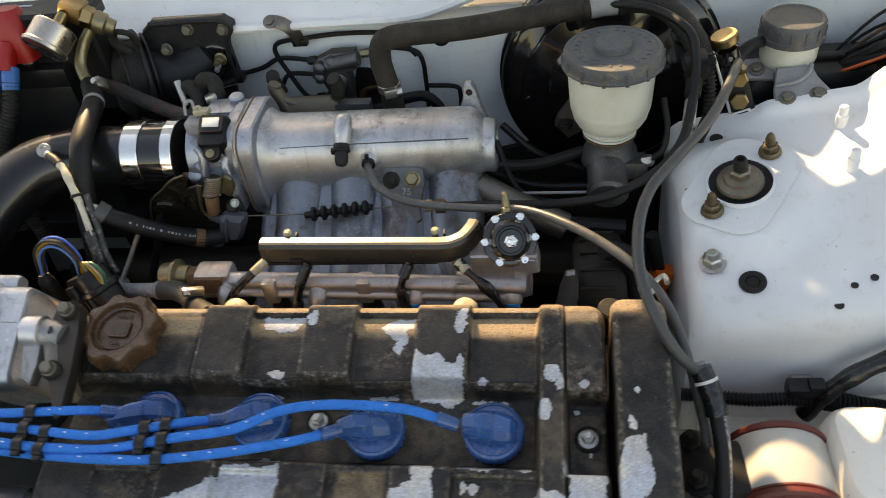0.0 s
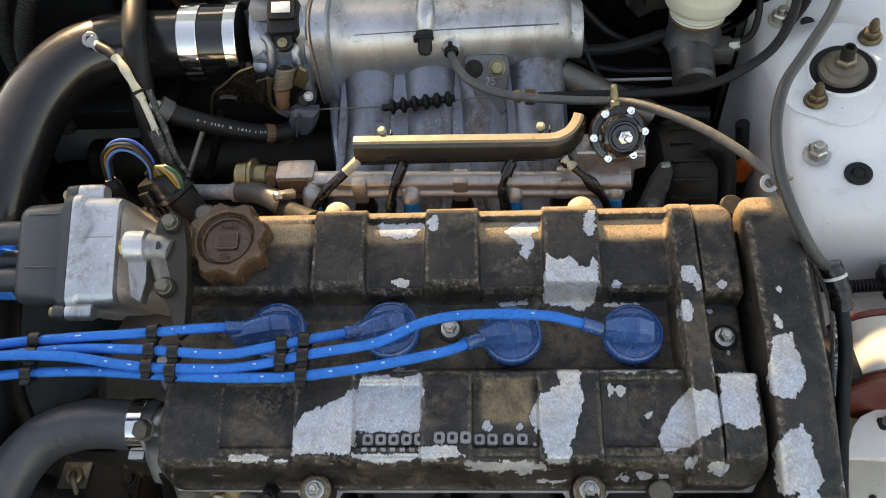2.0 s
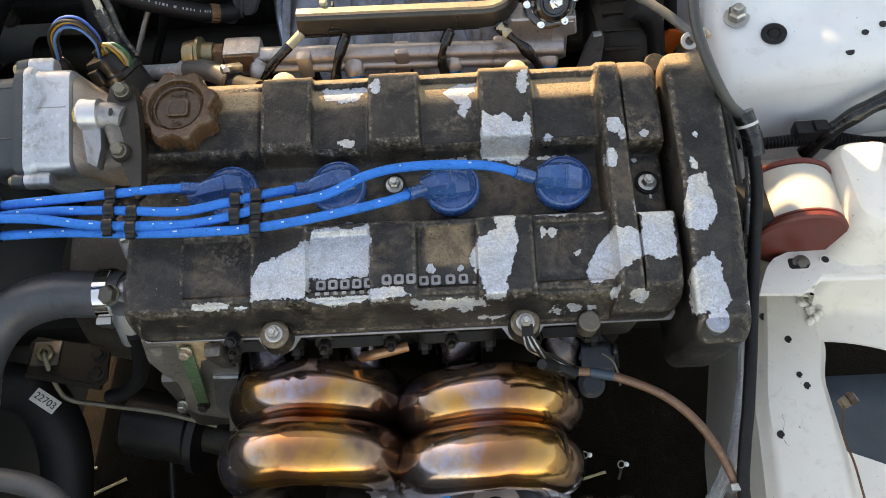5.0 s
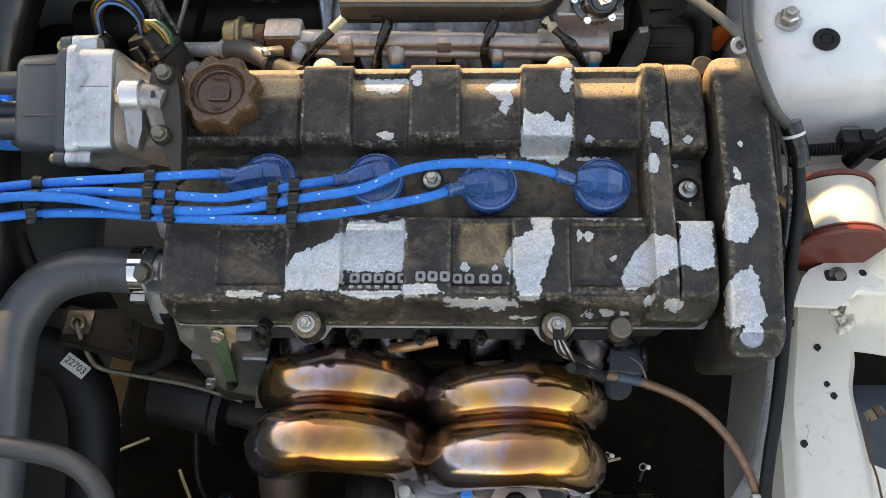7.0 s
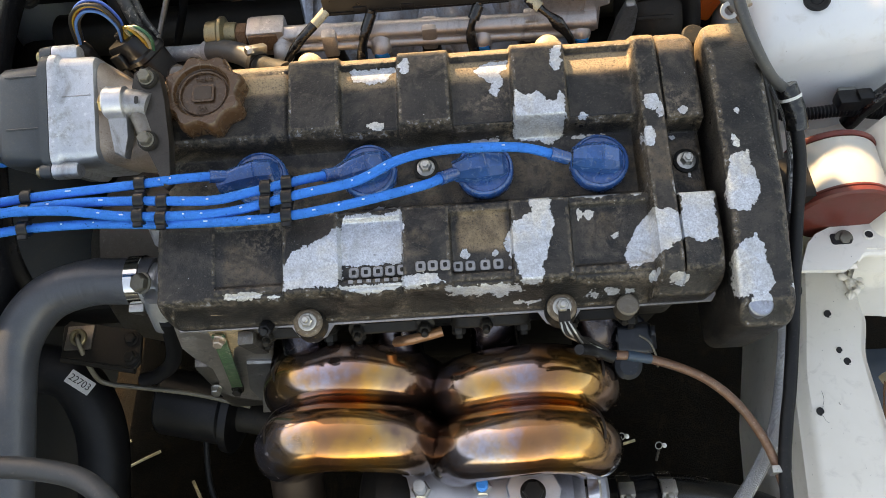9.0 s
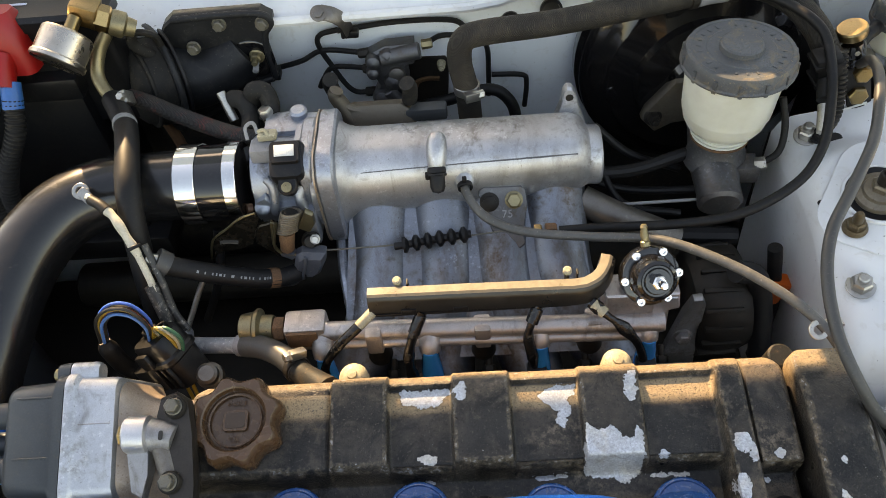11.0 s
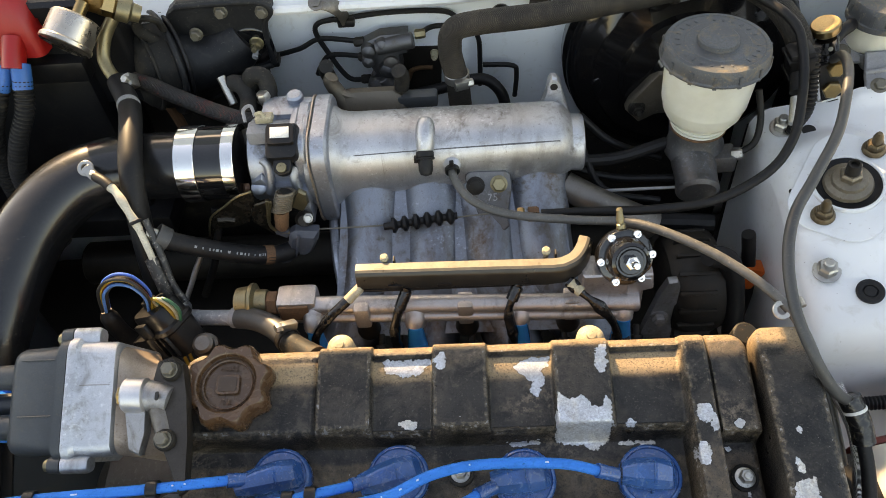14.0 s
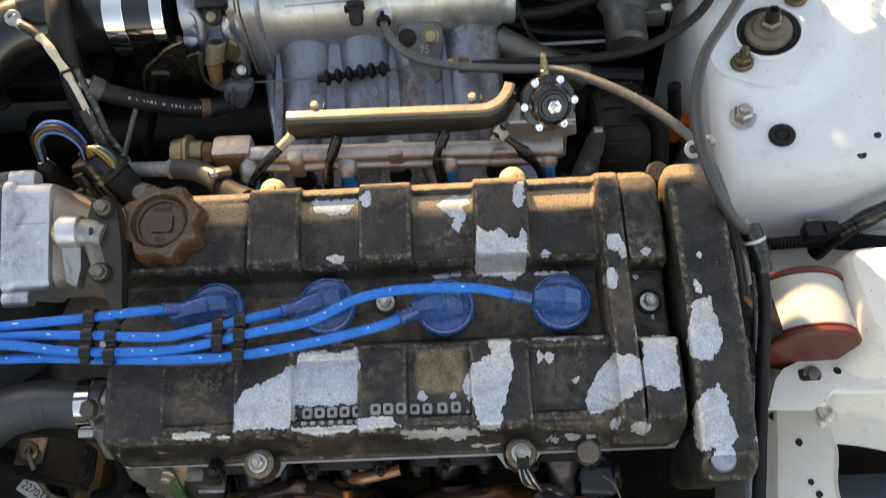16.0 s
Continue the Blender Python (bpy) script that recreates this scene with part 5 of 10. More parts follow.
def separator(x, vs, w):
    """A comb that holds two wires apart."""
    th = thing("wire_separator", "black plastic comb holding ignition wires apart", "wire clip", on_head(x, vs[0], w), "wire separators")
    g = Geo()
    for v in vs:
        g.join(ring(on_head(x - 0.004, v, w), (1, 0, 0), 0.0064, 0.0043, 0.008, 18))
    lo, hi = min(vs), max(vs)
    g.join(box((x, (lo + hi) / 2, w), (0.0075, hi - lo + 0.001 - 0.009, 0.006), TILT_M, 0.001))
    g.join(box((x, lo - 0.007, w + 0.0015), (0.007, 0.004, 0.0035), TILT_M, 0.0008))
    part("comb", g, PLASTIC, th)


separator(-0.224, (-0.016, -0.0295, -0.042, ), 0.0285)
separator(-0.207, (-0.031, -0.0445), 0.0265)
separator(-0.312, (-0.021, -0.032, -0.046), 0.028)
separator(-0.112, (-0.0235, -0.0345, -0.049), 0.0275)
separator(-0.128, (-0.026, -0.038), 0.0275)

# distributor at the end of the head
ds = thing("distributor", "cast aluminium distributor with a grey plastic cap", "distributor", (-0.28, 0.045, 0.85))
DM = basis((-0.218, 0.040, 0.872), (-1, 0, 0), (0, -0.45, 0.89))     # z runs out along the shaft, y up and forward


part("neck", loft([(0.0, rounded(0.072, 0.062, 0.028, 6, -0.0134, 0)), (0.020, rounded(0.074, 0.064, 0.028, 6, -0.0140, 0)), (0.030, rounded(0.074, 0.068, 0.026, 6, -0.0160, 0.0)), (0.038, rounded(0.076, 0.074, 0.022, 6, -0.019, 0.0)), (0.0445, rounded(0.081, 0.083, 0.014, 6, -0.023, 0.0))], DM), surface("tan_oily_casting", (0.40, 0.315, 0.255), 0.34, 0.45, (0.20, 0.125, 0.075), 0.6, vary=0.3, blotch=30), ds, "brown stained casting neck")
DC = (-0.0245, 0.0)
part("housing", loft([(z_, rounded(w_, h_, r_, 6, x_, y_)) for z_, w_, h_, r_, x_, y_ in ((0.0440, 0.076, 0.078, 0.014, -0.023, 0.0), (0.0465, 0.083, 0.086, 0.010, DC[0], 0.001), (0.050, 0.085, 0.088, 0.010, DC[0], 0.0), (0.0735, 0.086, 0.088, 0.010, DC[0], 0.0), (0.0750, 0.090, 0.090, 0.011, DC[0], 0.0), (0.0765, 0.093, 0.092, 0.012, DC[0], 0.0), (0.0825, 0.093, 0.092, 0.012, DC[0], 0.0), (0.0832, 0.091, 0.090, 0.012, DC[0], 0.0))], DM), ALU_PALE, ds)
part("casting_seam", tube([DM @ Vector((-0.034, 0.0443, z_)) for z_ in (0.049, 0.056, 0.064, 0.072)], 0.0004, 6, 2), ALU_MID, ds)
capd = part("cap", loft([(z_, rounded(w_, h_, r_, 6, *DC)) for z_, w_, h_, r_ in ((0.0834, 0.092, 0.091, 0.013), (0.0900, 0.092, 0.091, 0.013), (0.0905, 0.087, 0.080, 0.013), (0.0950, 0.0865, 0.0795, 0.013), (0.0955, 0.084, 0.0735, 0.013), (0.126, 0.081, 0.0715, 0.013), (0.1305, 0.077, 0.067, 0.012), (0.1325, 0.070, 0.060, 0.010))], DM), GREY_PLASTIC, ds, "grey ribbed plastic distributor cap")
for x_ in (-0.0545, -0.0125):
    part("moulded_rib", tube([DM @ Vector((x_, 0.0368, z_)) for z_ in (0.0958, 0.108, 0.122)], 0.0007, 6, 1), GREY_PLASTIC, capd)
for x_, y_, w_ in ((-0.0710, 0.030, 0.016), (0.0230, 0.036, 0.013), (-0.050, -0.046, 0.018)):
    lug = part("ear", loft([(0.0630, rounded(w_ * 0.8, 0.013, 0.005)), (0.0660, rounded(w_, 0.016, 0.006)), (0.0828, rounded(w_, 0.016, 0.006))], DM @ Matrix.Translation((x_, y_, 0))), ALU_PALE, ds)
    part("cap_ear", loft([(0.0836, rounded(w_, 0.016, 0.006)), (0.0930, rounded(w_ * 0.9, 0.014, 0.005))], DM @ Matrix.Translation((x_, y_, 0))), GREY_PLASTIC, ds)
    part("screw", lathe([(0.0046, 0), (0.0046, 0.004), (0.003, 0.005)], DM @ Vector((x_, y_, 0.093)), DM.to_3x3() @ Vector((0, 0, 1)), 12), GOLD_ZINC, lug)
for k, (x_, y_) in enumerate(((-0.044, 0.018), (-0.006, 0.018), (-0.044, -0.020), (-0.006, -0.020), (-0.024, -0.001))):
    tw_ = part("tower", lathe([(0.010, 0), (0.0095, 0.030), (0.008, 0.031)], DM @ Vector((x_, y_, 0.1315)), DM.to_3x3() @ Vector((0, 0, 1)), 18), GREY_PLASTIC, ds)
    part("wire_boot", lathe([(0.0085, 0), (0.0115, 0.004), (0.0105, 0.020), (0.0075, 0.034), (0.005, 0.036)], DM @ Vector((x_, y_, 0.158)), DM.to_3x3() @ Vector((0, -0.25, 1)), 18), BLUE_WIRE, tw_, "blue rubber wire boot")
LUG = Matrix.Translation((0, 0.03, 0.911)) @ Matrix.Rotation(radians(20), 4, "X") @ Matrix.Translation((0, -0.03, 0))
bracket = part("clamp_lug", plate([(-0.2330, 0.058), (-0.2310, 0.070), (-0.2200, 0.074), (-0.2110, 0.068), (-0.2060, 0.045), (-0.2020, 0.010), (-0.2010, -0.022), (-0.2060, -0.026), (-0.2130, -0.010), (-0.2200, 0.004), (-0.2210, 0.020), (-0.2240, 0.040)], 0.012, LUG, 0.003), surface("oily_dark_lug", (0.048, 0.041, 0.035), 0.34, 0.6, (0.035, 0.026, 0.02), 0.7, blotch=60), ds)
for bx, by in ((-0.2190, 0.062), (-0.2185, 0.012)):
    part("bolt_pad", lathe([(0.0080, 0), (0.0076, 0.004), (0.0068, 0.005)], LUG @ Vector((bx, by, 0.011)), LUG.to_3x3() @ Vector((0, 0, 1)), 24), DARK_STEEL, bracket)
    bolt(bracket, LUG @ Vector((bx, by, 0.0155)), LUG.to_3x3() @ Vector((0, 0, 1)), 0.0052, 0.0060, DULL_STEEL, 1.15)
part("pivot", lathe([(0.0110, 0), (0.0128, 0.001), (0.0128, 0.0150), (0.0116, 0.0165), (0.0, 0.0165)], (-0.2360, 0.0405, 0.926), (-1, 0, 0.04), 32), ALU_CLEAN, bracket, "bright machined clamp barrel")
part("pivot_foot", plate([(-0.0085, 0.010), (0.0085, 0.010), (0.0080, -0.014), (0.0035, -0.030), (-0.0045, -0.026)], 0.012, basis((-0.2440, 0.034, 0.912), (0, -0.55, 0.83), (0, 0.83, 0.55)), 0.002), ALU_MID, bracket)
part("pivot_arm", tube([(-0.2355, 0.0410, 0.924), (-0.2270, 0.0400, 0.924), (-0.2190, 0.0380, 0.923)], lambda t: 0.0115 - 0.002 * t, 24, 4), ALU_MID, bracket)
part("arm_web", tube([(-0.2290, 0.036, 0.920), (-0.2240, 0.024, 0.916), (-0.2185, 0.010, 0.911)], lambda t: 0.0080 - 0.001 * t, 18, 5), ALU_DARK, bracket)
part("slot_hole", plate(rounded(0.0030, 0.0065, 0.0014), 0.0008, basis((-0.2245, 0.0345, 0.9345), (0, -0.3, 0.95), (0, 1, 0)), 0.0002), BLACK_INK, bracket)
part("brass_plug", hexagon((-0.2522, 0.0405, 0.9265), (-1, 0, 0.05), 0.0068, 0.0055), BRASS, bracket)

# ---- intake side ----
im = thing("intake_manifold", "dull cast aluminium intake manifold with plenum and runners", "intake manifold", (0, 0.25, 0.78))


def plenum_rows():
    """Cross-sections along the plenum: squarish-round, tapering to a short round end."""
    rows = []
    for x, r, y0, z0, p in ((-0.126, 0.0468, 0.3085, 0.9085, 2.6), (-0.121, 0.0436, 0.3095, 0.9084, 2.5), (-0.116, 0.0405, 0.3104, 0.9083, 2.4), (-0.109, 0.0384, 0.3110, 0.9082, 2.4), (-0.098, 0.0373, 0.3112, 0.9083, 2.5), (-0.02, 0.0362, 0.3123, 0.9093, 2.5), (0.070, 0.0342, 0.3138, 0.9104, 2.5), (0.086, 0.0335, 0.3140, 0.9106, 2.5),
                            (0.094, 0.0312, 0.3140, 0.9100, 2.4), (0.0985, 0.0284, 0.3138, 0.9085, 2.2), (0.1010, 0.0272, 0.3136, 0.9070, 2.0), (0.1105, 0.0272, 0.3136, 0.9060, 2.0), (0.1122, 0.0258, 0.3136, 0.9060, 2.0), (0.1125, 0.0215, 0.3136, 0.9060, 2.0), (0.1095, 0.0205, 0.3136, 0.9060, 2.0)):
        o = []
        for k in range(48):
            c, d = math.cos(2 * math.pi * k / 48), math.sin(2 * math.pi * k / 48)
            s_ = r / (abs(c) ** p + abs(d) ** p) ** (1 / p)
            o.append((y0 + s_ * c, z0 + s_ * d))
        rows.append((x, o))
    return rows


g = Geo()
rows_ = plenum_rows()
for x, o in rows_:
    g.v += [Vector((x, y, z)) for y, z in o]
for i in range(len(rows_) - 1):
    g.f += [[i * 48 + k, i * 48 + (k + 1) % 48, (i + 1) * 48 + (k + 1) % 48, (i + 1) * 48 + k] for k in range(48)]
g.f += [list(range(48)), list(range(len(rows_) * 48 - 48, len(rows_) * 48))]
part("plenum", g, ALU_PLENUM, im)
part("casting_seam", tube([(-0.1090, 0.2795, 0.9325), (-0.098, 0.2806, 0.9329), (-0.02, 0.2829, 0.9336), (0.06, 0.2853, 0.9334), (0.088, 0.2868, 0.9327)], 0.0008, 6, 3), ALU_SPECKLED, im)
fl = rounded(0.094, 0.104, 0.024, 8, 0, 0)
part("throttle_flange", plate(fl, 0.0162, basis((-0.122, 0.306, 0.909), (-1, 0, 0)), 0.002), ALU_PITTED, im)
part("gasket", plate([(x * 1.004, y * 1.004) for x, y in fl], 0.0018, basis((-0.1382, 0.306, 0.909), (-1, 0, 0)), 0.0003), ALU_TAN, im, "thin tan paper gasket")
part("flange_web", tube([(-0.132, 0.292, 0.87), (-0.129, 0.245, 0.845), (-0.122, 0.205, 0.815), (-0.115, 0.18, 0.79)], 0.0055, 10), ALU_PITTED, im)
RUN = ((-0.093, -0.126), (-0.034, -0.042), (0.018, 0.042), (0.068, 0.122))
for a_, b_ in RUN:
    part("runner", tube([(a_, 0.312, 0.885), (a_, 0.288, 0.868), (a_ * 0.98 + b_ * 0.02, 0.262, 0.848), (a_ * 0.9 + b_ * 0.1, 0.232, 0.828), (a_ * 0.55 + b_ * 0.45, 0.198, 0.800), (b_, 0.160, 0.772), (b_, 0.11, 0.74)], lambda t: 0.0315 - 0.005 * t, 24, 6, flat=1.0), ALU_RUNNER, im)
part("runner_web", solid_sheet(lambda u, v: Vector((-0.120 + 0.21 * u + 0.02 * v * (u - 0.5), 0.282 - 0.115 * v, 0.8865 - 0.080 * v)), 16, 8, (0, 0.012, -0.012)), ALU_RUNNER, im)
part("head_flange", box((0, 0.118, -0.122), (0.345, 0.014, 0.06), TILT_M, 0.003), ALU_DARK, im)
for x_ in (-0.148, -0.084, 0.0, 0.084, 0.15):
    bolt(im, on_head(x_, 0.127, -0.107), (0, 0.7, 0.6), 0.006, 0.008, DARK_STEEL, 1.4, 0.01, "stud")
# ear on the far right of the plenum, vacuum boss with capped nipple, cover plate
part("ear", plate([(0.0700, 0.9180), (0.0755, 0.9340), (0.0795, 0.9468), (0.0808, 0.9590), (0.0840, 0.9632), (0.0885, 0.9620), (0.0925, 0.9560), (0.0965, 0.9380), (0.1030, 0.9180)], 0.011, Matrix.Translation((0, 0.350, 0)) @ Matrix.Rotation(radians(90), 4, "X"), 0.0025), ALU_PLENUM, im)
part("ear_hole", lathe([(0.0036, 0), (0.0036, 0.0006), (0, 0.0004)], (0.0862, 0.3392, 0.9530), (0, -1, 0.02), 18), DARK_STEEL, im, "dark bolt hole")
nip = part("vacuum_boss", tube([(-0.0335, 0.2960, 0.9550), (-0.0335, 0.2900, 0.9545), (-0.0338, 0.2830, 0.9500), (-0.0345, 0.2760, 0.9420), (-0.0350, 0.2720, 0.9370)], lambda t: 0.0056 + 0.0034 * math.sin(math.pi * min(1.0, 0.10 + t * 0.90)) ** 0.7, 20, 5), ALU_PLENUM, im)
part("rubber_cap", lathe([(0.0078, 0), (0.0082, 0.002), (0.0082, 0.005), (0.0066, 0.0062), (0.0066, 0.017), (0.0050, 0.021), (0, 0.0225)], (-0.0350, 0.2735, 0.9400), (0.02, -0.72, -0.66), 20), RUBBER, nip, "black rubber vacuum cap")
part("cap_clip", ring((-0.0350, 0.2695, 0.9360), (0.02, -0.72, -0.66), 0.0088, 0.0076, 0.0018), RUBBER, nip)
part("clip_ear", box((-0.0430, 0.2680, 0.9360), (0.004, 0.005, 0.006), None, 0.001), RUBBER, nip)
plm = basis((0.024, 0.2660, 0.8880), (0, -0.78, 0.62), (0, 0.6, 0.8))
pl = part("cover_plate", plate([(-0.0246, 0.0170), (-0.0240, 0.0205), (-0.0200, 0.0237), (0.0136, 0.0225), (0.0181, 0.0191), (0.0189, 0.0070), (0.0137, -0.0212), (0.0154, -0.0299), (0.0102, -0.0345), (-0.0062, -0.0291), (-0.0143, -0.0156), (-0.0217, 0.0083)], 0.005, plm, 0.0015), ALU_SPECKLED, im, "cast cover plate with a stamped number")
bolt(pl, plm @ Vector((0.0068, 0.0106, 0.005)), (0, -0.78, 0.62), 0.0068, 0.006, GOLD_ZINC, 1.2)
bolt(pl, plm @ Vector((-0.0150, 0.0099, 0.005)), (0, -0.78, 0.62), 0.0062, 0.003, DARK_STEEL, 1.4)
lettering("75", 0.010, plm @ Matrix.Translation((0.0005, -0.0020, 0.0051)), 0.0003, ALU_MID, pl, "stamped_number")

# throttle body
tb = thing("throttle_unit", "cast aluminium throttle body with spring and lever", "throttle body", (-0.175, 0.30, 0.87))
TX = Vector((-1, 0, 0))
TBC = Vector((-0.140, 0.300, 0.921))
part("barrel", lathe([(0.043, 0), (0.043, 0.004), (0.036, 0.008), (0.0335, 0.018), (0.0335, 0.045), (0.0355, 0.048), (0.0355, 0.056), (0.031, 0.058)], TBC, TX, 40), ALU_PITTED, tb)
part("flange", plate([(0.8 * x, 0.8 * y) for x, y in fl], 0.012, basis(TBC, TX), 0.002), ALU_PITTED, tb)
part("lower_boss", box((-0.170, 0.272, 0.908), (0.038, 0.024, 0.020), None, 0.006), ALU_PITTED, tb)
part("side_web", box((-0.149, 0.268, 0.896), (0.010, 0.034, 0.040), None, 0.004), ALU_PITTED, tb)
part("side_web", box((-0.190, 0.275, 0.905), (0.010, 0.026, 0.030), None, 0.004), ALU_PITTED, tb)
bolt(tb, (-0.1475, 0.2806, 0.887), (0, -0.5, 0.6), 0.0055, 0.004, STEEL, 1.3)
part("rib", tube([(-0.183, 0.272, 0.925), (-0.170, 0.268, 0.930), (-0.152, 0.266, 0.932)], 0.0035, 10, 4), ALU_PITTED, tb)
part("upper_block", box((-0.170, 0.334, 0.944), (0.040, 0.030, 0.020), None, 0.005), ALU_PITTED, tb)
part("upper_lug", lathe([(0.008, 0), (0.008, 0.010), (0.006, 0.012), (0, 0.012)], (-0.158, 0.340, 0.950), (0, -0.1, 1), 18), ALU_PITTED, tb)
part("upper_block", box((-0.150, 0.322, 0.940), (0.022, 0.046, 0.030), None, 0.006), ALU_PITTED, tb)
part("port_nut", hexagon((-0.188, 0.346, 0.948), (-0.2, 0, 1), 0.007, 0.012), STEEL, tb)
part("lower_flange", plate([(-0.1963, 0.9236), (-0.1853, 0.9298), (-0.1808, 0.9225), (-0.1859, 0.9051), (-0.1969, 0.8980), (-0.2001, 0.9061)], 0.012, Matrix.Translation((0, 0.274, 0)) @ Matrix.Rotation(radians(90), 4, "X"), 0.003), ALU_PITTED, tb)
part("screw_boss", lathe([(0.0075, 0), (0.0070, 0.006), (0.0055, 0.007), (0, 0.007)], (-0.1913, 0.2660, 0.9132), (0.1, -0.8, 0.6), 20), ALU_PITTED, tb)
part("cast_web", tube([(-0.1818, 0.2680, 0.9450), (-0.1772, 0.2650, 0.9403), (-0.1775, 0.2620, 0.9262), (-0.1800, 0.2600, 0.9108)], 0.0040, 12, 5), ALU_PITTED, tb)
part("cast_web", tube([(-0.1519, 0.2680, 0.9358), (-0.1552, 0.2630, 0.9262), (-0.1538, 0.2600, 0.9141)], 0.0050, 12, 5), ALU_PITTED, tb)
part("side_screw", lathe([(0.0048, 0), (0.0044, 0.005), (0, 0.006)], (-0.2029, 0.2680, 0.9107), (-0.8, -0.4, 0.4), 14), COPPER_WIRE, tb)
# position sensor with its grey plug
sn = thing("throttle_position_sensor", "small black plastic sensor with a grey plug", "sensor", (-0.160, 0.275, 0.945))
SM = basis((-0.161, 0.275, 0.958), (0.0, -0.52, 0.85), (0, 1, 0.5))
part("body", loft([(-0.014, rounded(0.030, 0.034, 0.005)), (0.002, rounded(0.030, 0.034, 0.005)), (0.006, rounded(0.027, 0.031, 0.004)), (0.0065, rounded(0.025, 0.020, 0.003, 5, 0, 0.005)), (0.0105, rounded(0.024, 0.018, 0.003, 5, 0, 0.005))], SM), PLASTIC, sn)
part("tab", plate(rounded(0.016, 0.020, 0.007), 0.008, SM @ Matrix.Translation((0.0, -0.020, -0.006)), 0.001), PLASTIC, sn)
part("screw", lathe([(0.0045, 0), (0.0045, 0.002), (0.002, 0.003)], SM @ Vector((0.0, -0.024, 0.002)), SM.to_3x3() @ Vector((0, 0, 1)), 16), GOLD_ZINC, sn)
part("label", box((0, 0.006, 0.0106), (0.017, 0.010, 0.0008), SM, 0.0002), WHITE_LABEL, sn, "blank foil label catching the sun")
part("plug", box((-0.1840, 0.2900, 0.9580), (0.020, 0.018, 0.014), Matrix.Identity(4), 0.0025), GREY_CONNECTOR, sn, "grey plastic plug")
part("plug_clip", box((-0.178, 0.297, 0.969), (0.016, 0.010, 0.006), Matrix.Identity(4), 0.0015), CREAM_TAPE, sn)
part("white_wire", tube([(-0.1760, 0.2930, 0.9700), (-0.1800, 0.2980, 0.9740), (-0.1860, 0.2990, 0.9720)], 0.0016, 8, 4), CREAM_TAPE, sn)
part("plug_loop", tube([(-0.196, 0.296, 0.966), (-0.197, 0.303, 0.974), (-0.190, 0.305, 0.977), (-0.187, 0.300, 0.969)], 0.0016, 8), GREY_CONNECTOR, sn)
# return spring and linkage
lk = thing("throttle_linkage", "bronze coloured throttle lever bracket with coil spring", "throttle linkage", (-0.17, 0.25, 0.87))
SP0, SP1, SP2 = Vector((-0.1614, 0.2470, 0.9246)), Vector((-0.1692, 0.2410, 0.9065)), Vector((-0.1727, 0.2400, 0.8868))
SPX = (SP1 - SP0).normalized()
SPU = Vector((1, 0, 0))
SPV = SPX.cross(SPU)
BRONZE = surface("bronze_plated_steel", (0.050, 0.042, 0.033), 0.26, 0.85, (0.035, 0.027, 0.02), 0.5, blotch=60)
OLIVE_ZINC = surface("olive_gold_zinc", (0.17, 0.145, 0.090), 0.30, 0.85, (0.10, 0.08, 0.05), 0.4, blotch=90)
UPR = Matrix.Translation((0, 0.246, 0)) @ Matrix.Rotation(radians(90), 4, "X")
part("spring", tube([SP0.lerp(SP1, k / 120) + (SPU * math.cos(k * math.pi / 6) + SPV * math.sin(k * math.pi / 6)) * 0.0088 for k in range(121)], 0.0012, 6, 1), BROWN_STEEL, lk, "brown coil spring")
part("spindle", rod(SP0, SP1, 0.0066, 18), DARK_STEEL, lk)
part("bush", lathe([(0.0066, 0), (0.0070, 0.002), (0.0070, 0.010), (0.0060, 0.011), (0.0064, 0.013), (0.0064, 0.021), (0.0050, 0.023), (0, 0.023)], SP1, (SP2 - SP1).normalized(), 22), RUST, lk)
part("end_screw", lathe([(0.0042, 0), (0.0040, 0.002), (0.0012, 0.0024)], SP2 + Vector((0, -0.001, 0.001)), (0, -0.7, 0.7), 14), BRASS, lk)
part("cable_arm", plate([(-0.2397, 0.8961), (-0.2338, 0.9036), (-0.2201, 0.9131), (-0.2062, 0.9243), (-0.1914, 0.9300), (-0.1906, 0.9212), (-0.1966, 0.9063), (-0.2025, 0.8909), (-0.2149, 0.8858), (-0.2332, 0.8835), (-0.2389, 0.8686), (-0.2454, 0.8676), (-0.2454, 0.8747), (-0.2391, 0.8825), (-0.2403, 0.8881)], 0.003, UPR, 0.0006), BRONZE, lk)
part("arm_fold", tube([(-0.2446, 0.2415, 0.8763), (-0.2409, 0.2415, 0.8898), (-0.2347, 0.2415, 0.9027), (-0.2194, 0.2415, 0.9146), (-0.2055, 0.2415, 0.9258), (-0.1908, 0.2415, 0.9314)], 0.0011, 8, 4), OLIVE_ZINC, lk)
part("arm_step", tube([(-0.2313, 0.2425, 0.8961), (-0.2229, 0.2425, 0.8966), (-0.2151, 0.2425, 0.8950)], 0.0026, 8, 4, flat=0.5), BRONZE, lk)
part("cam_plate", plate([(-0.1966, 0.9082), (-0.1906, 0.9172), (-0.1781, 0.9209), (-0.1755, 0.9170), (-0.1823, 0.8981), (-0.1826, 0.8861), (-0.1753, 0.8793), (-0.1626, 0.8785), (-0.1573, 0.8816), (-0.1595, 0.8755), (-0.1694, 0.8729), (-0.1817, 0.8759), (-0.1918, 0.8875), (-0.1987, 0.8952)], 0.005, Matrix.Translation((0, 0.244, 0)) @ Matrix.Rotation(radians(90), 4, "X"), 0.0012), BRONZE, lk)
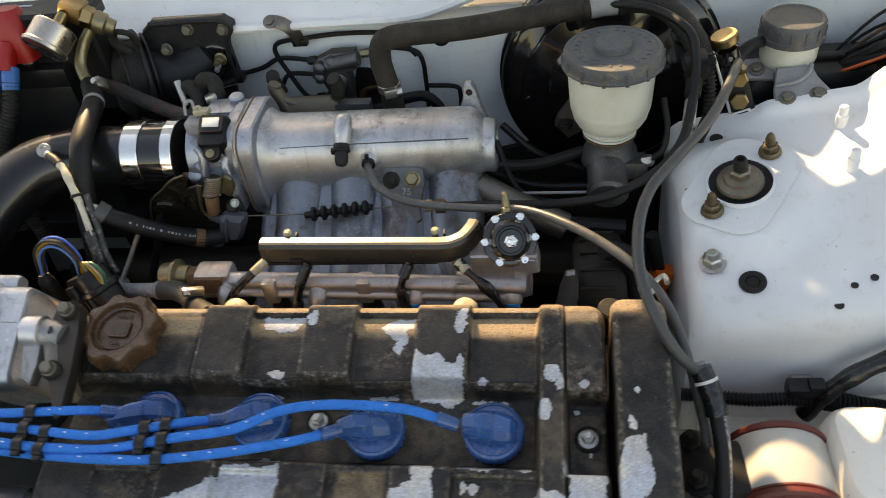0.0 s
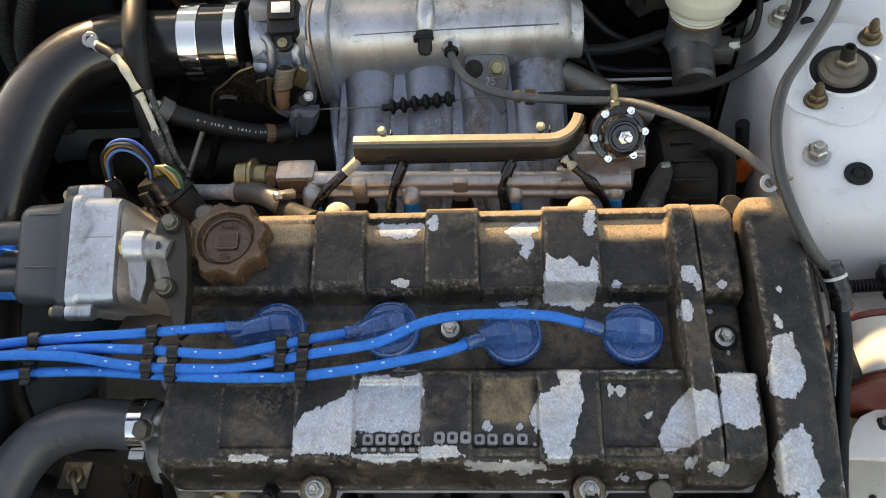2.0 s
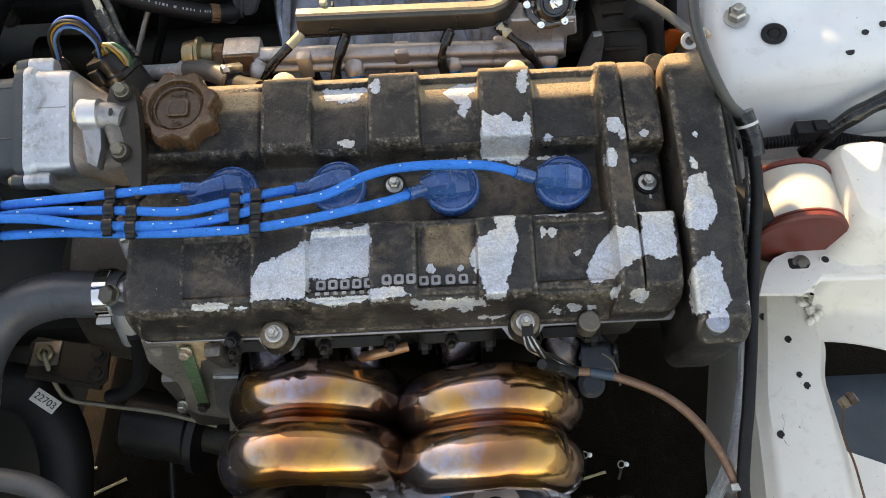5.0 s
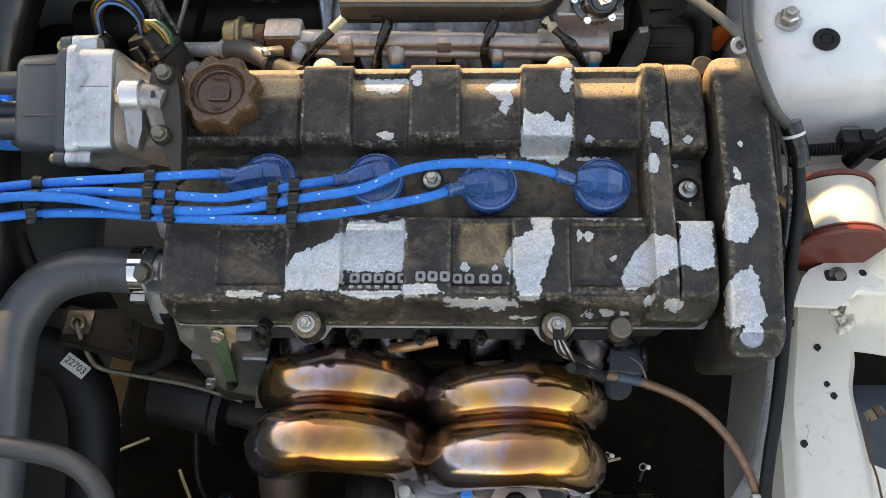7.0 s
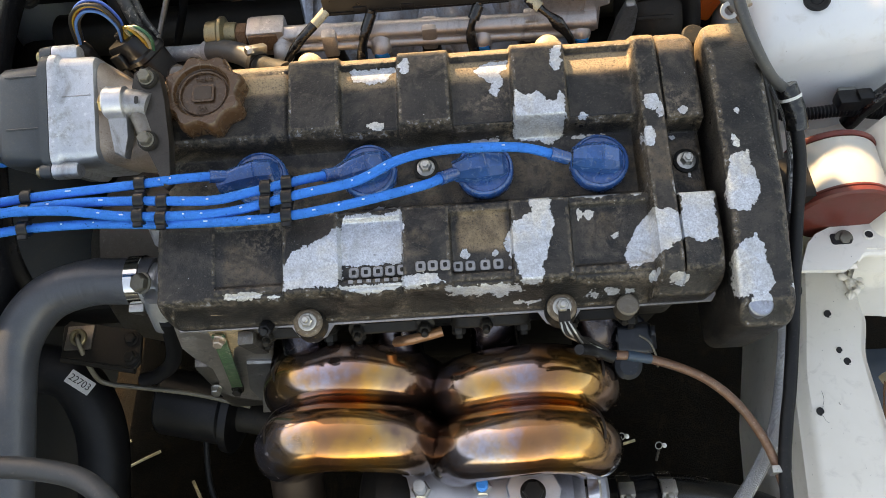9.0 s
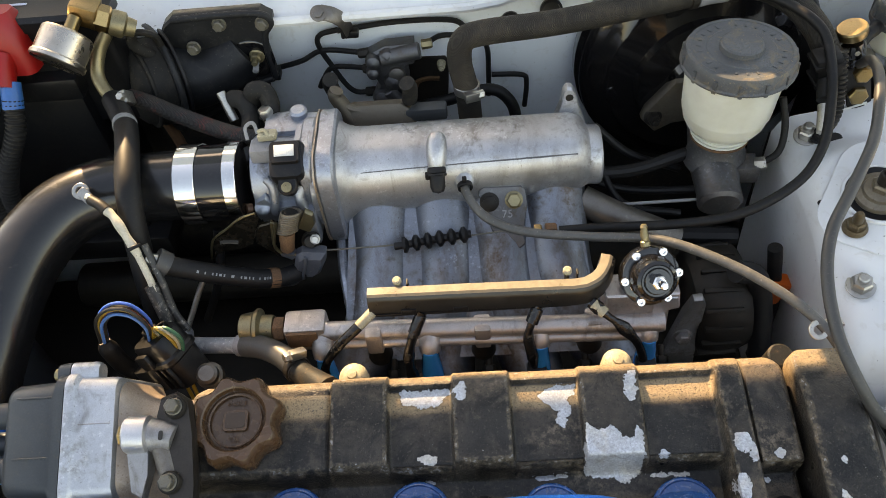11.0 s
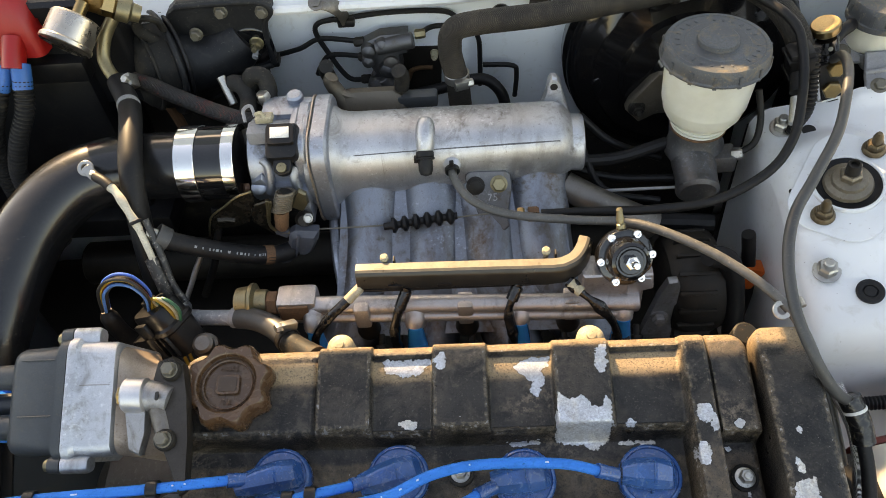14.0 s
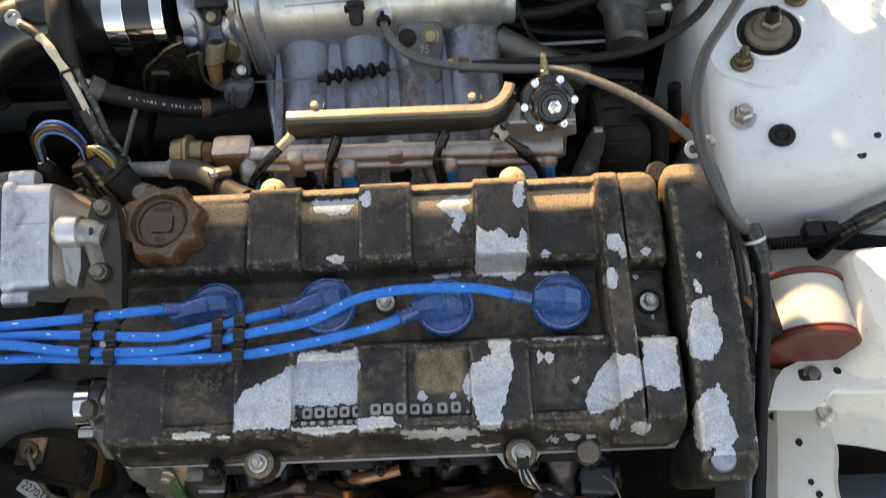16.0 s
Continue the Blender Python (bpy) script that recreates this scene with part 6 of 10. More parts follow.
part("cam_rim", tube([(-0.1751, 0.2375, 0.9208), (-0.1816, 0.2375, 0.9007), (-0.1818, 0.2375, 0.8880), (-0.1746, 0.2375, 0.8810), (-0.1619, 0.2375, 0.8801), (-0.1572, 0.2375, 0.8831)], 0.0016, 8, 4), OLIVE_ZINC, lk)
part("cam_tongue", plate([(-0.1797, 0.9219), (-0.1745, 0.9202), (-0.1808, 0.8975), (-0.1841, 0.8990)], 0.002, Matrix.Translation((0, 0.240, 0)) @ Matrix.Rotation(radians(90), 4, "X"), 0.0005), OLIVE_ZINC, lk)
part("stop_tab", plate([(-0.1569, 0.9144), (-0.1481, 0.9308), (-0.1421, 0.9259), (-0.1419, 0.9147), (-0.1491, 0.9031), (-0.1593, 0.9100)], 0.006, UPR, 0.0018), OLIVE_ZINC, lk, "olive gold stop tab")
part("roller", lathe([(0.0085, 0), (0.0085, 0.004), (0.0060, 0.006), (0.0050, 0.010), (0, 0.010)], (-0.1520, 0.2470, 0.8871), (0.1, -0.8, 0.6), 22), DARK_STEEL, lk)
bolt(lk, (-0.1448, 0.2360, 0.8998), (0.1, -0.8, 0.6), 0.0036, 0.003, STEEL, 1.3)
iac = thing("idle_air_valve", "blue-grey valve housing below the throttle body", "valve", (-0.16, 0.24, 0.84))
IAC = surface("blue_grey_dusty_plastic", (0.065, 0.072, 0.088), 0.42, 0, (0.15, 0.14, 0.13), 0.45, blotch=60)
part("body", plate([(-0.1654, 0.8834), (-0.1592, 0.8871), (-0.1380, 0.8843), (-0.1392, 0.8762), (-0.1488, 0.8572), (-0.1553, 0.8530), (-0.1697, 0.8557), (-0.1711, 0.8644)], 0.018, Matrix.Translation((0, 0.246, 0)) @ Matrix.Rotation(radians(90), 4, "X"), 0.005), IAC, iac)
part("rib", tube([(-0.1555, 0.2270, 0.8866), (-0.1594, 0.2270, 0.8718), (-0.1639, 0.2270, 0.8579)], 0.0016, 8, 3), IAC, iac)
part("flange", plate([(-0.1801, 0.8853), (-0.1663, 0.8817), (-0.1654, 0.8775), (-0.1703, 0.8723), (-0.1805, 0.8799)], 0.008, Matrix.Translation((0, 0.244, 0)) @ Matrix.Rotation(radians(90), 4, "X"), 0.002), IAC, iac)
part("port", rod((-0.1725, 0.2320, 0.8540), (-0.1778, 0.2260, 0.8601), 0.0072, 18), IAC, iac)

# black charge pipe, coupler and clamps
ip = thing("intake_pipe", "satin black painted bent intake pipe", "intake pipe", (-0.35, 0.25, 0.85))
part("pipe", tube([(-0.235, 0.289, 0.925), (-0.29, 0.289, 0.925), (-0.330, 0.285, 0.926), (-0.366, 0.266, 0.924), (-0.393, 0.230, 0.914), (-0.408, 0.182, 0.898), (-0.418, 0.120, 0.872), (-0.425, 0.06, 0.835), (-0.43, 0.0, 0.78), (-0.435, -0.03, 0.70)], 0.0312, 36, 8), SATIN, ip)
cp = thing("silicone_coupler", "black silicone coupler with two polished band clamps", "coupler", (-0.235, 0.289, 0.925))
part("sleeve", lathe([(0.0318, 0), (0.0345, 0.0006), (0.0345, 0.056), (0.0318, 0.0566)], (-0.263, 0.289, 0.925), (1, 0, 0), 40), GLOSS, cp)
band(cp, (-0.252, 0.289, 0.925), (1, 0, 0), 0.0350, 0.0185, CHROME, (0, 0.5, -1))
band(cp, (-0.2125, 0.289, 0.925), (1, 0, 0), 0.0350, 0.0115, CHROME, (0, 0.6, -1))

# fuel rail
fr_ = thing("fuel_rail", "cast aluminium fuel rail with four injector bosses", "fuel rail", (0, 0.162, 0.85))
part("rail", loft([(0, rounded(0.016, 0.022, 0.006)), (0.285, rounded(0.016, 0.022, 0.006))], basis((-0.140, 0.165, 0.861), (1, -0.035, 0), (0, -0.5, 0.85))), ALU_RAIL, fr_)
part("cast_rib", tube([(-0.130, 0.1560, 0.8545), (0.0, 0.1520, 0.8545), (0.130, 0.1480, 0.8545)], 0.0046, 12, 3), ALU_RAIL, fr_)
part("end_block", box((-0.153, 0.168, 0.860), (0.036, 0.024, 0.030), Matrix.Identity(4), 0.005), ALU_RAIL, fr_)
part("end_face", box((-0.155, 0.1553, 0.864), (0.026, 0.003, 0.018), Matrix.Identity(4), 0.001), RUST, fr_)
for x_ in (-0.139, -0.049, 0.043, 0.132):
    part("boss", tube([(x_, 0.1478, 0.8490), (x_, 0.1505, 0.8535), (x_, 0.1635, 0.8605)], lambda t: 0.0088 + 0.0012 * t, 20, 4), ALU_RAIL, fr_)
for x_ in (-0.095, -0.004, 0.088):
    part("bolt_pad", box((x_, 0.158, 0.858), (0.014, 0.018, 0.026), Matrix.Identity(4), 0.003), ALU_RAIL, fr_)
    part("standoff", lathe([(0.010, 0), (0.011, 0.004), (0.009, 0.012), (0.009, 0.024)], (x_, 0.165, 0.818), (0, 0, 1), 18), DARK_STEEL, fr_)
part("regulator_block", plate([(0.0960, 0.8960), (0.1545, 0.8955), (0.1570, 0.8770), (0.1485, 0.8745), (0.1495, 0.8470), (0.1375, 0.8420), (0.1280, 0.8540), (0.1180, 0.8570), (0.0960, 0.8660)], 0.024, Matrix.Translation((0, 0.181, 0)) @ Matrix.Rotation(radians(90), 4, "X"), 0.0016), ALU_RAIL, fr_, "machined regulator block")
part("block_face", plate([(0.1350, 0.8920), (0.1530, 0.8920), (0.1555, 0.8790), (0.1460, 0.8760), (0.1465, 0.8500), (0.1390, 0.8470), (0.1340, 0.8600)], 0.0016, Matrix.Translation((0, 0.1572, 0)) @ Matrix.Rotation(radians(90), 4, "X"), 0.0005), ALU_CLEAN, fr_, "bright milled face")
part("port_boss", lathe([(0.0085, 0), (0.0085, 0.010), (0.0070, 0.012)], (0.1180, 0.170, 0.893), (0, -0.3, 1), 20), ALU_RAIL, fr_)
part("banjo_nut", hexagon((-0.172, 0.170, 0.861), (-1, 0.02, 0), 0.011, 0.010), RUST, fr_)
part("damper", lathe([(0.010, 0), (0.011, 0.002), (0.011, 0.010), (0.0165, 0.012), (0.0165, 0.015), (0.014, 0.017), (0.012, 0.028), (0.008, 0.030)], (-0.182, 0.172, 0.861), (-1, 0.05, 0), 28), GOLD_ZINC, fr_, "dull brass-coloured pulse damper")

inj = thing("fuel_injector", "blue anodised fuel injector between rail and manifold", "injector", (-0.139, 0.148, 0.80), "fuel injectors")
part("barrel", lathe([(0.0098, 0), (0.0100, 0.004), (0.0092, 0.020), (0.0070, 0.042), (0.0074, 0.043), (0.0074, 0.046)], (-0.139, 0.141, 0.807), (0, 0.12, 1), 22), BLUE_ANODISED, inj)
part("seal", ring((-0.139, 0.1472, 0.8505), (0, 0.12, 1), 0.0072, 0.004, 0.004, 20), RUBBER, inj)
part("base", lathe([(0.0105, 0), (0.0115, 0.006), (0.0115, 0.022)], (-0.139, 0.139, 0.789), (0, 0.12, 1), 20), PLASTIC, inj)
for dx in (0.090, 0.182, 0.271):
    copy_thing(inj, Matrix.Translation((-0.139 + dx, 0.148, 0.80)))

# loom cover above the rail, with taped injector leads hanging out of it
lc = thing("loom_cover", "black plastic wiring channel with a bent end", "wiring cover", (0, 0.165, 0.90))
HEXA = [(0.0020, 0.0115), (-0.0050, 0.0115), (-0.0072, 0.0104), (-0.0090, 0.0080), (-0.0096, 0.0058), (-0.0096, -0.0080), (-0.0085, -0.0095), (0.0020, -0.0095), (0.0040, 0.0)]


def channel(line, outline):
    pts = [Vector(p) for p in line]
    g, n = Geo(), len(outline)
    for i, p in enumerate(pts):
        t = (pts[min(i + 1, len(pts) - 1)] - pts[max(i - 1, 0)]).normalized()
        side = Vector((0, 0, 1)).cross(t)
        side = side.normalized() if side.length > 1e-6 else Vector((0, 1, 0))
        upv = t.cross(side)
        g.v += [p + side * x + upv * y for x, y in outline]
    for i in range(len(pts) - 1):
        g.f += [[i * n + k, i * n + (k + 1) % n, (i + 1) * n + (k + 1) % n, (i + 1) * n + k] for k in range(n)]
    g.f += [list(range(n))[::-1], list(range((len(pts) - 1) * n, len(pts) * n))]
    return g


part("channel", channel(smooth_line([(-0.094, 0.166, 0.901), (0.0, 0.1645, 0.901), (0.070, 0.163, 0.901)], 4) + smooth_line([(0.079, 0.164, 0.901), (0.088, 0.169, 0.902), (0.094, 0.178, 0.903), (0.097, 0.187, 0.903)], 4), HEXA), CHANNEL, lc, angle=22)
part("lower_lid", box((-0.012, 0.1600, 0.8905), (0.160, 0.009, 0.003), Matrix.Identity(4), 0.001), PLASTIC, lc)
for x_ in (-0.062, -0.020, 0.03, 0.055):
    part("clip", box((x_, 0.1555, 0.894), (0.012, 0.002, 0.007), Matrix.Identity(4), 0.0006), PLASTIC, lc)
for x_ in (-0.070, 0.066):
    pin_ = part("peg", rod((x_, 0.174, 0.895), (x_, 0.173, 0.914), 0.0022, 12), STEEL, lc)
    part("peg_head", lathe([(0.0020, 0), (0.0036, 0.001), (0.0036, 0.004), (0.0022, 0.0055)], (x_, 0.173, 0.911), (0, -0.2, 1), 14), CREAM_TAPE, pin_)
    part("strap", box((x_ + 0.008, 0.172, 0.908), (0.0015, 0.006, 0.010), Matrix.Identity(4), 0.0005), DARK_STEEL, pin_)
for pts_, r_, m_ in (([(-0.090, 0.160, 0.894), (-0.104, 0.150, 0.886), (-0.122, 0.142, 0.872), (-0.136, 0.137, 0.852), (-0.141, 0.136, 0.824)], 0.0042, TAPE),
                     ([(-0.052, 0.158, 0.890), (-0.060, 0.147, 0.876), (-0.066, 0.140, 0.856), (-0.066, 0.136, 0.834), (-0.060, 0.137, 0.812)], 0.0050, TAPE),
                     ([(0.042, 0.157, 0.890), (0.036, 0.148, 0.880), (0.033, 0.143, 0.868), (0.036, 0.139, 0.848), (0.040, 0.137, 0.822)], 0.0052, TAPE),
                     ([(0.084, 0.156, 0.893), (0.094, 0.147, 0.888), (0.108, 0.142, 0.876), (0.122, 0.138, 0.856), (0.131, 0.137, 0.824)], 0.0048, TAPE)):
    th = thing("injector_lead", "black taped injector wires running down to a plug", "wiring", pts_[0], "injector leads")
    random.seed(int(abs(pts_[0][0]) * 1000))
    knots = [random.uniform(-0.0014, 0.0016) for _ in range(9)]
    bumps = [knots[k // 5] * (1 - k % 5 / 5) + knots[k // 5 + 1] * (k % 5 / 5) for k in range(40)]
    part("taped_lead", tube(pts_, lambda t, b=bumps, r=r_: r * 0.9 + b[int(t * 39)], 12, 9, flat=0.75), m_, th)
    part("bare_tape", tube([Vector(pts_[0]).lerp(Vector(pts_[1]), 0.15), Vector(pts_[1])], r_ * 1.02, 12, 2), CREAM_TAPE if r_ < 0.0049 else TAPE, th, "cream tape end")
    part("plug", box(pts_[-1], (0.016, 0.012, 0.020), None, 0.002), PLASTIC, th)

# adjustable fuel pressure regulator
fpr = thing("fuel_pressure_regulator", "black round fuel pressure regulator with steel screws", "pressure regulator", (0.130, 0.163, 0.885))
RA = Vector((0.12, -0.80, 0.58)).normalized()
RC = Vector((0.1305, 0.175, 0.901))
part("base", lathe([(0.016, -0.012), (0.016, -0.002), (0.0232, 0), (0.0242, 0.0015), (0.0242, 0.0085), (0.0232, 0.010), (0.0205, 0.0105)], RC, RA, 44), GLOSS, fpr)
part("dome", lathe([(0.0185, 0.010), (0.0180, 0.019), (0.0160, 0.0240), (0.0135, 0.0255), (0.0125, 0.0245), (0.0110, 0.0245), (0.0100, 0.0260), (0, 0.0260)], RC, RA, 44), GLOSS, fpr)
part("jam_nut", hexagon(RC + RA * 0.0258, RA, 0.0060, 0.005), CHROME, fpr)
part("adjuster", lathe([(0.0032, 0), (0.0032, 0.010), (0.0022, 0.011)], RC + RA * 0.0300, RA, 12), CHROME, fpr)
up_ = Vector((0, 0, 1)) - RA * RA.z
up_.normalize()
sd_ = RA.cross(up_)
for k in range(6):
    a = radians(60 * k + 30)
    part("screw", lathe([(0.0036, 0), (0.0036, 0.0028), (0.0030, 0.0034), (0.0016, 0.0034), (0.0014, 0.0018), (0, 0.0018)], RC + RA * 0.0098 + (up_ * math.cos(a) + sd_ * math.sin(a)) * 0.0218, RA, 14), CHROME, fpr)
part("nipple", lathe([(0.0040, 0), (0.0040, 0.004), (0.0028, 0.005), (0.0036, 0.009), (0.0026, 0.014), (0.0030, 0.016), (0.002, 0.018)], RC + RA * 0.004 + up_ * 0.0235, up_, 12), GOLD_ZINC, fpr)

# throttle cable with its ribbed boot
tc_ = thing("throttle_cable", "thin steel throttle cable with a ribbed rubber boot", "cable", (-0.06, 0.25, 0.88))
part("strand", tube([(-0.166, 0.240, 0.880), (-0.12, 0.240, 0.880), (-0.06, 0.241, 0.881), (0.02, 0.246, 0.884)], 0.0008, 6, 3), DULL_STEEL, tc_)
part("rubber_boot", tube([(-0.070, 0.240, 0.880), (-0.040, 0.243, 0.882), (-0.009, 0.245, 0.884)], 0.0054, 16, 4, ripple=(0.0020, 0.0105)), RUBBER, tc_)
part("sheath_end", rod((-0.078, 0.2395, 0.8795), (-0.066, 0.2405, 0.8803), 0.0035), PLASTIC, tc_)
fh = thing("fuel_hose", "grey rubber return hose arching over the rail", "hose", (-0.012, 0.277, 0.918))
part("tube", tube([(-0.012, 0.277, 0.918), (-0.010, 0.262, 0.916), (0.002, 0.243, 0.910), (0.022, 0.231, 0.905), (0.050, 0.224, 0.902), (0.094, 0.214, 0.905), (0.145, 0.198, 0.914), (0.189, 0.166, 0.919), (0.224, 0.136, 0.915), (0.247, 0.112, 0.906), (0.262, 0.092, 0.890), (0.275, 0.06, 0.862), (0.287, 0.02, 0.82)], 0.0040, 16, 7), PALE_HOSE, fh)
part("boss", lathe([(0.0125, 0), (0.0090, 0.008), (0.0070, 0.013)], (-0.0122, 0.2850, 0.917), (0.05, -1, -0.05), 18), ALU_PLENUM, fh, "cast boss on the plenum")
part("spring_clip", ring((-0.0118, 0.2735, 0.9178), (0.1, -1, -0.15), 0.0068, 0.0047, 0.005, 20), RUBBER, fh)
part("clip_ear", box((-0.0118, 0.271, 0.9255), (0.004, 0.004, 0.006), None, 0.0008), RUBBER, fh)
nn = thing("brass_fitting", "small brass hose fitting behind the rail", "fitting", (0.06, 0.236, 0.884))
part("nut", hexagon((0.046, 0.240, 0.888), (1, 0, 0), 0.006, 0.007), BRASS, nn)
part("nut", hexagon((0.056, 0.239, 0.888), (1, 0, 0), 0.0072, 0.010), RUST, nn)
hose("clutch_cable", "black sheathed cable sweeping past the strut tower", [(0.068, 0.2385, 0.888), (0.11, 0.238, 0.889), (0.166, 0.236, 0.890), (0.220, 0.234, 0.900), (0.264, 0.245, 0.920), (0.285, 0.262, 0.940), (0.294, 0.285, 0.962), (0.300, 0.320, 0.985), (0.296, 0.355, 1.0), (0.262, 0.395, 1.006), (0.20, 0.412, 1.004), (0.12, 0.418, 0.992), (0.06, 0.42, 0.985)], 0.0043, RUBBER, "cable")

# ---- firewall side ----
bb = thing("brake_booster", "round gloss black brake booster on the firewall", "brake booster", (0.228, 0.47, 0.80))
part("shell", lathe([(0.112, 0), (0.121, 0.004), (0.124, 0.012), (0.124, 0.026), (0.119, 0.030), (0.119, 0.036), (0.1215, 0.040), (0.119, 0.045), (0.108, 0.052), (0.098, 0.055), (0.094, 0.060), (0.070, 0.066), (0.066, 0.072), (0.040, 0.076), (0.036, 0.084), (0.0, 0.084)], (0.232, 0.485, 0.900), (0, -1, 0.02), 64), GLOSS, bb)
part("mount_arm", plate([(0.170, 0.870), (0.173, 0.880), (0.199, 0.917), (0.213, 0.918), (0.223, 0.865), (0.202, 0.863), (0.185, 0.853)], 0.014, Matrix.Translation((0, 0.412, 0)) @ Matrix.Rotation(radians(90), 4, "X"), 0.003), ALU_STAINED, bb, "brownish grey mounting arm")
bolt(bb, (0.181, 0.398, 0.874), (0, -1, 0.25), 0.0065, 0.010, DARK_STEEL, 1.4, 0.006, "stud")
for ang in (40, 115, 190):
    part("dimple", lathe([(0.013, 0), (0.011, 0.002), (0, 0.003)], (0.232 + 0.085 * math.cos(radians(ang)), 0.4255, 0.900 + 0.085 * math.sin(radians(ang))), (0, -1, 0), 20), GLOSS, bb)

mc = thing("brake_master_cylinder", "grimy cast brake master cylinder below its reservoir", "master cylinder", (0.226, 0.33, 0.86))
part("body", tube([(0.230, 0.405, 0.888), (0.228, 0.36, 0.882), (0.224, 0.315, 0.872), (0.222, 0.284, 0.864)], lambda t: 0.0215 - 0.0015 * math.sin(t * 9), 28, 5), ALU_SPECKLED, mc)
part("end_cap", lathe([(0.0195, 0), (0.0205, 0.002), (0.0205, 0.008), (0.017, 0.011), (0, 0.0115)], (0.2225, 0.290, 0.8655), (-0.05, -1, -0.22), 28), ALU_SPECKLED, mc)
part("neck", lathe([(0.029, 0), (0.027, 0.012), (0.023, 0.018), (0.023, 0.034)], (0.226, 0.330, 0.874), (0, 0, 1), 28), ALU_SPECKLED, mc)
part("outlet", box((0.250, 0.315, 0.874), (0.024, 0.022, 0.020), Matrix.Identity(4), 0.003), ALU_SPECKLED, mc)
part("outlet_nut", hexagon((0.258, 0.312, 0.882), (0.8, -0.3, 0.3), 0.0062, 0.010), STEEL, mc)

rv = thing("brake_fluid_reservoir", "milky plastic brake fluid reservoir with dusty grey cap", "reservoir", (0.226, 0.330, 0.905))
part("tank", lathe([(0.020, 0.0), (0.0245, 0.0005), (0.0245, 0.0100), (0.0270, 0.0120), (0.0325, 0.0165), (0.0362, 0.0235), (0.0376, 0.0310), (0.0386, 0.0330), (0.0390, 0.0350), (0.0412, 0.0700), (0.0418, 0.0800), (0.030, 0.082)], (0.2250, 0.330, 0.905), (0, 0, 1), 48), MILKY, rv)
rcap = part("cap", lathe([(0.0455, 0), (0.0480, 0.0008), (0.0484, 0.0025), (0.0470, 0.0040), (0.0462, 0.0120), (0.0445, 0.0150), (0.0410, 0.0155), (0.0400, 0.0148), (0.0290, 0.0150), (0.0280, 0.0158), (0.0182, 0.0158), (0.0176, 0.0198), (0.0160, 0.0210), (0.0, 0.0210)], (0.2258, 0.330, 0.984), (0, 0, 1), 56), CAP_GREY, rv, "faded grey screw cap with moulded warning ring")
for k in range(14):
    a = 2 * math.pi * k / 14
    part("grip", box((0, 0, 0), (0.0022, 0.0035, 0.012), Matrix.Translation((0.2258 + 0.0468 * math.cos(a), 0.330 + 0.0468 * math.sin(a), 0.989)) @ Matrix.Rotation(a, 4, "Z"), 0.0006), CAP_GREY, rcap)
for k in range(26):
    a = 2 * math.pi * k / 26
    if k % 7:
        part("raised_mark", box((0, 0, 0), (0.0042, 0.0022, 0.0006), Matrix.Translation((0.2258 + 0.0345 * math.cos(a), 0.330 + 0.0345 * math.sin(a), 0.9992)) @ Matrix.Rotation(a, 4, "Z"), 0.0002), CAP_GREY, rcap)
for k in range(3):
    part("thread_ring", ring((0.2250, 0.330, 0.9045 + 0.0034 * k), (0, 0, 1), 0.0264, 0.0240, 0.0022, 36), RUST if k == 0 else MILKY, rv)

cr = thing("clutch_fluid_reservoir", "small milky clutch reservoir on a grey bracket", "reservoir", (0.407, 0.412, 0.93))
CR = Vector((0.4065, 0.4120, 0.0))
part("tank", lathe([(0.021, 0.928), (0.0255, 0.932), (0.0275, 0.938), (0.0280, 0.960)], CR, (0, 0, 1), 36), MILKY, cr)
part("cap", lathe([(0.0305, 0.957), (0.0318, 0.958), (0.0318, 0.963), (0.0306, 0.964), (0.0302, 0.977), (0.0286, 0.9795), (0.0262, 0.9798), (0.0256, 0.979), (0.0, 0.9792)], CR, (0, 0, 1), 40), CAP_GREY, cr)
for k in range(14):
    a = 2 * math.pi * k / 14
    part("grip", box((0, 0, 0), (0.0022, 0.0034, 0.011), Matrix.Translation((CR.x + 0.0305 * math.cos(a), CR.y + 0.0305 * math.sin(a), 0.9695)) @ Matrix.Rotation(a, 4, "Z"), 0.0005), CAP_GREY, cr)
part("cup", lathe([(0.012, 0.900), (0.020, 0.903), (0.0240, 0.915), (0.0250, 0.930), (0.0225, 0.9315)], CR, (0, 0, 1), 32), GREY_CONNECTOR, cr, "grey cast cup under the tank")
FOOT = basis((0.4105, 0.3530, 0.9215), (-0.12, -0.42, 0.90), (0, 0.9, 0.42))
part("bracket", plate([(-0.0270, -0.012), (0.0290, -0.012), (0.0310, -0.004), (0.0170, 0.020), (0.0120, 0.036), (-0.0200, 0.036), (-0.0250, 0.012)], 0.005, FOOT, 0.0015), GREY_CONNECTOR, cr, "grey pressed bracket")
part("crease", tube([FOOT @ Vector(p) for p in ((-0.024, 0.014, 0.005), (-0.004, 0.016, 0.006), (0.008, 0.024, 0.007), (0.012, 0.034, 0.007))], 0.0024, 8, 4), GREY_CONNECTOR, cr)
part("side_arm", plate([(-0.020, -0.010), (0.012, -0.014), (0.014, 0.012), (-0.016, 0.014)], 0.005, basis((0.3790, 0.4020, 0.9260), (-0.12, -0.42, 0.90), (0, 0.9, 0.42)), 0.001), GREY_CONNECTOR, cr)
for p_ in (FOOT @ Vector((-0.0140, -0.001, 0.005)), FOOT @ Vector((0.0140, 0.000, 0.005)), Vector((0.3750, 0.3990, 0.9300))):
    bolt(cr, p_, (-0.12, -0.42, 0.90), 0.0056, 0.004, DULL_STEEL, 1.45)

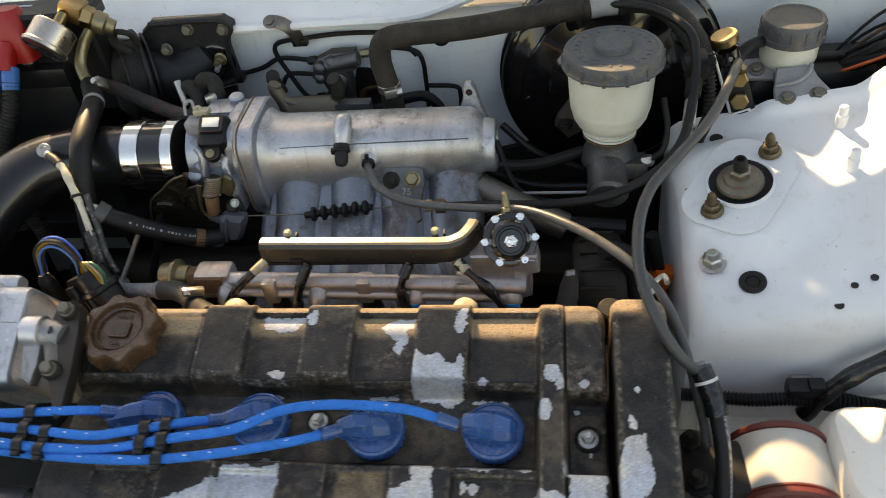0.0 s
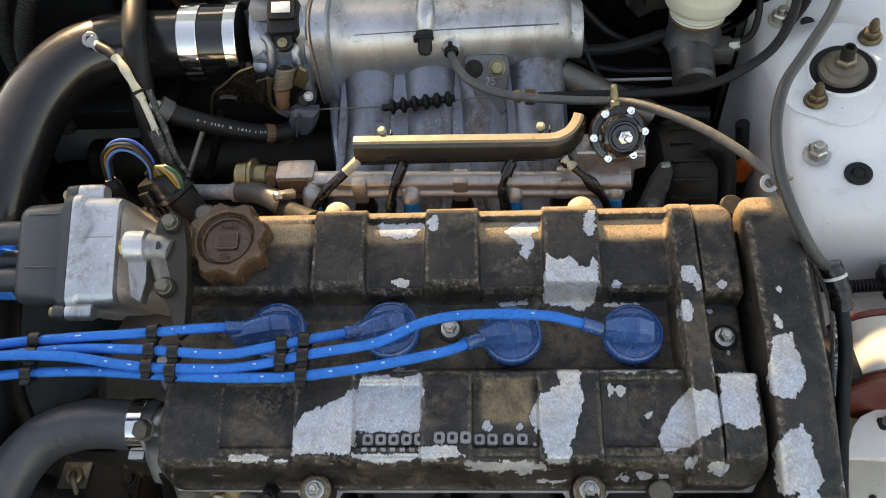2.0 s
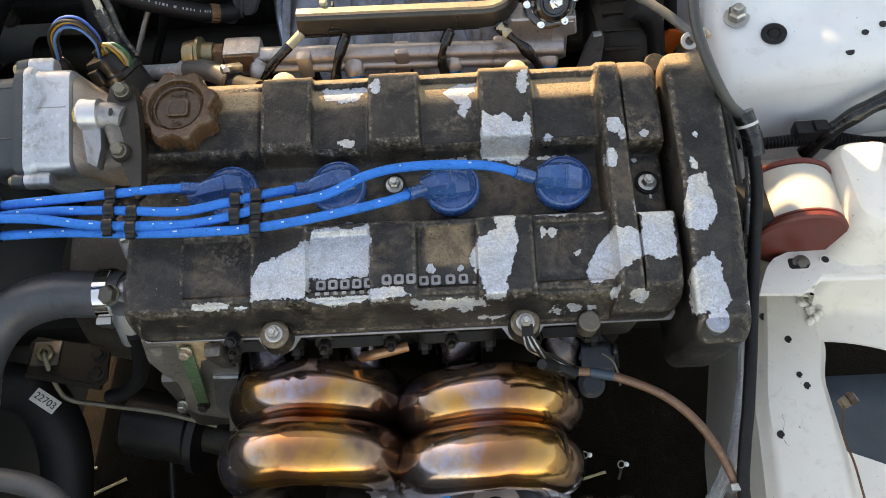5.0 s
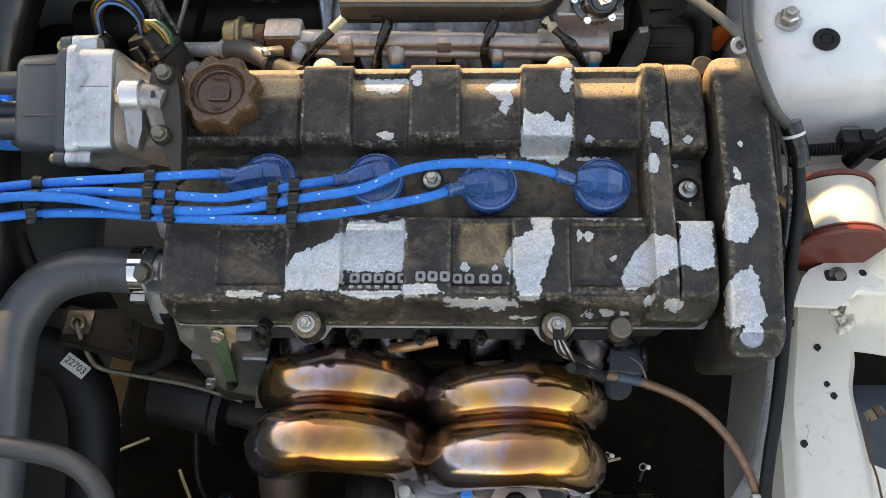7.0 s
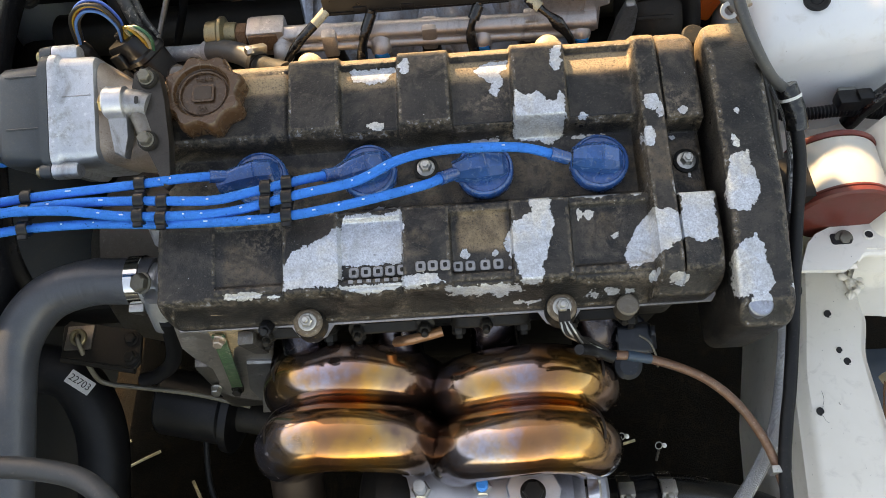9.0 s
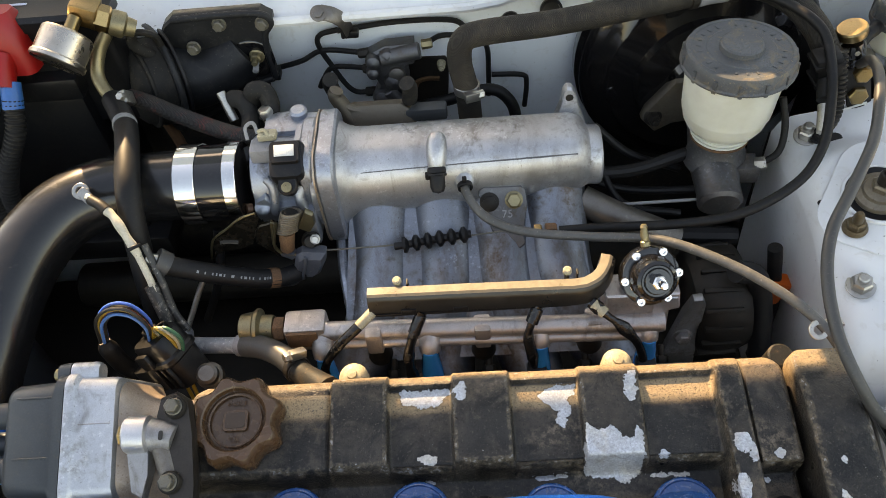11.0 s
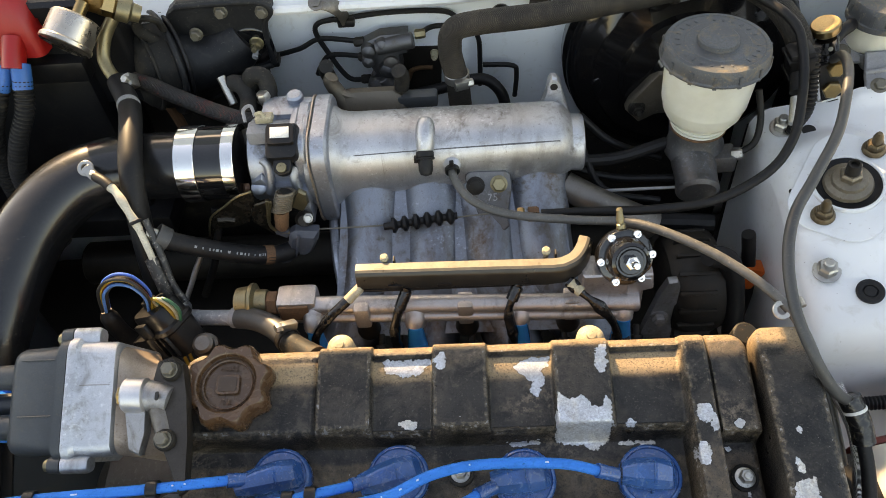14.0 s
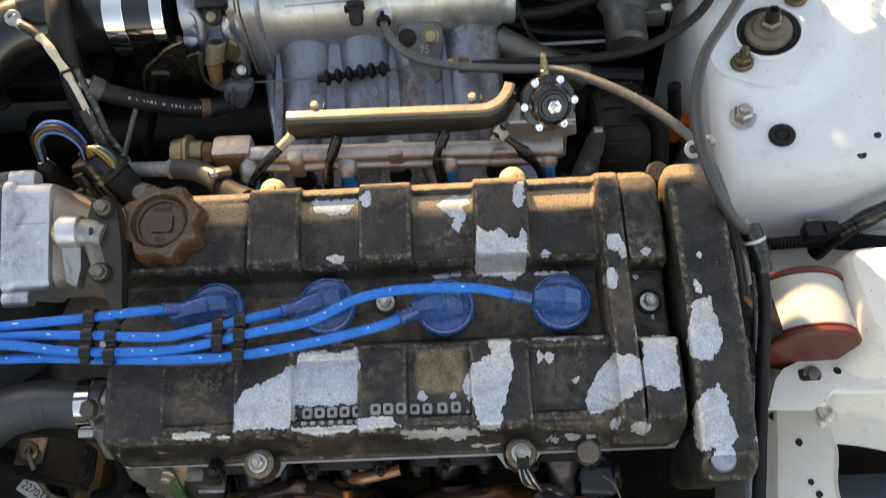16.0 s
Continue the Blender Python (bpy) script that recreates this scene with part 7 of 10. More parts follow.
ctl = thing("boost_control_valve", "black boost controller with brass knob on a bracket", "boost controller", (0.362, 0.352, 0.905))
CM = basis((0.3627, 0.3600, 0.8964), (-0.33, 0.02, 0.944), (0, 1, 0))          # z runs up the controller, y to the firewall
CZ = CM.to_3x3() @ Vector((0, 0, 1))
CF = CM.to_3x3() @ Vector((0, -1, 0.15))
part("foot", box((-0.004, -0.002, 0.008), (0.034, 0.018, 0.014), CM, 0.004), PLASTIC, ctl)
part("block", box((0.000, 0.0, 0.037), (0.022, 0.020, 0.046), CM, 0.003), PLASTIC, ctl)
part("side_strip", box((-0.0130, 0.0, 0.046), (0.003, 0.020, 0.068), CM, 0.0008), ALU_CLEAN, ctl, "bright metal side strip")
part("neck", lathe([(0.0095, 0.058), (0.0095, 0.062), (0.0085, 0.063), (0.0095, 0.064), (0.0095, 0.067), (0.0085, 0.068), (0.0095, 0.069), (0.0105, 0.072), (0.0105, 0.084), (0.006, 0.086)], CM.translation, CZ, 24), GLOSS, ctl)
part("set_screw", lathe([(0.0022, 0), (0.0022, 0.0014), (0.0014, 0.0016), (0, 0.0010)], CM @ Vector((0.0, -0.0100, 0.077)), CF, 12), STEEL, ctl)
part("knob", lathe([(0.0050, 0.086), (0.0050, 0.090), (0.0125, 0.0905), (0.0130, 0.0920), (0.0130, 0.0975), (0.0118, 0.0990), (0, 0.0992)], CM.translation, CZ, 32), BRASS, ctl, "knurled brass knob")
fit_ = part("fitting", hexagon(CM @ Vector((0.003, -0.0095, 0.054)), CF, 0.0082, 0.008), BRASS, ctl)
part("nipple", lathe([(0.0034, 0), (0.0034, 0.004), (0.0048, 0.006), (0.0026, 0.012), (0.0022, 0.012)], CM @ Vector((0.006, -0.0110, 0.064)), CM.to_3x3() @ Vector((0.25, -0.8, 0.5)), 14), BRASS, fit_)
part("fitting", hexagon(CM @ Vector((-0.002, -0.0095, 0.030)), CF, 0.0088, 0.007), BRASS, ctl)
lab_ = part("label", box((-0.005, -0.0108, 0.0125), (0.022, 0.0010, 0.011), CM, 0.0003), WHITE_LABEL, ctl, "white printed label")
for k in range(3):
    part("print_bar", box((-0.005, -0.0116, 0.0155 - 0.0030 * k), (0.017, 0.0005, 0.0010), CM, 0), BLACK_INK, lab_)
part("hose_tail", tube([(0.345, 0.372, 0.950), (0.358, 0.384, 0.962), (0.372, 0.396, 0.962), (0.386, 0.42, 0.950)], 0.006, 12, 5), RUBBER, ctl)

cb = thing("cable_clamp_block", "black rubber cable clamp block", "cable clamp", (0.303, 0.33, 0.97))
part("block", box((0, 0, 0), (0.022, 0.022, 0.030), Matrix.Translation((0.3035, 0.332, 0.972)) @ Matrix.Rotation(radians(-12), 4, "Y"), 0.004), RUBBER, cb)
for k in range(2):
    part("rib", box((0, 0, 0), (0.0245, 0.0245, 0.0035), Matrix.Translation((0.3035 - 0.0022 + 0.0042 * k, 0.332, 0.980 - 0.018 * k)) @ Matrix.Rotation(radians(-12), 4, "Y"), 0.001), RUBBER, cb)
part("collar", tube([(0.300, 0.318, 0.968), (0.297, 0.303, 0.960)], 0.0075, 14, 2), RUBBER, cb)
part("ferrule", tube([(0.296, 0.300, 0.957), (0.292, 0.280, 0.944)], 0.0058, 14, 2), STEEL, cb, "bright metal ferrule")
hose("corrugated_conduit", "ribbed black conduit beside the cable clamp", [(0.313, 0.335, 0.985), (0.315, 0.322, 0.958), (0.316, 0.315, 0.93), (0.31, 0.32, 0.90)], 0.0055, RUBBER, "conduit", ripple=(0.0008, 0.004))

hh = thing("heater_hose", "thick dusty rubber hose crossing above the manifold", "hose", (0.0, 0.385, 0.93))
part("tube", tube([(-0.003, 0.384, 0.900), (-0.005, 0.384, 0.935), (-0.010, 0.387, 0.965), (-0.006, 0.389, 0.986), (0.014, 0.390, 0.993), (0.081, 0.396, 0.994), (0.155, 0.403, 1.000), (0.219, 0.414, 1.003), (0.262, 0.414, 1.003), (0.288, 0.395, 0.997), (0.304, 0.365, 0.985), (0.313, 0.345, 0.965)], 0.0116, 22, 7), KNIT, hh)
band(hh, (-0.005, 0.384, 0.938), (0, 0.02, 1), 0.0114, 0.009, STEEL, (0.3, -1, 0), "spring_clamp", "steel spring clamp")
part("joiner", tube([(0.206, 0.4115, 1.002), (0.219, 0.4140, 1.003), (0.234, 0.4150, 1.0035)], 0.0122, 20, 3), GREY_CONNECTOR, hh, "pale plastic hose joiner")
band(hh, (0.203, 0.411, 1.002), (1, 0.1, 0), 0.0116, 0.006, DARK_STEEL, None, "spring_clamp", "steel spring clamp")
band(hh, (0.240, 0.415, 1.0035), (1, 0.05, 0), 0.0116, 0.006, DARK_STEEL, None, "spring_clamp", "steel spring clamp")

pv = thing("brake_proportioning_valve", "small grimy cast brake valve on the firewall", "brake valve", (-0.085, 0.47, 0.90))
PVM = Matrix.Translation((0, 0.466, -0.006)) @ Matrix.Rotation(radians(90), 4, "X")
part("body", plate([(-0.104, 0.943), (-0.085, 0.952), (-0.055, 0.953), (-0.056, 0.933), (-0.066, 0.931), (-0.064, 0.910), (-0.067, 0.887), (-0.077, 0.879), (-0.095, 0.871), (-0.103, 0.883), (-0.102, 0.895), (-0.095, 0.906), (-0.103, 0.925)], 0.020, PVM, 0.003), ALU_SPECKLED, pv)
part("upper_barrel", rod((-0.090, 0.446, 0.9340), (-0.050, 0.446, 0.9405), 0.0085, 20, 0.001), ALU_SPECKLED, pv)
part("lower_barrel", rod((-0.088, 0.447, 0.895), (-0.078, 0.446, 0.876), 0.0085, 20, 0.001), ALU_SPECKLED, pv)
part("boss", lathe([(0.009, 0), (0.008, 0.006), (0.004, 0.007), (0, 0.007)], (-0.076, 0.447, 0.914), (0, -1, 0.2), 18), ALU_DARK, pv)
for a_, d_ in (((-0.103, 0.456, 0.936), (-1, 0, -0.1)), ((-0.101, 0.456, 0.917), (-1, 0, -0.1)), ((-0.048, 0.452, 0.943), (1, 0, 0.1)), ((-0.102, 0.456, 0.887), (-1, 0, 0))):
    part("union_nut", hexagon(a_, d_, 0.0050, 0.011), GOLD_ZINC if a_[0] > -0.06 else DARK_STEEL, pv)
for lx_, lz_, lr_ in ((-0.098, 0.930, 0.0085), (-0.083, 0.936, 0.0080), (-0.080, 0.905, 0.0105), (-0.094, 0.884, 0.0110), (-0.100, 0.917, 0.0075)):
    part("cast_lump", lathe([(lr_, 0), (lr_, 0.010), (lr_ * 0.8, 0.015), (lr_ * 0.4, 0.017), (0, 0.0175)], (lx_, 0.455, lz_), (0, -1, 0.15), 20), ALU_SPECKLED, pv)
part("mounting_plate", plate([(-0.0630, 0.9135), (-0.0258, 0.9114), (-0.0223, 0.9044), (-0.0265, 0.8572), (-0.0724, 0.8524), (-0.0700, 0.8934)], 0.005, Matrix.Translation((0, 0.479, 0)) @ Matrix.Rotation(radians(90), 4, "X"), 0.0015), DARK_STEEL, pv, "black steel mounting plate")
part("rusty_arm", tube([(-0.064, 0.468, 0.872), (-0.058, 0.467, 0.886), (-0.046, 0.467, 0.890), (-0.034, 0.467, 0.889)], 0.0050, 10, 5, flat=0.5), RUST, pv)
bolt(pv, (-0.0306, 0.473, 0.9040), (0, -1, 0.1), 0.0040, 0.010, CREAM_TAPE, 1.2, 0.003)

LINES = (("brake_line", [(-0.044, 0.452, 0.943), (-0.027, 0.470, 0.940), (0.008, 0.470, 0.935), (0.018, 0.470, 0.922), (0.019, 0.470, 0.894), (0.018, 0.470, 0.860)]),
         ("brake_line", [(-0.132, 0.468, 0.957), (-0.150, 0.468, 0.953), (-0.155, 0.468, 0.942), (-0.147, 0.468, 0.918), (-0.128, 0.462, 0.886), (-0.104, 0.456, 0.887)]),
         ("brake_line", [(-0.132, 0.466, 0.957), (-0.077, 0.468, 0.961), (-0.020, 0.468, 0.959), (-0.003, 0.468, 0.949), (0.012, 0.470, 0.928)]),
         ("brake_line", [(-0.30, 0.46, 0.90), (-0.231, 0.468, 0.913), (-0.207, 0.468, 0.916), (-0.176, 0.468, 0.923), (-0.151, 0.468, 0.934), (-0.108, 0.456, 0.936)]),
         ("brake_line", [(-0.163, 0.468, 0.888), (-0.157, 0.468, 0.899), (-0.143, 0.466, 0.914), (-0.106, 0.456, 0.917)]),
         ("brake_line", [(0.022, 0.466, 0.890), (0.054, 0.466, 0.887), (0.059, 0.466, 0.876), (0.057, 0.466, 0.845)]))
for n_, p_ in LINES:
    hose(n_, "thin black coated steel brake line on the firewall", p_, 0.0028, RUBBER, "brake line", 10, 6, group="brake lines")
hose("vacuum_hose", "black rubber vacuum hose looping behind the plenum", [(-0.06, 0.445, 0.87), (-0.02, 0.440, 0.882), (0.001, 0.436, 0.892), (0.025, 0.432, 0.895), (0.041, 0.428, 0.878), (0.046, 0.425, 0.85)], 0.0062, RUBBER, n=14)
cl = thing("line_bracket", "grey steel strap holding brake lines to the ledge", "bracket", (-0.135, 0.452, 0.96))
part("strap", tube([(-0.142, 0.449, 0.990), (-0.130, 0.446, 0.988), (-0.121, 0.450, 0.977), (-0.119, 0.460, 0.960)], 0.0075, 10, 5, flat=0.25), ALU_DARK, cl)
bolt(cl, (-0.143, 0.447, 0.990), (0, -0.6, 0.8), 0.0055, 0.003, ALU_DARK, 1.5)
part("clip", box((-0.119, 0.461, 0.957), (0.018, 0.010, 0.008), Matrix.Identity(4), 0.002), PLASTIC, cl)

# black canister bracket on the firewall, with its bracket bolts
cn = thing("vacuum_canister", "black painted canister on a bolted bracket plate", "canister", (-0.26, 0.45, 0.90))
FLAT = Matrix.Translation((0, 0.463, 0)) @ Matrix.Rotation(radians(90), 4, "X")
part("bracket", plate([(-0.2960, 0.990), (-0.2853, 0.998), (-0.1995, 0.998), (-0.1890, 0.990), (-0.1900, 0.980), (-0.1990, 0.973), (-0.2020, 0.960), (-0.2000, 0.922), (-0.2276, 0.914), (-0.2432, 0.904), (-0.2760, 0.884), (-0.3190, 0.874), (-0.3400, 0.900), (-0.3250, 0.945)], 0.019, FLAT, 0.003), MATT_BLACK, cn)
part("rolled_edge", tube([(-0.2853, 0.4445, 0.996), (-0.240, 0.4435, 0.998), (-0.2000, 0.4445, 0.996), (-0.1905, 0.4445, 0.986), (-0.1990, 0.4445, 0.973), (-0.2015, 0.4445, 0.950), (-0.2005, 0.4445, 0.923)], 0.0034, 10, 6), MATT_BLACK, cn)
part("rolled_edge", tube([(-0.2030, 0.4445, 0.921), (-0.2276, 0.4445, 0.9145), (-0.2440, 0.4445, 0.9040), (-0.2760, 0.4445, 0.8840), (-0.3190, 0.4445, 0.8740)], 0.0034, 10, 6), MATT_BLACK, cn)
NA = Vector((-0.80, -0.58, 0.14)).normalized()
part("duct", tube([(-0.324, 0.445, 0.928), (-0.300, 0.446, 0.930), (-0.272, 0.448, 0.930), (-0.246, 0.452, 0.938), (-0.226, 0.458, 0.950)], lambda t: 0.046 - 0.020 * t - 0.004 * math.sin(t * 3.1), 36, 6, flat=1.0), MATT_BLACK, cn)
part("rim", ring(Vector((-0.3120, 0.4420, 0.9330)), NA, 0.0560, 0.0480, 0.0060, 56), MATT_BLACK, cn)
part("rim_fold", ring(Vector((-0.3060, 0.4450, 0.9325)), NA, 0.0530, 0.0470, 0.0040, 56), PLASTIC, cn)
part("cup", lathe([(0.0480, 0), (0.0460, 0.006), (0.0430, 0.020), (0.0380, 0.030), (0.0300, 0.036), (0.0150, 0.039), (0.0, 0.040)], Vector((-0.3140, 0.4405, 0.9330)), NA, 44), DUSTY_RUBBER, cn, "dusty rubber diaphragm cup")
part("cup_fold", ring(Vector((-0.3300, 0.4290, 0.9360)), NA, 0.0450, 0.0400, 0.0040, 44), DUSTY_RUBBER, cn)
part("hook", tube([(-0.3060, 0.424, 0.972), (-0.3180, 0.418, 0.990), (-0.3120, 0.416, 1.003), (-0.2980, 0.420, 0.998), (-0.2960, 0.424, 0.985)], 0.0055, 12, 6, flat=0.6), DUSTY_RUBBER, cn)
part("hollow", lathe([(0.022, 0), (0.020, 0.0012), (0.012, 0.0008), (0, 0.0006)], (-0.2180, 0.4438, 0.946), (0, -1, 0), 30), GLOSS, cn)
for x_, z_ in ((-0.2400, 0.9890), (-0.1985, 0.9865), (-0.2700, 0.9690)):
    bolt(cn, (x_, 0.4430 - (0.006 if x_ < -0.25 else 0), z_), (0, -1, 0.12), 0.0056, 0.006, DULL_STEEL, 1.25)
part("square_hole", box((-0.3230, 0.4150, 0.9010), (0.010, 0.006, 0.010), None, 0.001), BLACK_INK, cn)
bolt(cn, (-0.2130, 0.4435, 0.950), (0, -1, 0.1), 0.0060, 0.008, GOLD_ZINC, 1.3, 0.008, "stud")
part("stud_tip", rod((-0.213, 0.440, 0.949), (-0.213, 0.424, 0.945), 0.0030, 10), GREY_CONNECTOR, cn)
for x_, z_ in ((-0.2190, 0.9690), (-0.2480, 0.9600)):
    part("spot", lathe([(0.0022, 0), (0.0018, 0.0010), (0, 0.0012)], (x_, 0.4545, z_), (0, -1, 0), 10), WHITE_LABEL, cn)
part("line_clip", box((-0.212, 0.458, 0.918), (0.028, 0.014, 0.011), Matrix.Identity(4), 0.002), PLASTIC, cn)

# fuel pressure gauge with brass fittings
gg = thing("pressure_gauge", "small round silver-cased pressure gauge with glass face", "gauge", (-0.356, 0.375, 1.01))
GA = Vector((-0.36, -0.76, -0.50)).normalized()
GC = Vector((-0.3525, 0.383, 1.029))
part("case", lathe([(0.0, -0.0005), (0.0200, 0), (0.0222, 0.002), (0.0225, 0.004), (0.0225, 0.024), (0.0240, 0.0255), (0.0240, 0.0290), (0.0228, 0.0300), (0.0212, 0.0290)], GC, GA, 44), surface("brushed_warm_steel", (0.60, 0.53, 0.45), 0.27, 1.0, (0.16, 0.11, 0.07), 0.3, relief=0.05, vary=0.15), gg)
part("dial", lathe([(0.0212, 0), (0.0212, 0.001), (0, 0.001)], GC + GA * 0.0255, GA, 40), FACE_WHITE, gg, "pale dial with dark graduation marks")
gx = GA.orthogonal().normalized()
gy = GA.cross(gx)
for k in range(19):
    a = radians(-40 + k * 14.5)
    d_ = gx * math.cos(a) + gy * math.sin(a)
    part("mark", box((0, 0, 0), (0.0010, 0.004, 0.0004), basis(GC + GA * 0.0267 + d_ * 0.0165, GA, d_), 0), BLACK_INK, gg)
part("needle", tube([GC + GA * 0.0272 - gx * 0.004, GC + GA * 0.0272 + gx * 0.0135], lambda t: 0.0010 - 0.0006 * t, 8, 2), BLACK_INK, gg)
GLASS = Nodes("clear_glass").set(color=(1, 1, 1), rough=0.02, trans=1.0).m
gl_ = part("glass", lathe([(0.0212, 0), (0.0212, 0.0012), (0, 0.0012)], GC + GA * 0.0276, GA, 40), GLASS, gg)
gl_.visible_shadow = False
part("stem", rod(GC - GA * 0.001, GC - GA * 0.016, 0.006, 14), BRASS, gg)
part("elbow_block", box((0, 0, 0), (0.024, 0.024, 0.020), Matrix.Translation((-0.342, 0.406, 1.036)) @ Matrix.Rotation(radians(25), 4, "Y"), 0.003), BRASS, gg, "square brass elbow")
part("hex_fitting", hexagon((-0.336, 0.406, 1.030), (0.8, 0.15, -0.5), 0.0125, 0.014), BRASS, gg)
part("hex_fitting", lathe([(0.011, 0), (0.012, 0.002), (0.012, 0.012), (0.009, 0.014), (0.008, 0.022)], (-0.325, 0.408, 1.022), (0.8, 0.15, -0.5), 24), GOLD_ZINC, gg)
part("pipe", tube([(-0.330, 0.404, 1.014), (-0.341, 0.396, 1.000), (-0.346, 0.384, 0.984), (-0.341, 0.374, 0.974), (-0.331, 0.364, 0.966)], 0.0062, 14, 6), GOLD_ZINC, gg, "bent olive plated pipe")
band(gg, (-0.330, 0.362, 0.965), (0.3, -0.75, -0.6), 0.0090, 0.012, STEEL, (1, 0, 0.3))

vh = thing("fuel_feed_hose", "black rubber hose dropping from the gauge pipe", "hose", (-0.325, 0.35, 0.955))
VH = [(-0.333, 0.366, 0.967), (-0.315, 0.334, 0.964), (-0.302, 0.298, 0.968), (-0.294, 0.258, 0.962), (-0.292, 0.237, 0.944), (-0.291, 0.224, 0.925), (-0.291, 0.210, 0.895), (-0.292, 0.20, 0.86), (-0.292, 0.19, 0.82)]
part("tube", tube(VH, 0.0105, 18, 7), RUBBER, vh)
part("white_band", tube([(-0.3148, 0.3335, 0.9641), (-0.3125, 0.3275, 0.9648)], 0.0109, 18, 2), GREY_TAPE, vh, "worn white paint band")
hose("bonding_strap", "flat rust-orange strap hanging below the canister", [(-0.3275, 0.430, 0.905), (-0.3265, 0.430, 0.8939), (-0.3222, 0.430, 0.8738), (-0.3192, 0.430, 0.849), (-0.318, 0.432, 0.80)], 0.0060, RUST, "strap", n=10)
hose("fabric_hose", "woven-covered hose with red fleck running to the throttle", [(-0.326, 0.384, 0.955), (-0.305, 0.374, 0.954), (-0.280, 0.360, 0.951), (-0.234, 0.336, 0.947), (-0.205, 0.325, 0.945), (-0.17, 0.335, 0.93)], 0.0078, FLECKED, n=18)
for p_ in ([(-0.205, 0.365, 0.955), (-0.200, 0.362, 0.968), (-0.190, 0.362, 0.966), (-0.186, 0.355, 0.955), (-0.19, 0.345, 0.945)], [(-0.228, 0.370, 0.945), (-0.222, 0.365, 0.958), (-0.212, 0.360, 0.958), (-0.206, 0.350, 0.948), (-0.205, 0.33, 0.945)]):
    hose("wiring_boot", "taped wiring bending down behind the throttle body", p_, 0.0085, DUSTY_RUBBER, "wiring", n=14)
hose("steel_tube_stub", "short pale metal tube end", [(-0.232, 0.366, 0.966), (-0.222, 0.350, 0.945)], 0.0042, STEEL, "tube")
for p_ in ([(-0.135, 0.405, 0.925), (-0.136, 0.395, 0.945), (-0.133, 0.388, 0.955)], [(-0.060, 0.375, 0.935), (-0.058, 0.372, 0.950), (-0.060, 0.368, 0.960)]):
    hose("vacuum_plug", "small black vacuum elbow behind the plenum", p_, 0.0075, DUSTY_RUBBER, "vacuum fitting", n=14)
bk = thing("plenum_bracket", "cast bracket standing behind the plenum", "bracket", (-0.08, 0.375, 0.93))
part("casting", loft([(0, rounded(0.075, 0.018, 0.006)), (0.014, rounded(0.070, 0.016, 0.006)), (0.020, rounded(0.050, 0.010, 0.004))], basis((-0.092, 0.372, 0.914), (0, 0.2, 1), (0, 1, 0))), ALU_STAINED, bk)
part("horn", tube([(-0.118, 0.372, 0.918), (-0.124, 0.374, 0.934), (-0.129, 0.374, 0.947), (-0.127, 0.374, 0.953)], lambda t: 0.0085 - 0.002 * t, 14), ALU_STAINED, bk)
part("horn_web", tube([(-0.126, 0.372, 0.938), (-0.112, 0.372, 0.930), (-0.095, 0.372, 0.928)], 0.0045, 10, 4), ALU_STAINED, bk)
part("grey_block", box((-0.045, 0.372, 0.9225), (0.040, 0.014, 0.014), Matrix.Identity(4), 0.003), GREY_PLASTIC, bk)
yb = thing("harness_plug", "olive plastic harness plug beside the plenum ear", "connector", (0.070, 0.40, 0.907))
part("plug", box((0.070, 0.400, 0.907), (0.014, 0.012, 0.010), Matrix.Rotation(radians(24), 4, "Z"), 0.003), surface("olive_plastic", (0.13, 0.13, 0.075), 0.5, 0), yb)

# dark lines and hoses in the gap beside the master cylinder
random.seed(9)
for p_, r_ in (([(0.105, 0.315, 0.88), (0.15, 0.325, 0.872), (0.20, 0.335, 0.880)], 0.0062), ([(0.10, 0.33, 0.86), (0.15, 0.325, 0.845), (0.21, 0.315, 0.85)], 0.0040), ([(0.115, 0.36, 0.90), (0.15, 0.35, 0.87), (0.20, 0.345, 0.85)], 0.0040), ([(0.11, 0.33, 0.90), (0.135, 0.30, 0.855), (0.19, 0.29, 0.845)], 0.0034), ([(0.10, 0.28, 0.845), (0.16, 0.275, 0.835), (0.24, 0.27, 0.83)], 0.0090)):
    hose("brake_line", "dark coated line in the gap under the booster", p_, r_, RUBBER, "brake line", 10, 5, group="brake lines")
hose("white_wire", "thin white wire crossing under the booster", [(0.11, 0.29, 0.862), (0.16, 0.292, 0.86), (0.215, 0.294, 0.858)], 0.0016, GREY_CONNECTOR, "wire")
hose("outlet_line", "thin dark pipe from the master cylinder", [(0.262, 0.310, 0.884), (0.276, 0.312, 0.895), (0.280, 0.322, 0.915), (0.276, 0.335, 0.94)], 0.0032, RUBBER, "brake line")
hose("alloy_pipe", "smooth grey pipe behind the manifold", [(0.095, 0.290, 0.872), (0.13, 0.272, 0.862), (0.18, 0.262, 0.84)], 0.014, ALU_DARK, "pipe", 20)

# battery with red terminal boot and taped cables
bt = thing("battery", "black battery in its tray beside the firewall", "battery", (-0.50, 0.45, 0.76))
part("case", box((-0.500, 0.475, 0.860), (0.250, 0.17, 0.19), Matrix.Identity(4), 0.006), PLASTIC, bt)
part("lid", box((-0.500, 0.475, 0.965), (0.256, 0.176, 0.024), Matrix.Identity(4), 0.004), PLASTIC, bt)
part("tray", box((-0.490, 0.470, 0.755), (0.28, 0.20, 0.03), Matrix.Identity(4), 0.006), PLASTIC, bt)
part("label", box((-0.405, 0.440, 0.9785), (0.045, 0.030, 0.001), Matrix.Identity(4), 0.0002), BLACK_INK, bt)
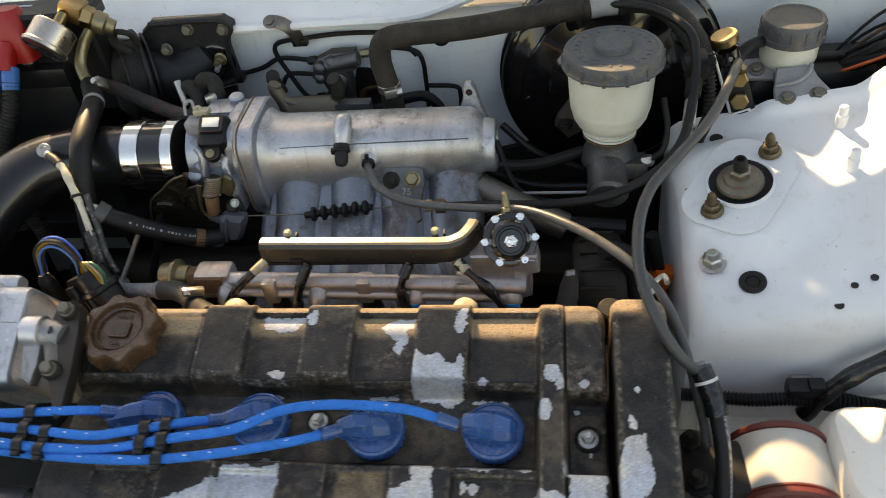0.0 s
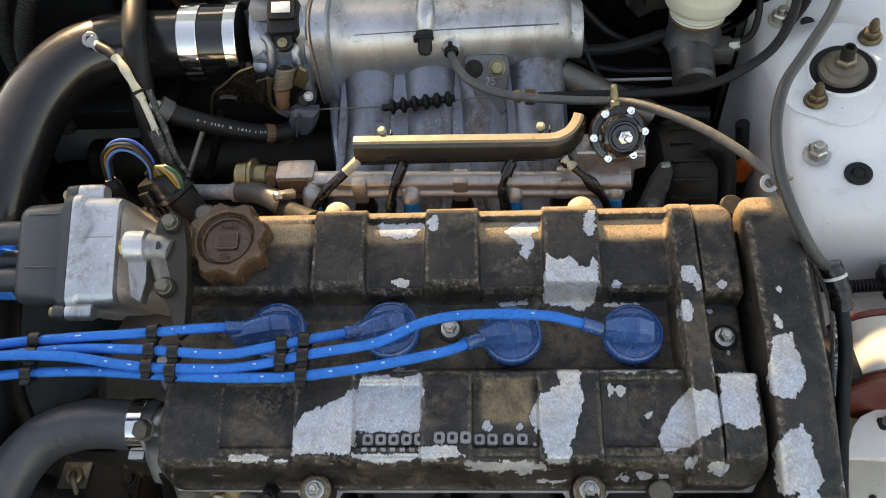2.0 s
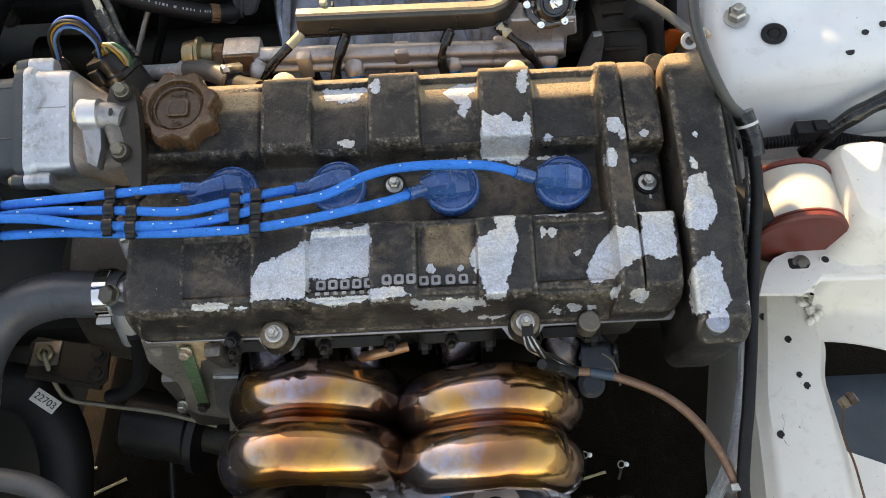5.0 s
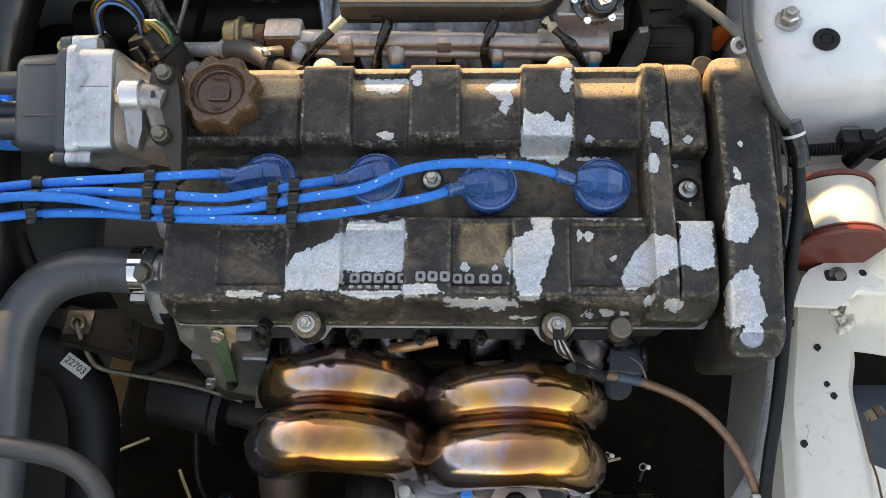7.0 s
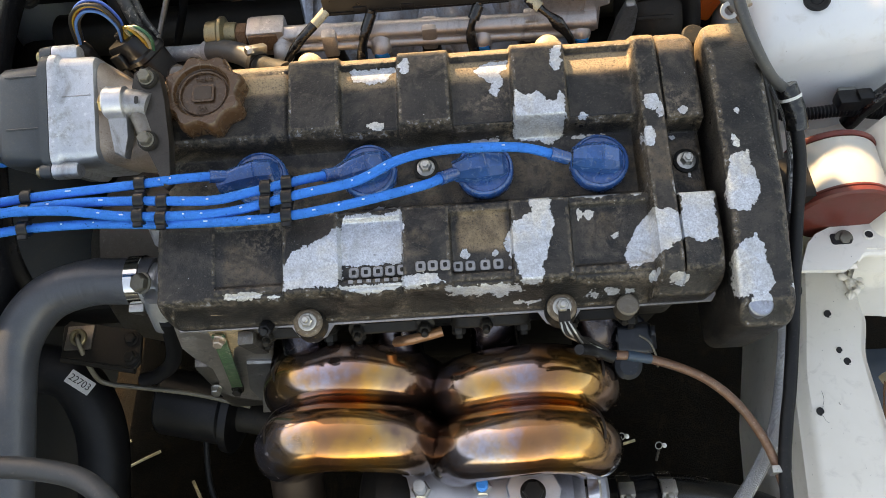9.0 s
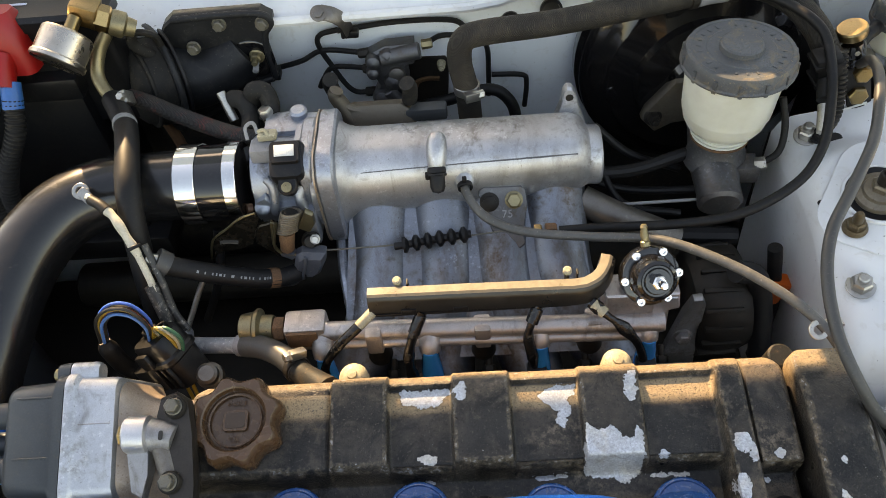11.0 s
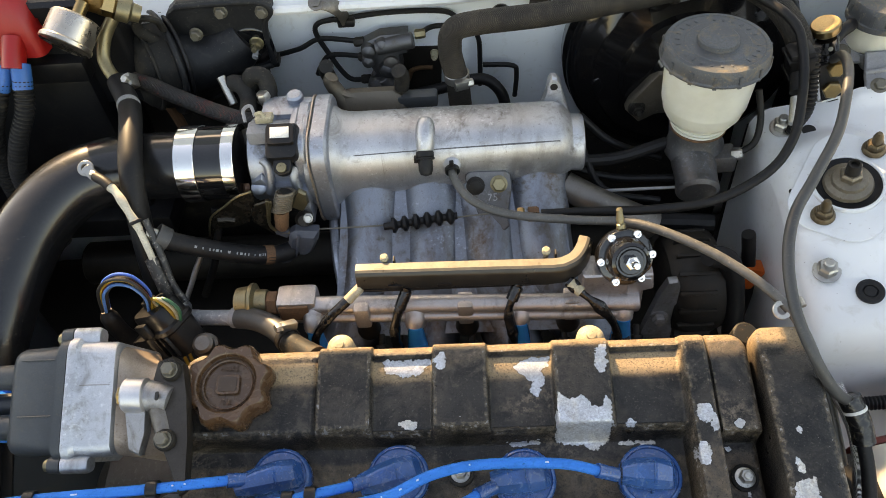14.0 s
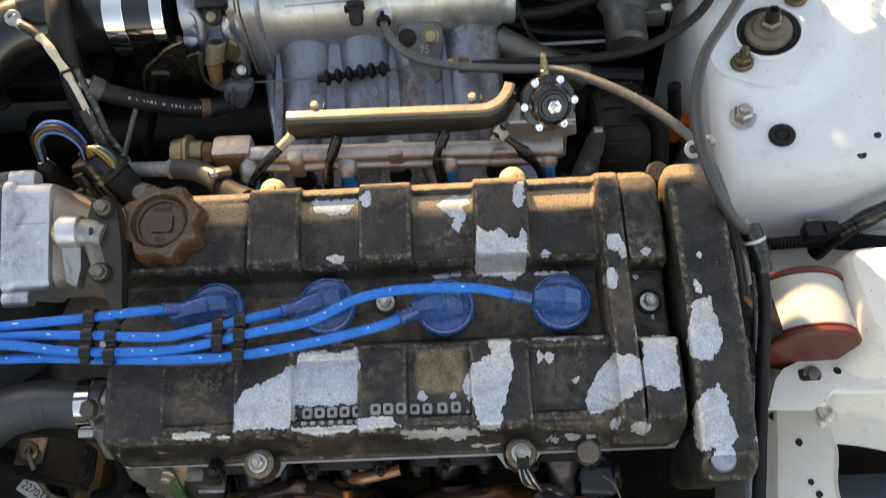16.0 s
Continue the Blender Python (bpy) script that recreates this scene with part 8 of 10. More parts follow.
for k in range(4):
    part("print_bar", box((-0.405, 0.430 + 0.006 * k, 0.9793), (0.036, 0.002, 0.0004), Matrix.Identity(4), 0), WHITE_LABEL, bt)
part("post", rod((-0.425, 0.410, 0.975), (-0.425, 0.410, 0.990), 0.009, 16), STEEL, bt)
rt = thing("battery_terminal_boot", "bright red plastic battery terminal boot", "terminal cover", (-0.425, 0.400, 0.98))
part("hood", loft([(0, rounded(0.046, 0.040, 0.008)), (0.020, rounded(0.048, 0.042, 0.010)), (0.044, rounded(0.044, 0.036, 0.012)), (0.056, rounded(0.030, 0.024, 0.010))], basis((-0.426, 0.404, 0.985), (0, 0.12, 1), (0, 1, 0))), RED_PLASTIC, rt)
part("cable_snout", tube([(-0.428, 0.392, 1.005), (-0.429, 0.380, 0.995), (-0.430, 0.370, 0.985)], 0.014, 16, 4, flat=0.8), RED_PLASTIC, rt)
for dx, pts_ in ((0.010, [(-0.424, 0.374, 0.988), (-0.424, 0.364, 0.976), (-0.428, 0.350, 0.952), (-0.448, 0.335, 0.915), (-0.462, 0.33, 0.87), (-0.46, 0.33, 0.78)]), (-0.010, [(-0.442, 0.374, 0.988), (-0.445, 0.364, 0.976), (-0.456, 0.355, 0.955), (-0.475, 0.35, 0.92), (-0.49, 0.35, 0.87), (-0.50, 0.35, 0.78)])):
    th = thing("battery_cable", "grey ribbed battery cable with blue tape", "cable", pts_[0], "battery cables")
    part("conduit", tube(pts_[1:], 0.0085, 14, 7, ripple=(0.0008, 0.0042)), DUSTY_RUBBER, th)
    part("tape", tube([pts_[0], pts_[1], Vector(pts_[1]).lerp(Vector(pts_[2]), 0.3)], 0.0092, 16, 3), BLUE_TAPE, th, "bright blue tape wrap")

# dark box beside the battery
fbx = thing("fuse_box", "black fuse box with a lid beside the battery", "fuse box", (-0.44, 0.425, 0.90))
part("body", loft([(0, rounded(0.190, 0.040, 0.006)), (0.105, rounded(0.190, 0.040, 0.006))], Matrix.Translation((-0.425, 0.424, 0.915))), PLASTIC, fbx)
part("lid", loft([(0, rounded(0.196, 0.046, 0.008)), (0.010, rounded(0.196, 0.046, 0.008)), (0.014, rounded(0.186, 0.038, 0.006))], Matrix.Translation((-0.425, 0.424, 1.020))), PLASTIC, fbx)
for k in range(2):
    part("lid_bar", box((-0.425, 0.418 + 0.010 * k, 1.0345), (0.030 + 0.012 * k, 0.003, 0.0006), Matrix.Identity(4), 0), PALE_INK, fbx)

# left side: leads, breather pipe, sensor plug
PALE_TAPE = surface("pale_cream_tape", (0.62, 0.56, 0.44), 0.5, 0, (0.12, 0.09, 0.06), 0.4, blotch=110)
ew = thing("earth_lead", "loose ring-ended lead in cream tape and clear sleeve", "cable", (-0.329, 0.248, 0.95))
part("ring_lug", ring((-0.335, 0.255, 0.957), (0.1, -0.6, 0.8), 0.0072, 0.0036, 0.0022, 24), STEEL, ew)
part("lug_plate", plate(rounded(0.009, 0.016, 0.003), 0.0016, basis((-0.328, 0.248, 0.9575), (0.1, -0.6, 0.8), (-0.75, 0.6, 0.4)), 0.0004), STEEL, ew)
part("lug_shank", tube([(-0.326, 0.246, 0.9585), (-0.318, 0.240, 0.959)], 0.0036, 12, 2), STEEL, ew)
part("crimp_boot", tube([(-0.322, 0.242, 0.959), (-0.312, 0.235, 0.959), (-0.306, 0.230, 0.957)], 0.0046, 12, 3), RUBBER, ew)
random.seed(3)
part("taped_lead", tube([(-0.307, 0.231, 0.957), (-0.300, 0.225, 0.953), (-0.290, 0.212, 0.942), (-0.283, 0.203, 0.930)], lambda t: 0.0037 + 0.0004 * math.sin(t * 17), 14, 7), PALE_TAPE, ew)
part("tie", ring((-0.286, 0.2075, 0.9365), (0.35, -0.55, -0.6), 0.0062, 0.0042, 0.003, 20), RUBBER, ew)
for off in ((0, 0, 0), (0.007, 0.004, 0.001)):
    part("lead", tube([Vector(p) + Vector(off) for p in ((-0.285, 0.206, 0.934), (-0.279, 0.195, 0.918), (-0.274, 0.184, 0.900), (-0.270, 0.174, 0.882), (-0.262, 0.166, 0.868))], 0.0031, 12, 6), PALE_TAPE if not off[0] else FLAKY, ew)
part("sleeve", tube([(-0.278, 0.190, 0.906), (-0.272, 0.178, 0.886), (-0.268, 0.170, 0.866)], 0.0060, 14, 5), FLAKY, ew, "flaking black sleeve")

pc = thing("breather_hose", "taped breather pipe and rubber hose into the valve cover", "hose", (-0.20, 0.15, 0.85))
part("metal_pipe", tube([(-0.272, 0.190, 0.835), (-0.266, 0.174, 0.842), (-0.248, 0.168, 0.846), (-0.222, 0.163, 0.851), (-0.206, 0.159, 0.855)], 0.0072, 16, 6), surface("chalky_taped_pipe", (0.36, 0.37, 0.39), 0.5, 0.2, (0.70, 0.70, 0.70), 0.9, blotch=70), pc, "pipe wrapped in flaking grey tape")
part("collar", tube([(-0.213, 0.161, 0.853), (-0.206, 0.159, 0.855)], 0.0096, 18, 2), GREY_CONNECTOR, pc)
part("rubber_hose", tube([(-0.207, 0.159, 0.855), (-0.190, 0.152, 0.861), (-0.172, 0.140, 0.866), (-0.160, 0.128, 0.870), (-0.152, 0.118, 0.873)], 0.0098, 18, 7), GREY_HOSE, pc)
band(pc, (-0.155, 0.122, 0.872), (0.6, -0.75, 0.2), 0.0100, 0.007, DARK_STEEL, (0.3, 0.3, 1), "spring_clamp", "dark spring clamp")
part("cover_spigot", tube([(-0.158, 0.126, 0.8712), (-0.146, 0.112, 0.877), (-0.134, 0.099, 0.886), (-0.122, 0.088, 0.892)], lambda t: 0.0088 + 0.002 * t, 18, 6), CRACKLE, pc, "black painted spigot on the cover")
hose("steel_vent_tube", "thin bent steel vent tube", [(-0.2440, 0.2140, 0.8840), (-0.2530, 0.2065, 0.8690), (-0.2640, 0.1935, 0.8490), (-0.2710, 0.1830, 0.8390), (-0.2760, 0.1830, 0.8440), (-0.2800, 0.1870, 0.8560)], 0.0027, STEEL, "tube")
ihs = thing("coolant_hose", "ribbed black coolant hose below the throttle body", "hose", (-0.22, 0.215, 0.87))
part("tube", tube([(-0.270, 0.207, 0.914), (-0.258, 0.208, 0.905), (-0.231, 0.212, 0.889), (-0.201, 0.217, 0.874), (-0.180, 0.225, 0.864), (-0.165, 0.235, 0.860)], 0.0088, 16, 7), RUBBER, ihs)
line_ = smooth_line([(-0.258, 0.208, 0.905), (-0.231, 0.212, 0.889), (-0.201, 0.217, 0.874), (-0.188, 0.222, 0.867)], 10)
for k in range(4, 28):
    if k % 7 not in (0, 5):
        a_, b_ = line_[k], line_[k + 1]
        up_ = Vector((0, -0.62, 0.78))
        part("print_bar", box((0, 0, 0), (0.0022, 0.0003, (b_ - a_).length * (0.35 + 0.3 * (k % 3 == 1))), basis((a_ + b_) / 2 + (up_ - (b_ - a_).normalized() * up_.dot((b_ - a_).normalized())).normalized() * 0.0091, b_ - a_, up_), 0), GREY_TAPE, ihs)
part("end_collar", tube([(-0.274, 0.207, 0.918), (-0.266, 0.207, 0.910)], 0.0112, 18, 2), GREY_HOSE, ihs)
part("end_stub", rod((-0.272, 0.2068, 0.917), (-0.281, 0.2068, 0.921), 0.006, 14), STEEL, ihs)
part("rust_band", tube([(-0.191, 0.2205, 0.869), (-0.184, 0.2235, 0.8655)], 0.0093, 16, 2), RUST, ihs)
hose("vacuum_line", "thin dark vacuum line below the intake pipe", [(-0.235, 0.255, 0.90), (-0.238, 0.245, 0.875), (-0.25, 0.235, 0.84), (-0.27, 0.23, 0.80)], 0.0040, RUBBER)

sp = thing("wiring_plug", "round black multi-pin plug with coloured wires", "connector", (-0.268, 0.148, 0.86))
PA = Vector((0.42, -0.30, -0.86)).normalized()
SPM = basis((-0.2740, 0.1530, 0.8860), PA, (0.3, 0.9, 0.0))
part("shell", loft([(0.0, rounded(0.034, 0.030, 0.008)), (0.003, rounded(0.037, 0.033, 0.009)), (0.016, rounded(0.037, 0.033, 0.009)), (0.018, rounded(0.041, 0.037, 0.010)), (0.022, rounded(0.041, 0.037, 0.010)), (0.024, rounded(0.037, 0.033, 0.009)), (0.048, rounded(0.035, 0.031, 0.009))], SPM), PLASTIC, sp)
part("lower_shell", loft([(0.0, rounded(0.026, 0.020, 0.005)), (0.022, rounded(0.028, 0.022, 0.005))], SPM @ Matrix.Translation((0.018, -0.012, 0.020))), PLASTIC, sp)
for k in range(4):
    part("rib", box((-0.012 + 0.008 * k, -0.0175, 0.034), (0.0022, 0.003, 0.022), SPM, 0.0006), PLASTIC, sp)
part("latch", box((0.004, -0.0195, 0.012), (0.014, 0.005, 0.014), SPM, 0.0015), PLASTIC, sp)
for sx, sy in ((-0.007, 0.004), (0.008, 0.004)):
    part("wire_seal", ring(SPM @ Vector((sx, sy, 0.0)), -PA, 0.0068, 0.0046, 0.005, 22), RUBBER, sp)
for k, m_ in enumerate((WIRE_COLOURS[5], WIRE_COLOURS[2], WIRE_COLOURS[3], WIRE_COLOURS[5], WIRE_COLOURS[0], WIRE_COLOURS[1], WIRE_COLOURS[2], WIRE_COLOURS[5])):
    t_, y_ = k / 7 * 0.009, 0.0035 * math.sin(k * 2.4)
    part("wire", tube([(-0.2755 + 0.0035 * math.sin(k * 1.7), 0.1500 + y_, 0.8850), (-0.2745 + 0.4 * t_, 0.1510 + y_, 0.9040), (-0.2815 + 0.3 * t_, 0.1520 + y_, 0.9165 + t_), (-0.2945 - 0.1 * t_, 0.1530 + y_, 0.9185 + t_), (-0.3060 - 0.5 * t_, 0.1520 + y_, 0.9080 + 0.7 * t_), (-0.3120 - 0.5 * t_, 0.1500 + y_, 0.8880)], 0.0014, 8, 6), m_, sp)
for k in range(3):
    part("wire", tube([(-0.2680 + 0.003 * k, 0.1490, 0.8850), (-0.2720 + 0.003 * k, 0.1500, 0.8970), (-0.2650 + 0.004 * k, 0.1480, 0.9010), (-0.2560 + 0.004 * k, 0.1440, 0.8900), (-0.2520, 0.140, 0.872)], 0.0016, 8, 6), CREAM_TAPE if k == 1 else WIRE_COLOURS[1 + 3 * (k == 2)], sp)
part("sleeve", tube([(-0.3150, 0.1497, 0.8860), (-0.3145, 0.1480, 0.8760), (-0.3100, 0.1465, 0.8540), (-0.3000, 0.1450, 0.8420), (-0.2900, 0.140, 0.836)], lambda t: 0.0046 + 0.0032 * min(1.0, t * 5), 16, 6), RUBBER, sp)
part("sleeve_ring", ring((-0.2960, 0.1430, 0.8400), (0.85, -0.3, -0.3), 0.0115, 0.0080, 0.005, 24), RUBBER, sp)

ts = thing("coolant_sensor", "round grimy sensor plug beside the filler cap", "sensor", (-0.237, 0.135, 0.84))
part("body", lathe([(0.010, 0), (0.0115, 0.004), (0.0115, 0.012), (0.009, 0.014), (0.009, 0.022), (0.0065, 0.024)], (-0.237, 0.140, 0.838), (0.1, -0.4, 0.9), 20), ALU_DARK, ts)
for p_ in ([(-0.262, 0.140, 0.865), (-0.255, 0.128, 0.85), (-0.25, 0.12, 0.83)], [(-0.256, 0.140, 0.866), (-0.249, 0.128, 0.85), (-0.246, 0.12, 0.83)]):
    hose("thin_wire", "thin tan wire below the plug", p_, 0.0016, WIRE_COLOURS[1], "wire")

# alternator beyond the fuel rail
al = thing("alternator", "grimy cast alternator behind the engine", "alternator", (0.21, 0.22, 0.74))
part("body", lathe([(0.030, 0), (0.044, 0.003), (0.050, 0.010), (0.052, 0.018), (0.052, 0.040), (0.048, 0.050), (0.030, 0.054)], (0.186, 0.226, 0.792), (1, 0.05, 0.05), 48), DARK_STEEL, al)
for k in range(18):
    a = 2 * math.pi * k / 18
    part("cooling_fin", box((0, 0, 0), (0.034, 0.0040, 0.0055), Matrix.Translation((0.210, 0.227 + 0.0515 * math.cos(a), 0.793 + 0.0515 * math.sin(a))) @ Matrix.Rotation(a, 4, "X") @ Matrix.Rotation(radians(90), 4, "X"), 0.001), DARK_STEEL, al)
part("bracket", plate([(0.1600, 0.730), (0.1650, 0.775), (0.1740, 0.826), (0.1800, 0.845), (0.1880, 0.846), (0.1915, 0.838), (0.1920, 0.790), (0.1960, 0.730)], 0.008, Matrix.Translation((0, 0.194, 0)) @ Matrix.Rotation(radians(90), 4, "X"), 0.0015), ALU_MID, al, "triangular cast mounting plate")
bolt(al, (0.1775, 0.1855, 0.7930), (0, -1, 0.1), 0.0068, 0.006, ALU_MID, 1.35)
part("rest_bar", box((0.195, 0.172, 0.752), (0.060, 0.014, 0.008), None, 0.002), ALU_MID, al)
hose("alternator_belt", "ribbed black drive belt", [(0.14, 0.135, 0.812), (0.17, 0.138, 0.814), (0.205, 0.14, 0.814)], 0.0050, RUBBER, "belt", ripple=(0.0006, 0.003))
oc = thing("orange_connector", "orange plastic plug on a black loom by the tower", "connector", (0.27, 0.23, 0.78))
part("plug", box((0, 0, 0), (0.020, 0.016, 0.030), Matrix.Translation((0.272, 0.232, 0.795)) @ Matrix.Rotation(radians(18), 4, "Y"), 0.003), ORANGE, oc)
part("loom", tube([(0.262, 0.236, 0.85), (0.268, 0.234, 0.82), (0.276, 0.23, 0.77), (0.27, 0.22, 0.70)], 0.0065, 12, 6), RUBBER, oc)
hose("tower_pipe", "dark hose along the strut tower side", [(0.215, 0.20, 0.865), (0.236, 0.205, 0.85), (0.246, 0.20, 0.82), (0.25, 0.18, 0.77), (0.255, 0.16, 0.70)], 0.0100, RUBBER, n=16)

# dark subframe shapes added below so the gaps under the bay stay near black
sf = tagged(new("subframe"), "added dark filler shapes for subframe and steering under the bay", "subframe", kind="structure")
part("crossmember", box((0.0, 0.36, 0.56), (1.2, 0.20, 0.10), Matrix.Identity(4), 0.02), DARK_STEEL, sf)
part("lower_shield", box((0.0, 0.26, 0.47), (1.3, 0.36, 0.05), Matrix.Identity(4), 0.01), DARK_STEEL, sf)
part("rack_tube", rod((-0.5, 0.40, 0.66), (0.45, 0.40, 0.66), 0.028, 20), DARK_STEEL, sf)
part("right_arm", box((0.245, 0.16, 0.58), (0.10, 0.30, 0.06), Matrix.Identity(4), 0.02), DARK_STEEL, sf)
# out of view, added to keep the sun off the ground below
part("unseen_floor_pan", box((0.0, 1.7, 0.30), (1.5, 2.2, 0.06), Matrix.Identity(4), 0.02), DARK_STEEL, sf)
# unseen panel added to hold front skylight out of the bay
fb = tagged(new("wall_front_panel"), "plain dark unseen panel added to block light from the front", "front panel", kind="structure")
part("panel", box((0.0, -0.55, 0.30), (1.36, 0.04, 0.50), Matrix.Identity(4), 0.01), DARK_STEEL, fb)

# ---- exhaust side ----
em = thing("exhaust_manifold", "heat-tinted tubular steel exhaust manifold", "exhaust manifold", (0, -0.17, 0.70))
R_T = 0.0276


def arch(x_out, x_in, y, z):
    """One tube: up from the port, over, and down into the collector."""
    s = 1 if x_out < x_in else -1
    w = abs(x_in - x_out)
    return [(x_out + s * 0.012, y + 0.024, z - 0.110), (x_out + s * 0.001, y + 0.008, z - 0.066), (x_out + s * 0.003, y + 0.001, z - 0.034), (x_out + s * 0.018, y, z - 0.011), (x_out + s * 0.042, y, z - 0.001), (x_out + s * w * 0.52, y - 0.001, z + 0.001),
            (x_in - s * 0.032, y - 0.001, z - 0.005), (x_in - s * 0.009, y, z - 0.020), (x_in + s * 0.002, y + 0.003, z - 0.046), (x_in + s * 0.004, y + 0.018, z - 0.092)]


for xo, xi, y_, z_ in ((-0.146, -0.0360, -0.127, 0.757), (0.118, 0.0000, -0.138, 0.755), (-0.149, -0.0360, -0.181, 0.760), (0.112, 0.0000, -0.1905, 0.757)):
    pr = part("primary_tube", tube(arch(xo, xi, y_, z_), R_T, 40, 8), HEAT, em)
    at_ = pr.data.attributes.new("along", "FLOAT", "POINT")
    at_.data.foreach_set("value", [(i // 40) * 40 / len(pr.data.vertices) for i in range(len(pr.data.vertices))])
    part("weld_seam", tube([Vector((xo + (0.012 if xo < 0 else -0.012), y_ + 0.004, z_ - 0.016)), Vector((xo + (0.0145 if xo < 0 else -0.0145), y_ + 0.004, z_ - 0.0135))], R_T * 1.012, 36, 2, caps=False), HEAT_DARK, pr)
for px_, y0, y1 in ((-0.128, -0.100, -0.130), (-0.050, -0.095, -0.135), (0.034, -0.095, -0.135), (0.122, -0.098, -0.132)):
    part("port_tube", tube([(px_, -0.075, 0.775), (px_ + 0.002, y0 + 0.001, 0.752), (px_ + 0.004, y1 + 0.018, 0.716), (px_ + 0.004, y1 + 0.012, 0.66)], 0.0215, 26, 7), BLUED_STEEL, em)
    part("port_flange", plate(rounded(0.066, 0.052, 0.014), 0.010, basis((px_, -0.086, 0.776), (0, -0.85, -0.5), (0, -0.5, 0.85)), 0.0015), DARK_STEEL, em)
    for s_ in (-1, 1):
        bolt(em, (px_ + s_ * 0.027, -0.097, 0.780), (0, -0.85, -0.3), 0.0058, 0.008, DARK_STEEL, 1.3, 0.004, "stud")
part("collector", loft([(0, rounded(0.10, 0.095, 0.030)), (0.05, rounded(0.085, 0.080, 0.030)), (0.10, rounded(0.060, 0.060, 0.025))], basis((-0.017, -0.158, 0.690), (0, 0, -1), (0, 1, 0))), HEAT_DARK, em)
part("weld_web", tube([(-0.018, -0.125, 0.706), (-0.019, -0.156, 0.712), (-0.017, -0.186, 0.706)], 0.008, 12, 5), HEAT_DARK, em)
cs = thing("copper_pipe_stub", "crushed copper pipe end beside the exhaust ports", "pipe", (-0.02, -0.105, 0.79))
part("pipe", tube([(-0.045, -0.108, 0.775), (-0.034, -0.112, 0.786), (-0.020, -0.111, 0.790), (-0.006, -0.108, 0.791)], 0.0058, 14, 5, flat=0.7), surface("bright_copper", (0.62, 0.32, 0.17), 0.35, 0.8), cs)

tbx = thing("turbocharger", "turbocharger with dark turbine and bright compressor housing", "turbocharger", (0.02, -0.24, 0.60))
part("turbine", lathe([(0.030, 0), (0.060, 0.004), (0.070, 0.020), (0.070, 0.045), (0.055, 0.058), (0.035, 0.062)], (-0.035, -0.225, 0.632), (-1, 0.05, 0.1), 44), DARK_STEEL, tbx)
part("centre", rod((-0.04, -0.225, 0.632), (0.065, -0.225, 0.625), 0.034, 28, 0.004), ALU_DARK, tbx)
part("compressor", lathe([(0.045, 0), (0.052, 0.004), (0.052, 0.036), (0.056, 0.040), (0.058, 0.046), (0.058, 0.054), (0.054, 0.058), (0.052, 0.064), (0.040, 0.068)], (0.060, -0.222, 0.632), (1, -0.02, 0), 48), ALU, tbx, "speckled cast aluminium compressor housing")
part("v_band", ring((0.105, -0.223, 0.632), (1, -0.02, 0), 0.061, 0.052, 0.014, 48), CHROME, tbx, "bright clamp band")
part("flange_plate", box((0.0, -0.222, 0.695), (0.125, 0.045, 0.010), Matrix.Identity(4), 0.002), ALU_CLEAN, tbx)
part("flange_plate", plate([(-0.02, -0.018), (0.016, -0.02), (0.022, 0.0), (0.012, 0.022), (-0.014, 0.022), (-0.024, 0.004)], 0.008, Matrix.Translation((0.062, -0.220, 0.700)), 0.001), ALU_CLEAN, tbx)
bolt(tbx, (0.060, -0.222, 0.707), (0, 0, 1), 0.009, 0.008, DARK_STEEL, 1.2)
for sx in (-0.034, 0.018):
    part("stud", tube([(sx, -0.215, 0.69), (sx, -0.215, 0.722)], 0.0045, 10, 3, ripple=(0.0005, 0.002)), BLUE_ANODISED if sx > 0 else STEEL, tbx)
    part("nut", hexagon((sx, -0.215, 0.700), (0, 0, 1), 0.008, 0.008), STEEL, tbx)
for cx_, cy_ in ((0.1405, -0.1770), (0.1710, -0.1865)):
    pin_ = part("split_pin", ring((cx_, cy_, 0.700), (0.2, -0.5, 0.85), 0.0034, 0.0027, 0.0008, 20), STEEL, tbx)
    part("pin_head", lathe([(0.0, -0.0022), (0.0018, -0.0012), (0.0022, 0), (0.0018, 0.0012), (0, 0.0022)], (cx_ + 0.0045, cy_ - 0.0005, 0.701), (0, 0, 1), 14), WHITE_LABEL, pin_)
    part("pin_stem", rod((cx_, cy_ - 0.003, 0.698), (cx_ - 0.002, cy_ - 0.010, 0.690), 0.0012, 10), DARK_STEEL, pin_)
dn = thing("downpipe", "dark exhaust downpipe below the manifold", "exhaust pipe", (-0.14, -0.20, 0.6))
part("pipe", tube([(-0.150, -0.170, 0.69), (-0.152, -0.195, 0.655), (-0.156, -0.225, 0.60), (-0.16, -0.25, 0.50)], 0.024, 26, 6), HEAT_DARK, dn)
ch = thing("lower_charge_pipe", "black charge pipe with steel band clamps under the turbo", "pipe", (0.18, -0.20, 0.57))
part("pipe", tube([(0.12, -0.215, 0.565), (0.19, -0.212, 0.56), (0.27, -0.225, 0.545), (0.36, -0.26, 0.52)], 0.034, 30, 6), SATIN, ch)
for bx_c in (0.155, 0.195):
    band(ch, (bx_c, -0.2125, 0.562), (1, 0, 0), 0.0350, 0.014, CHROME, (0.1, 0.3, 1))

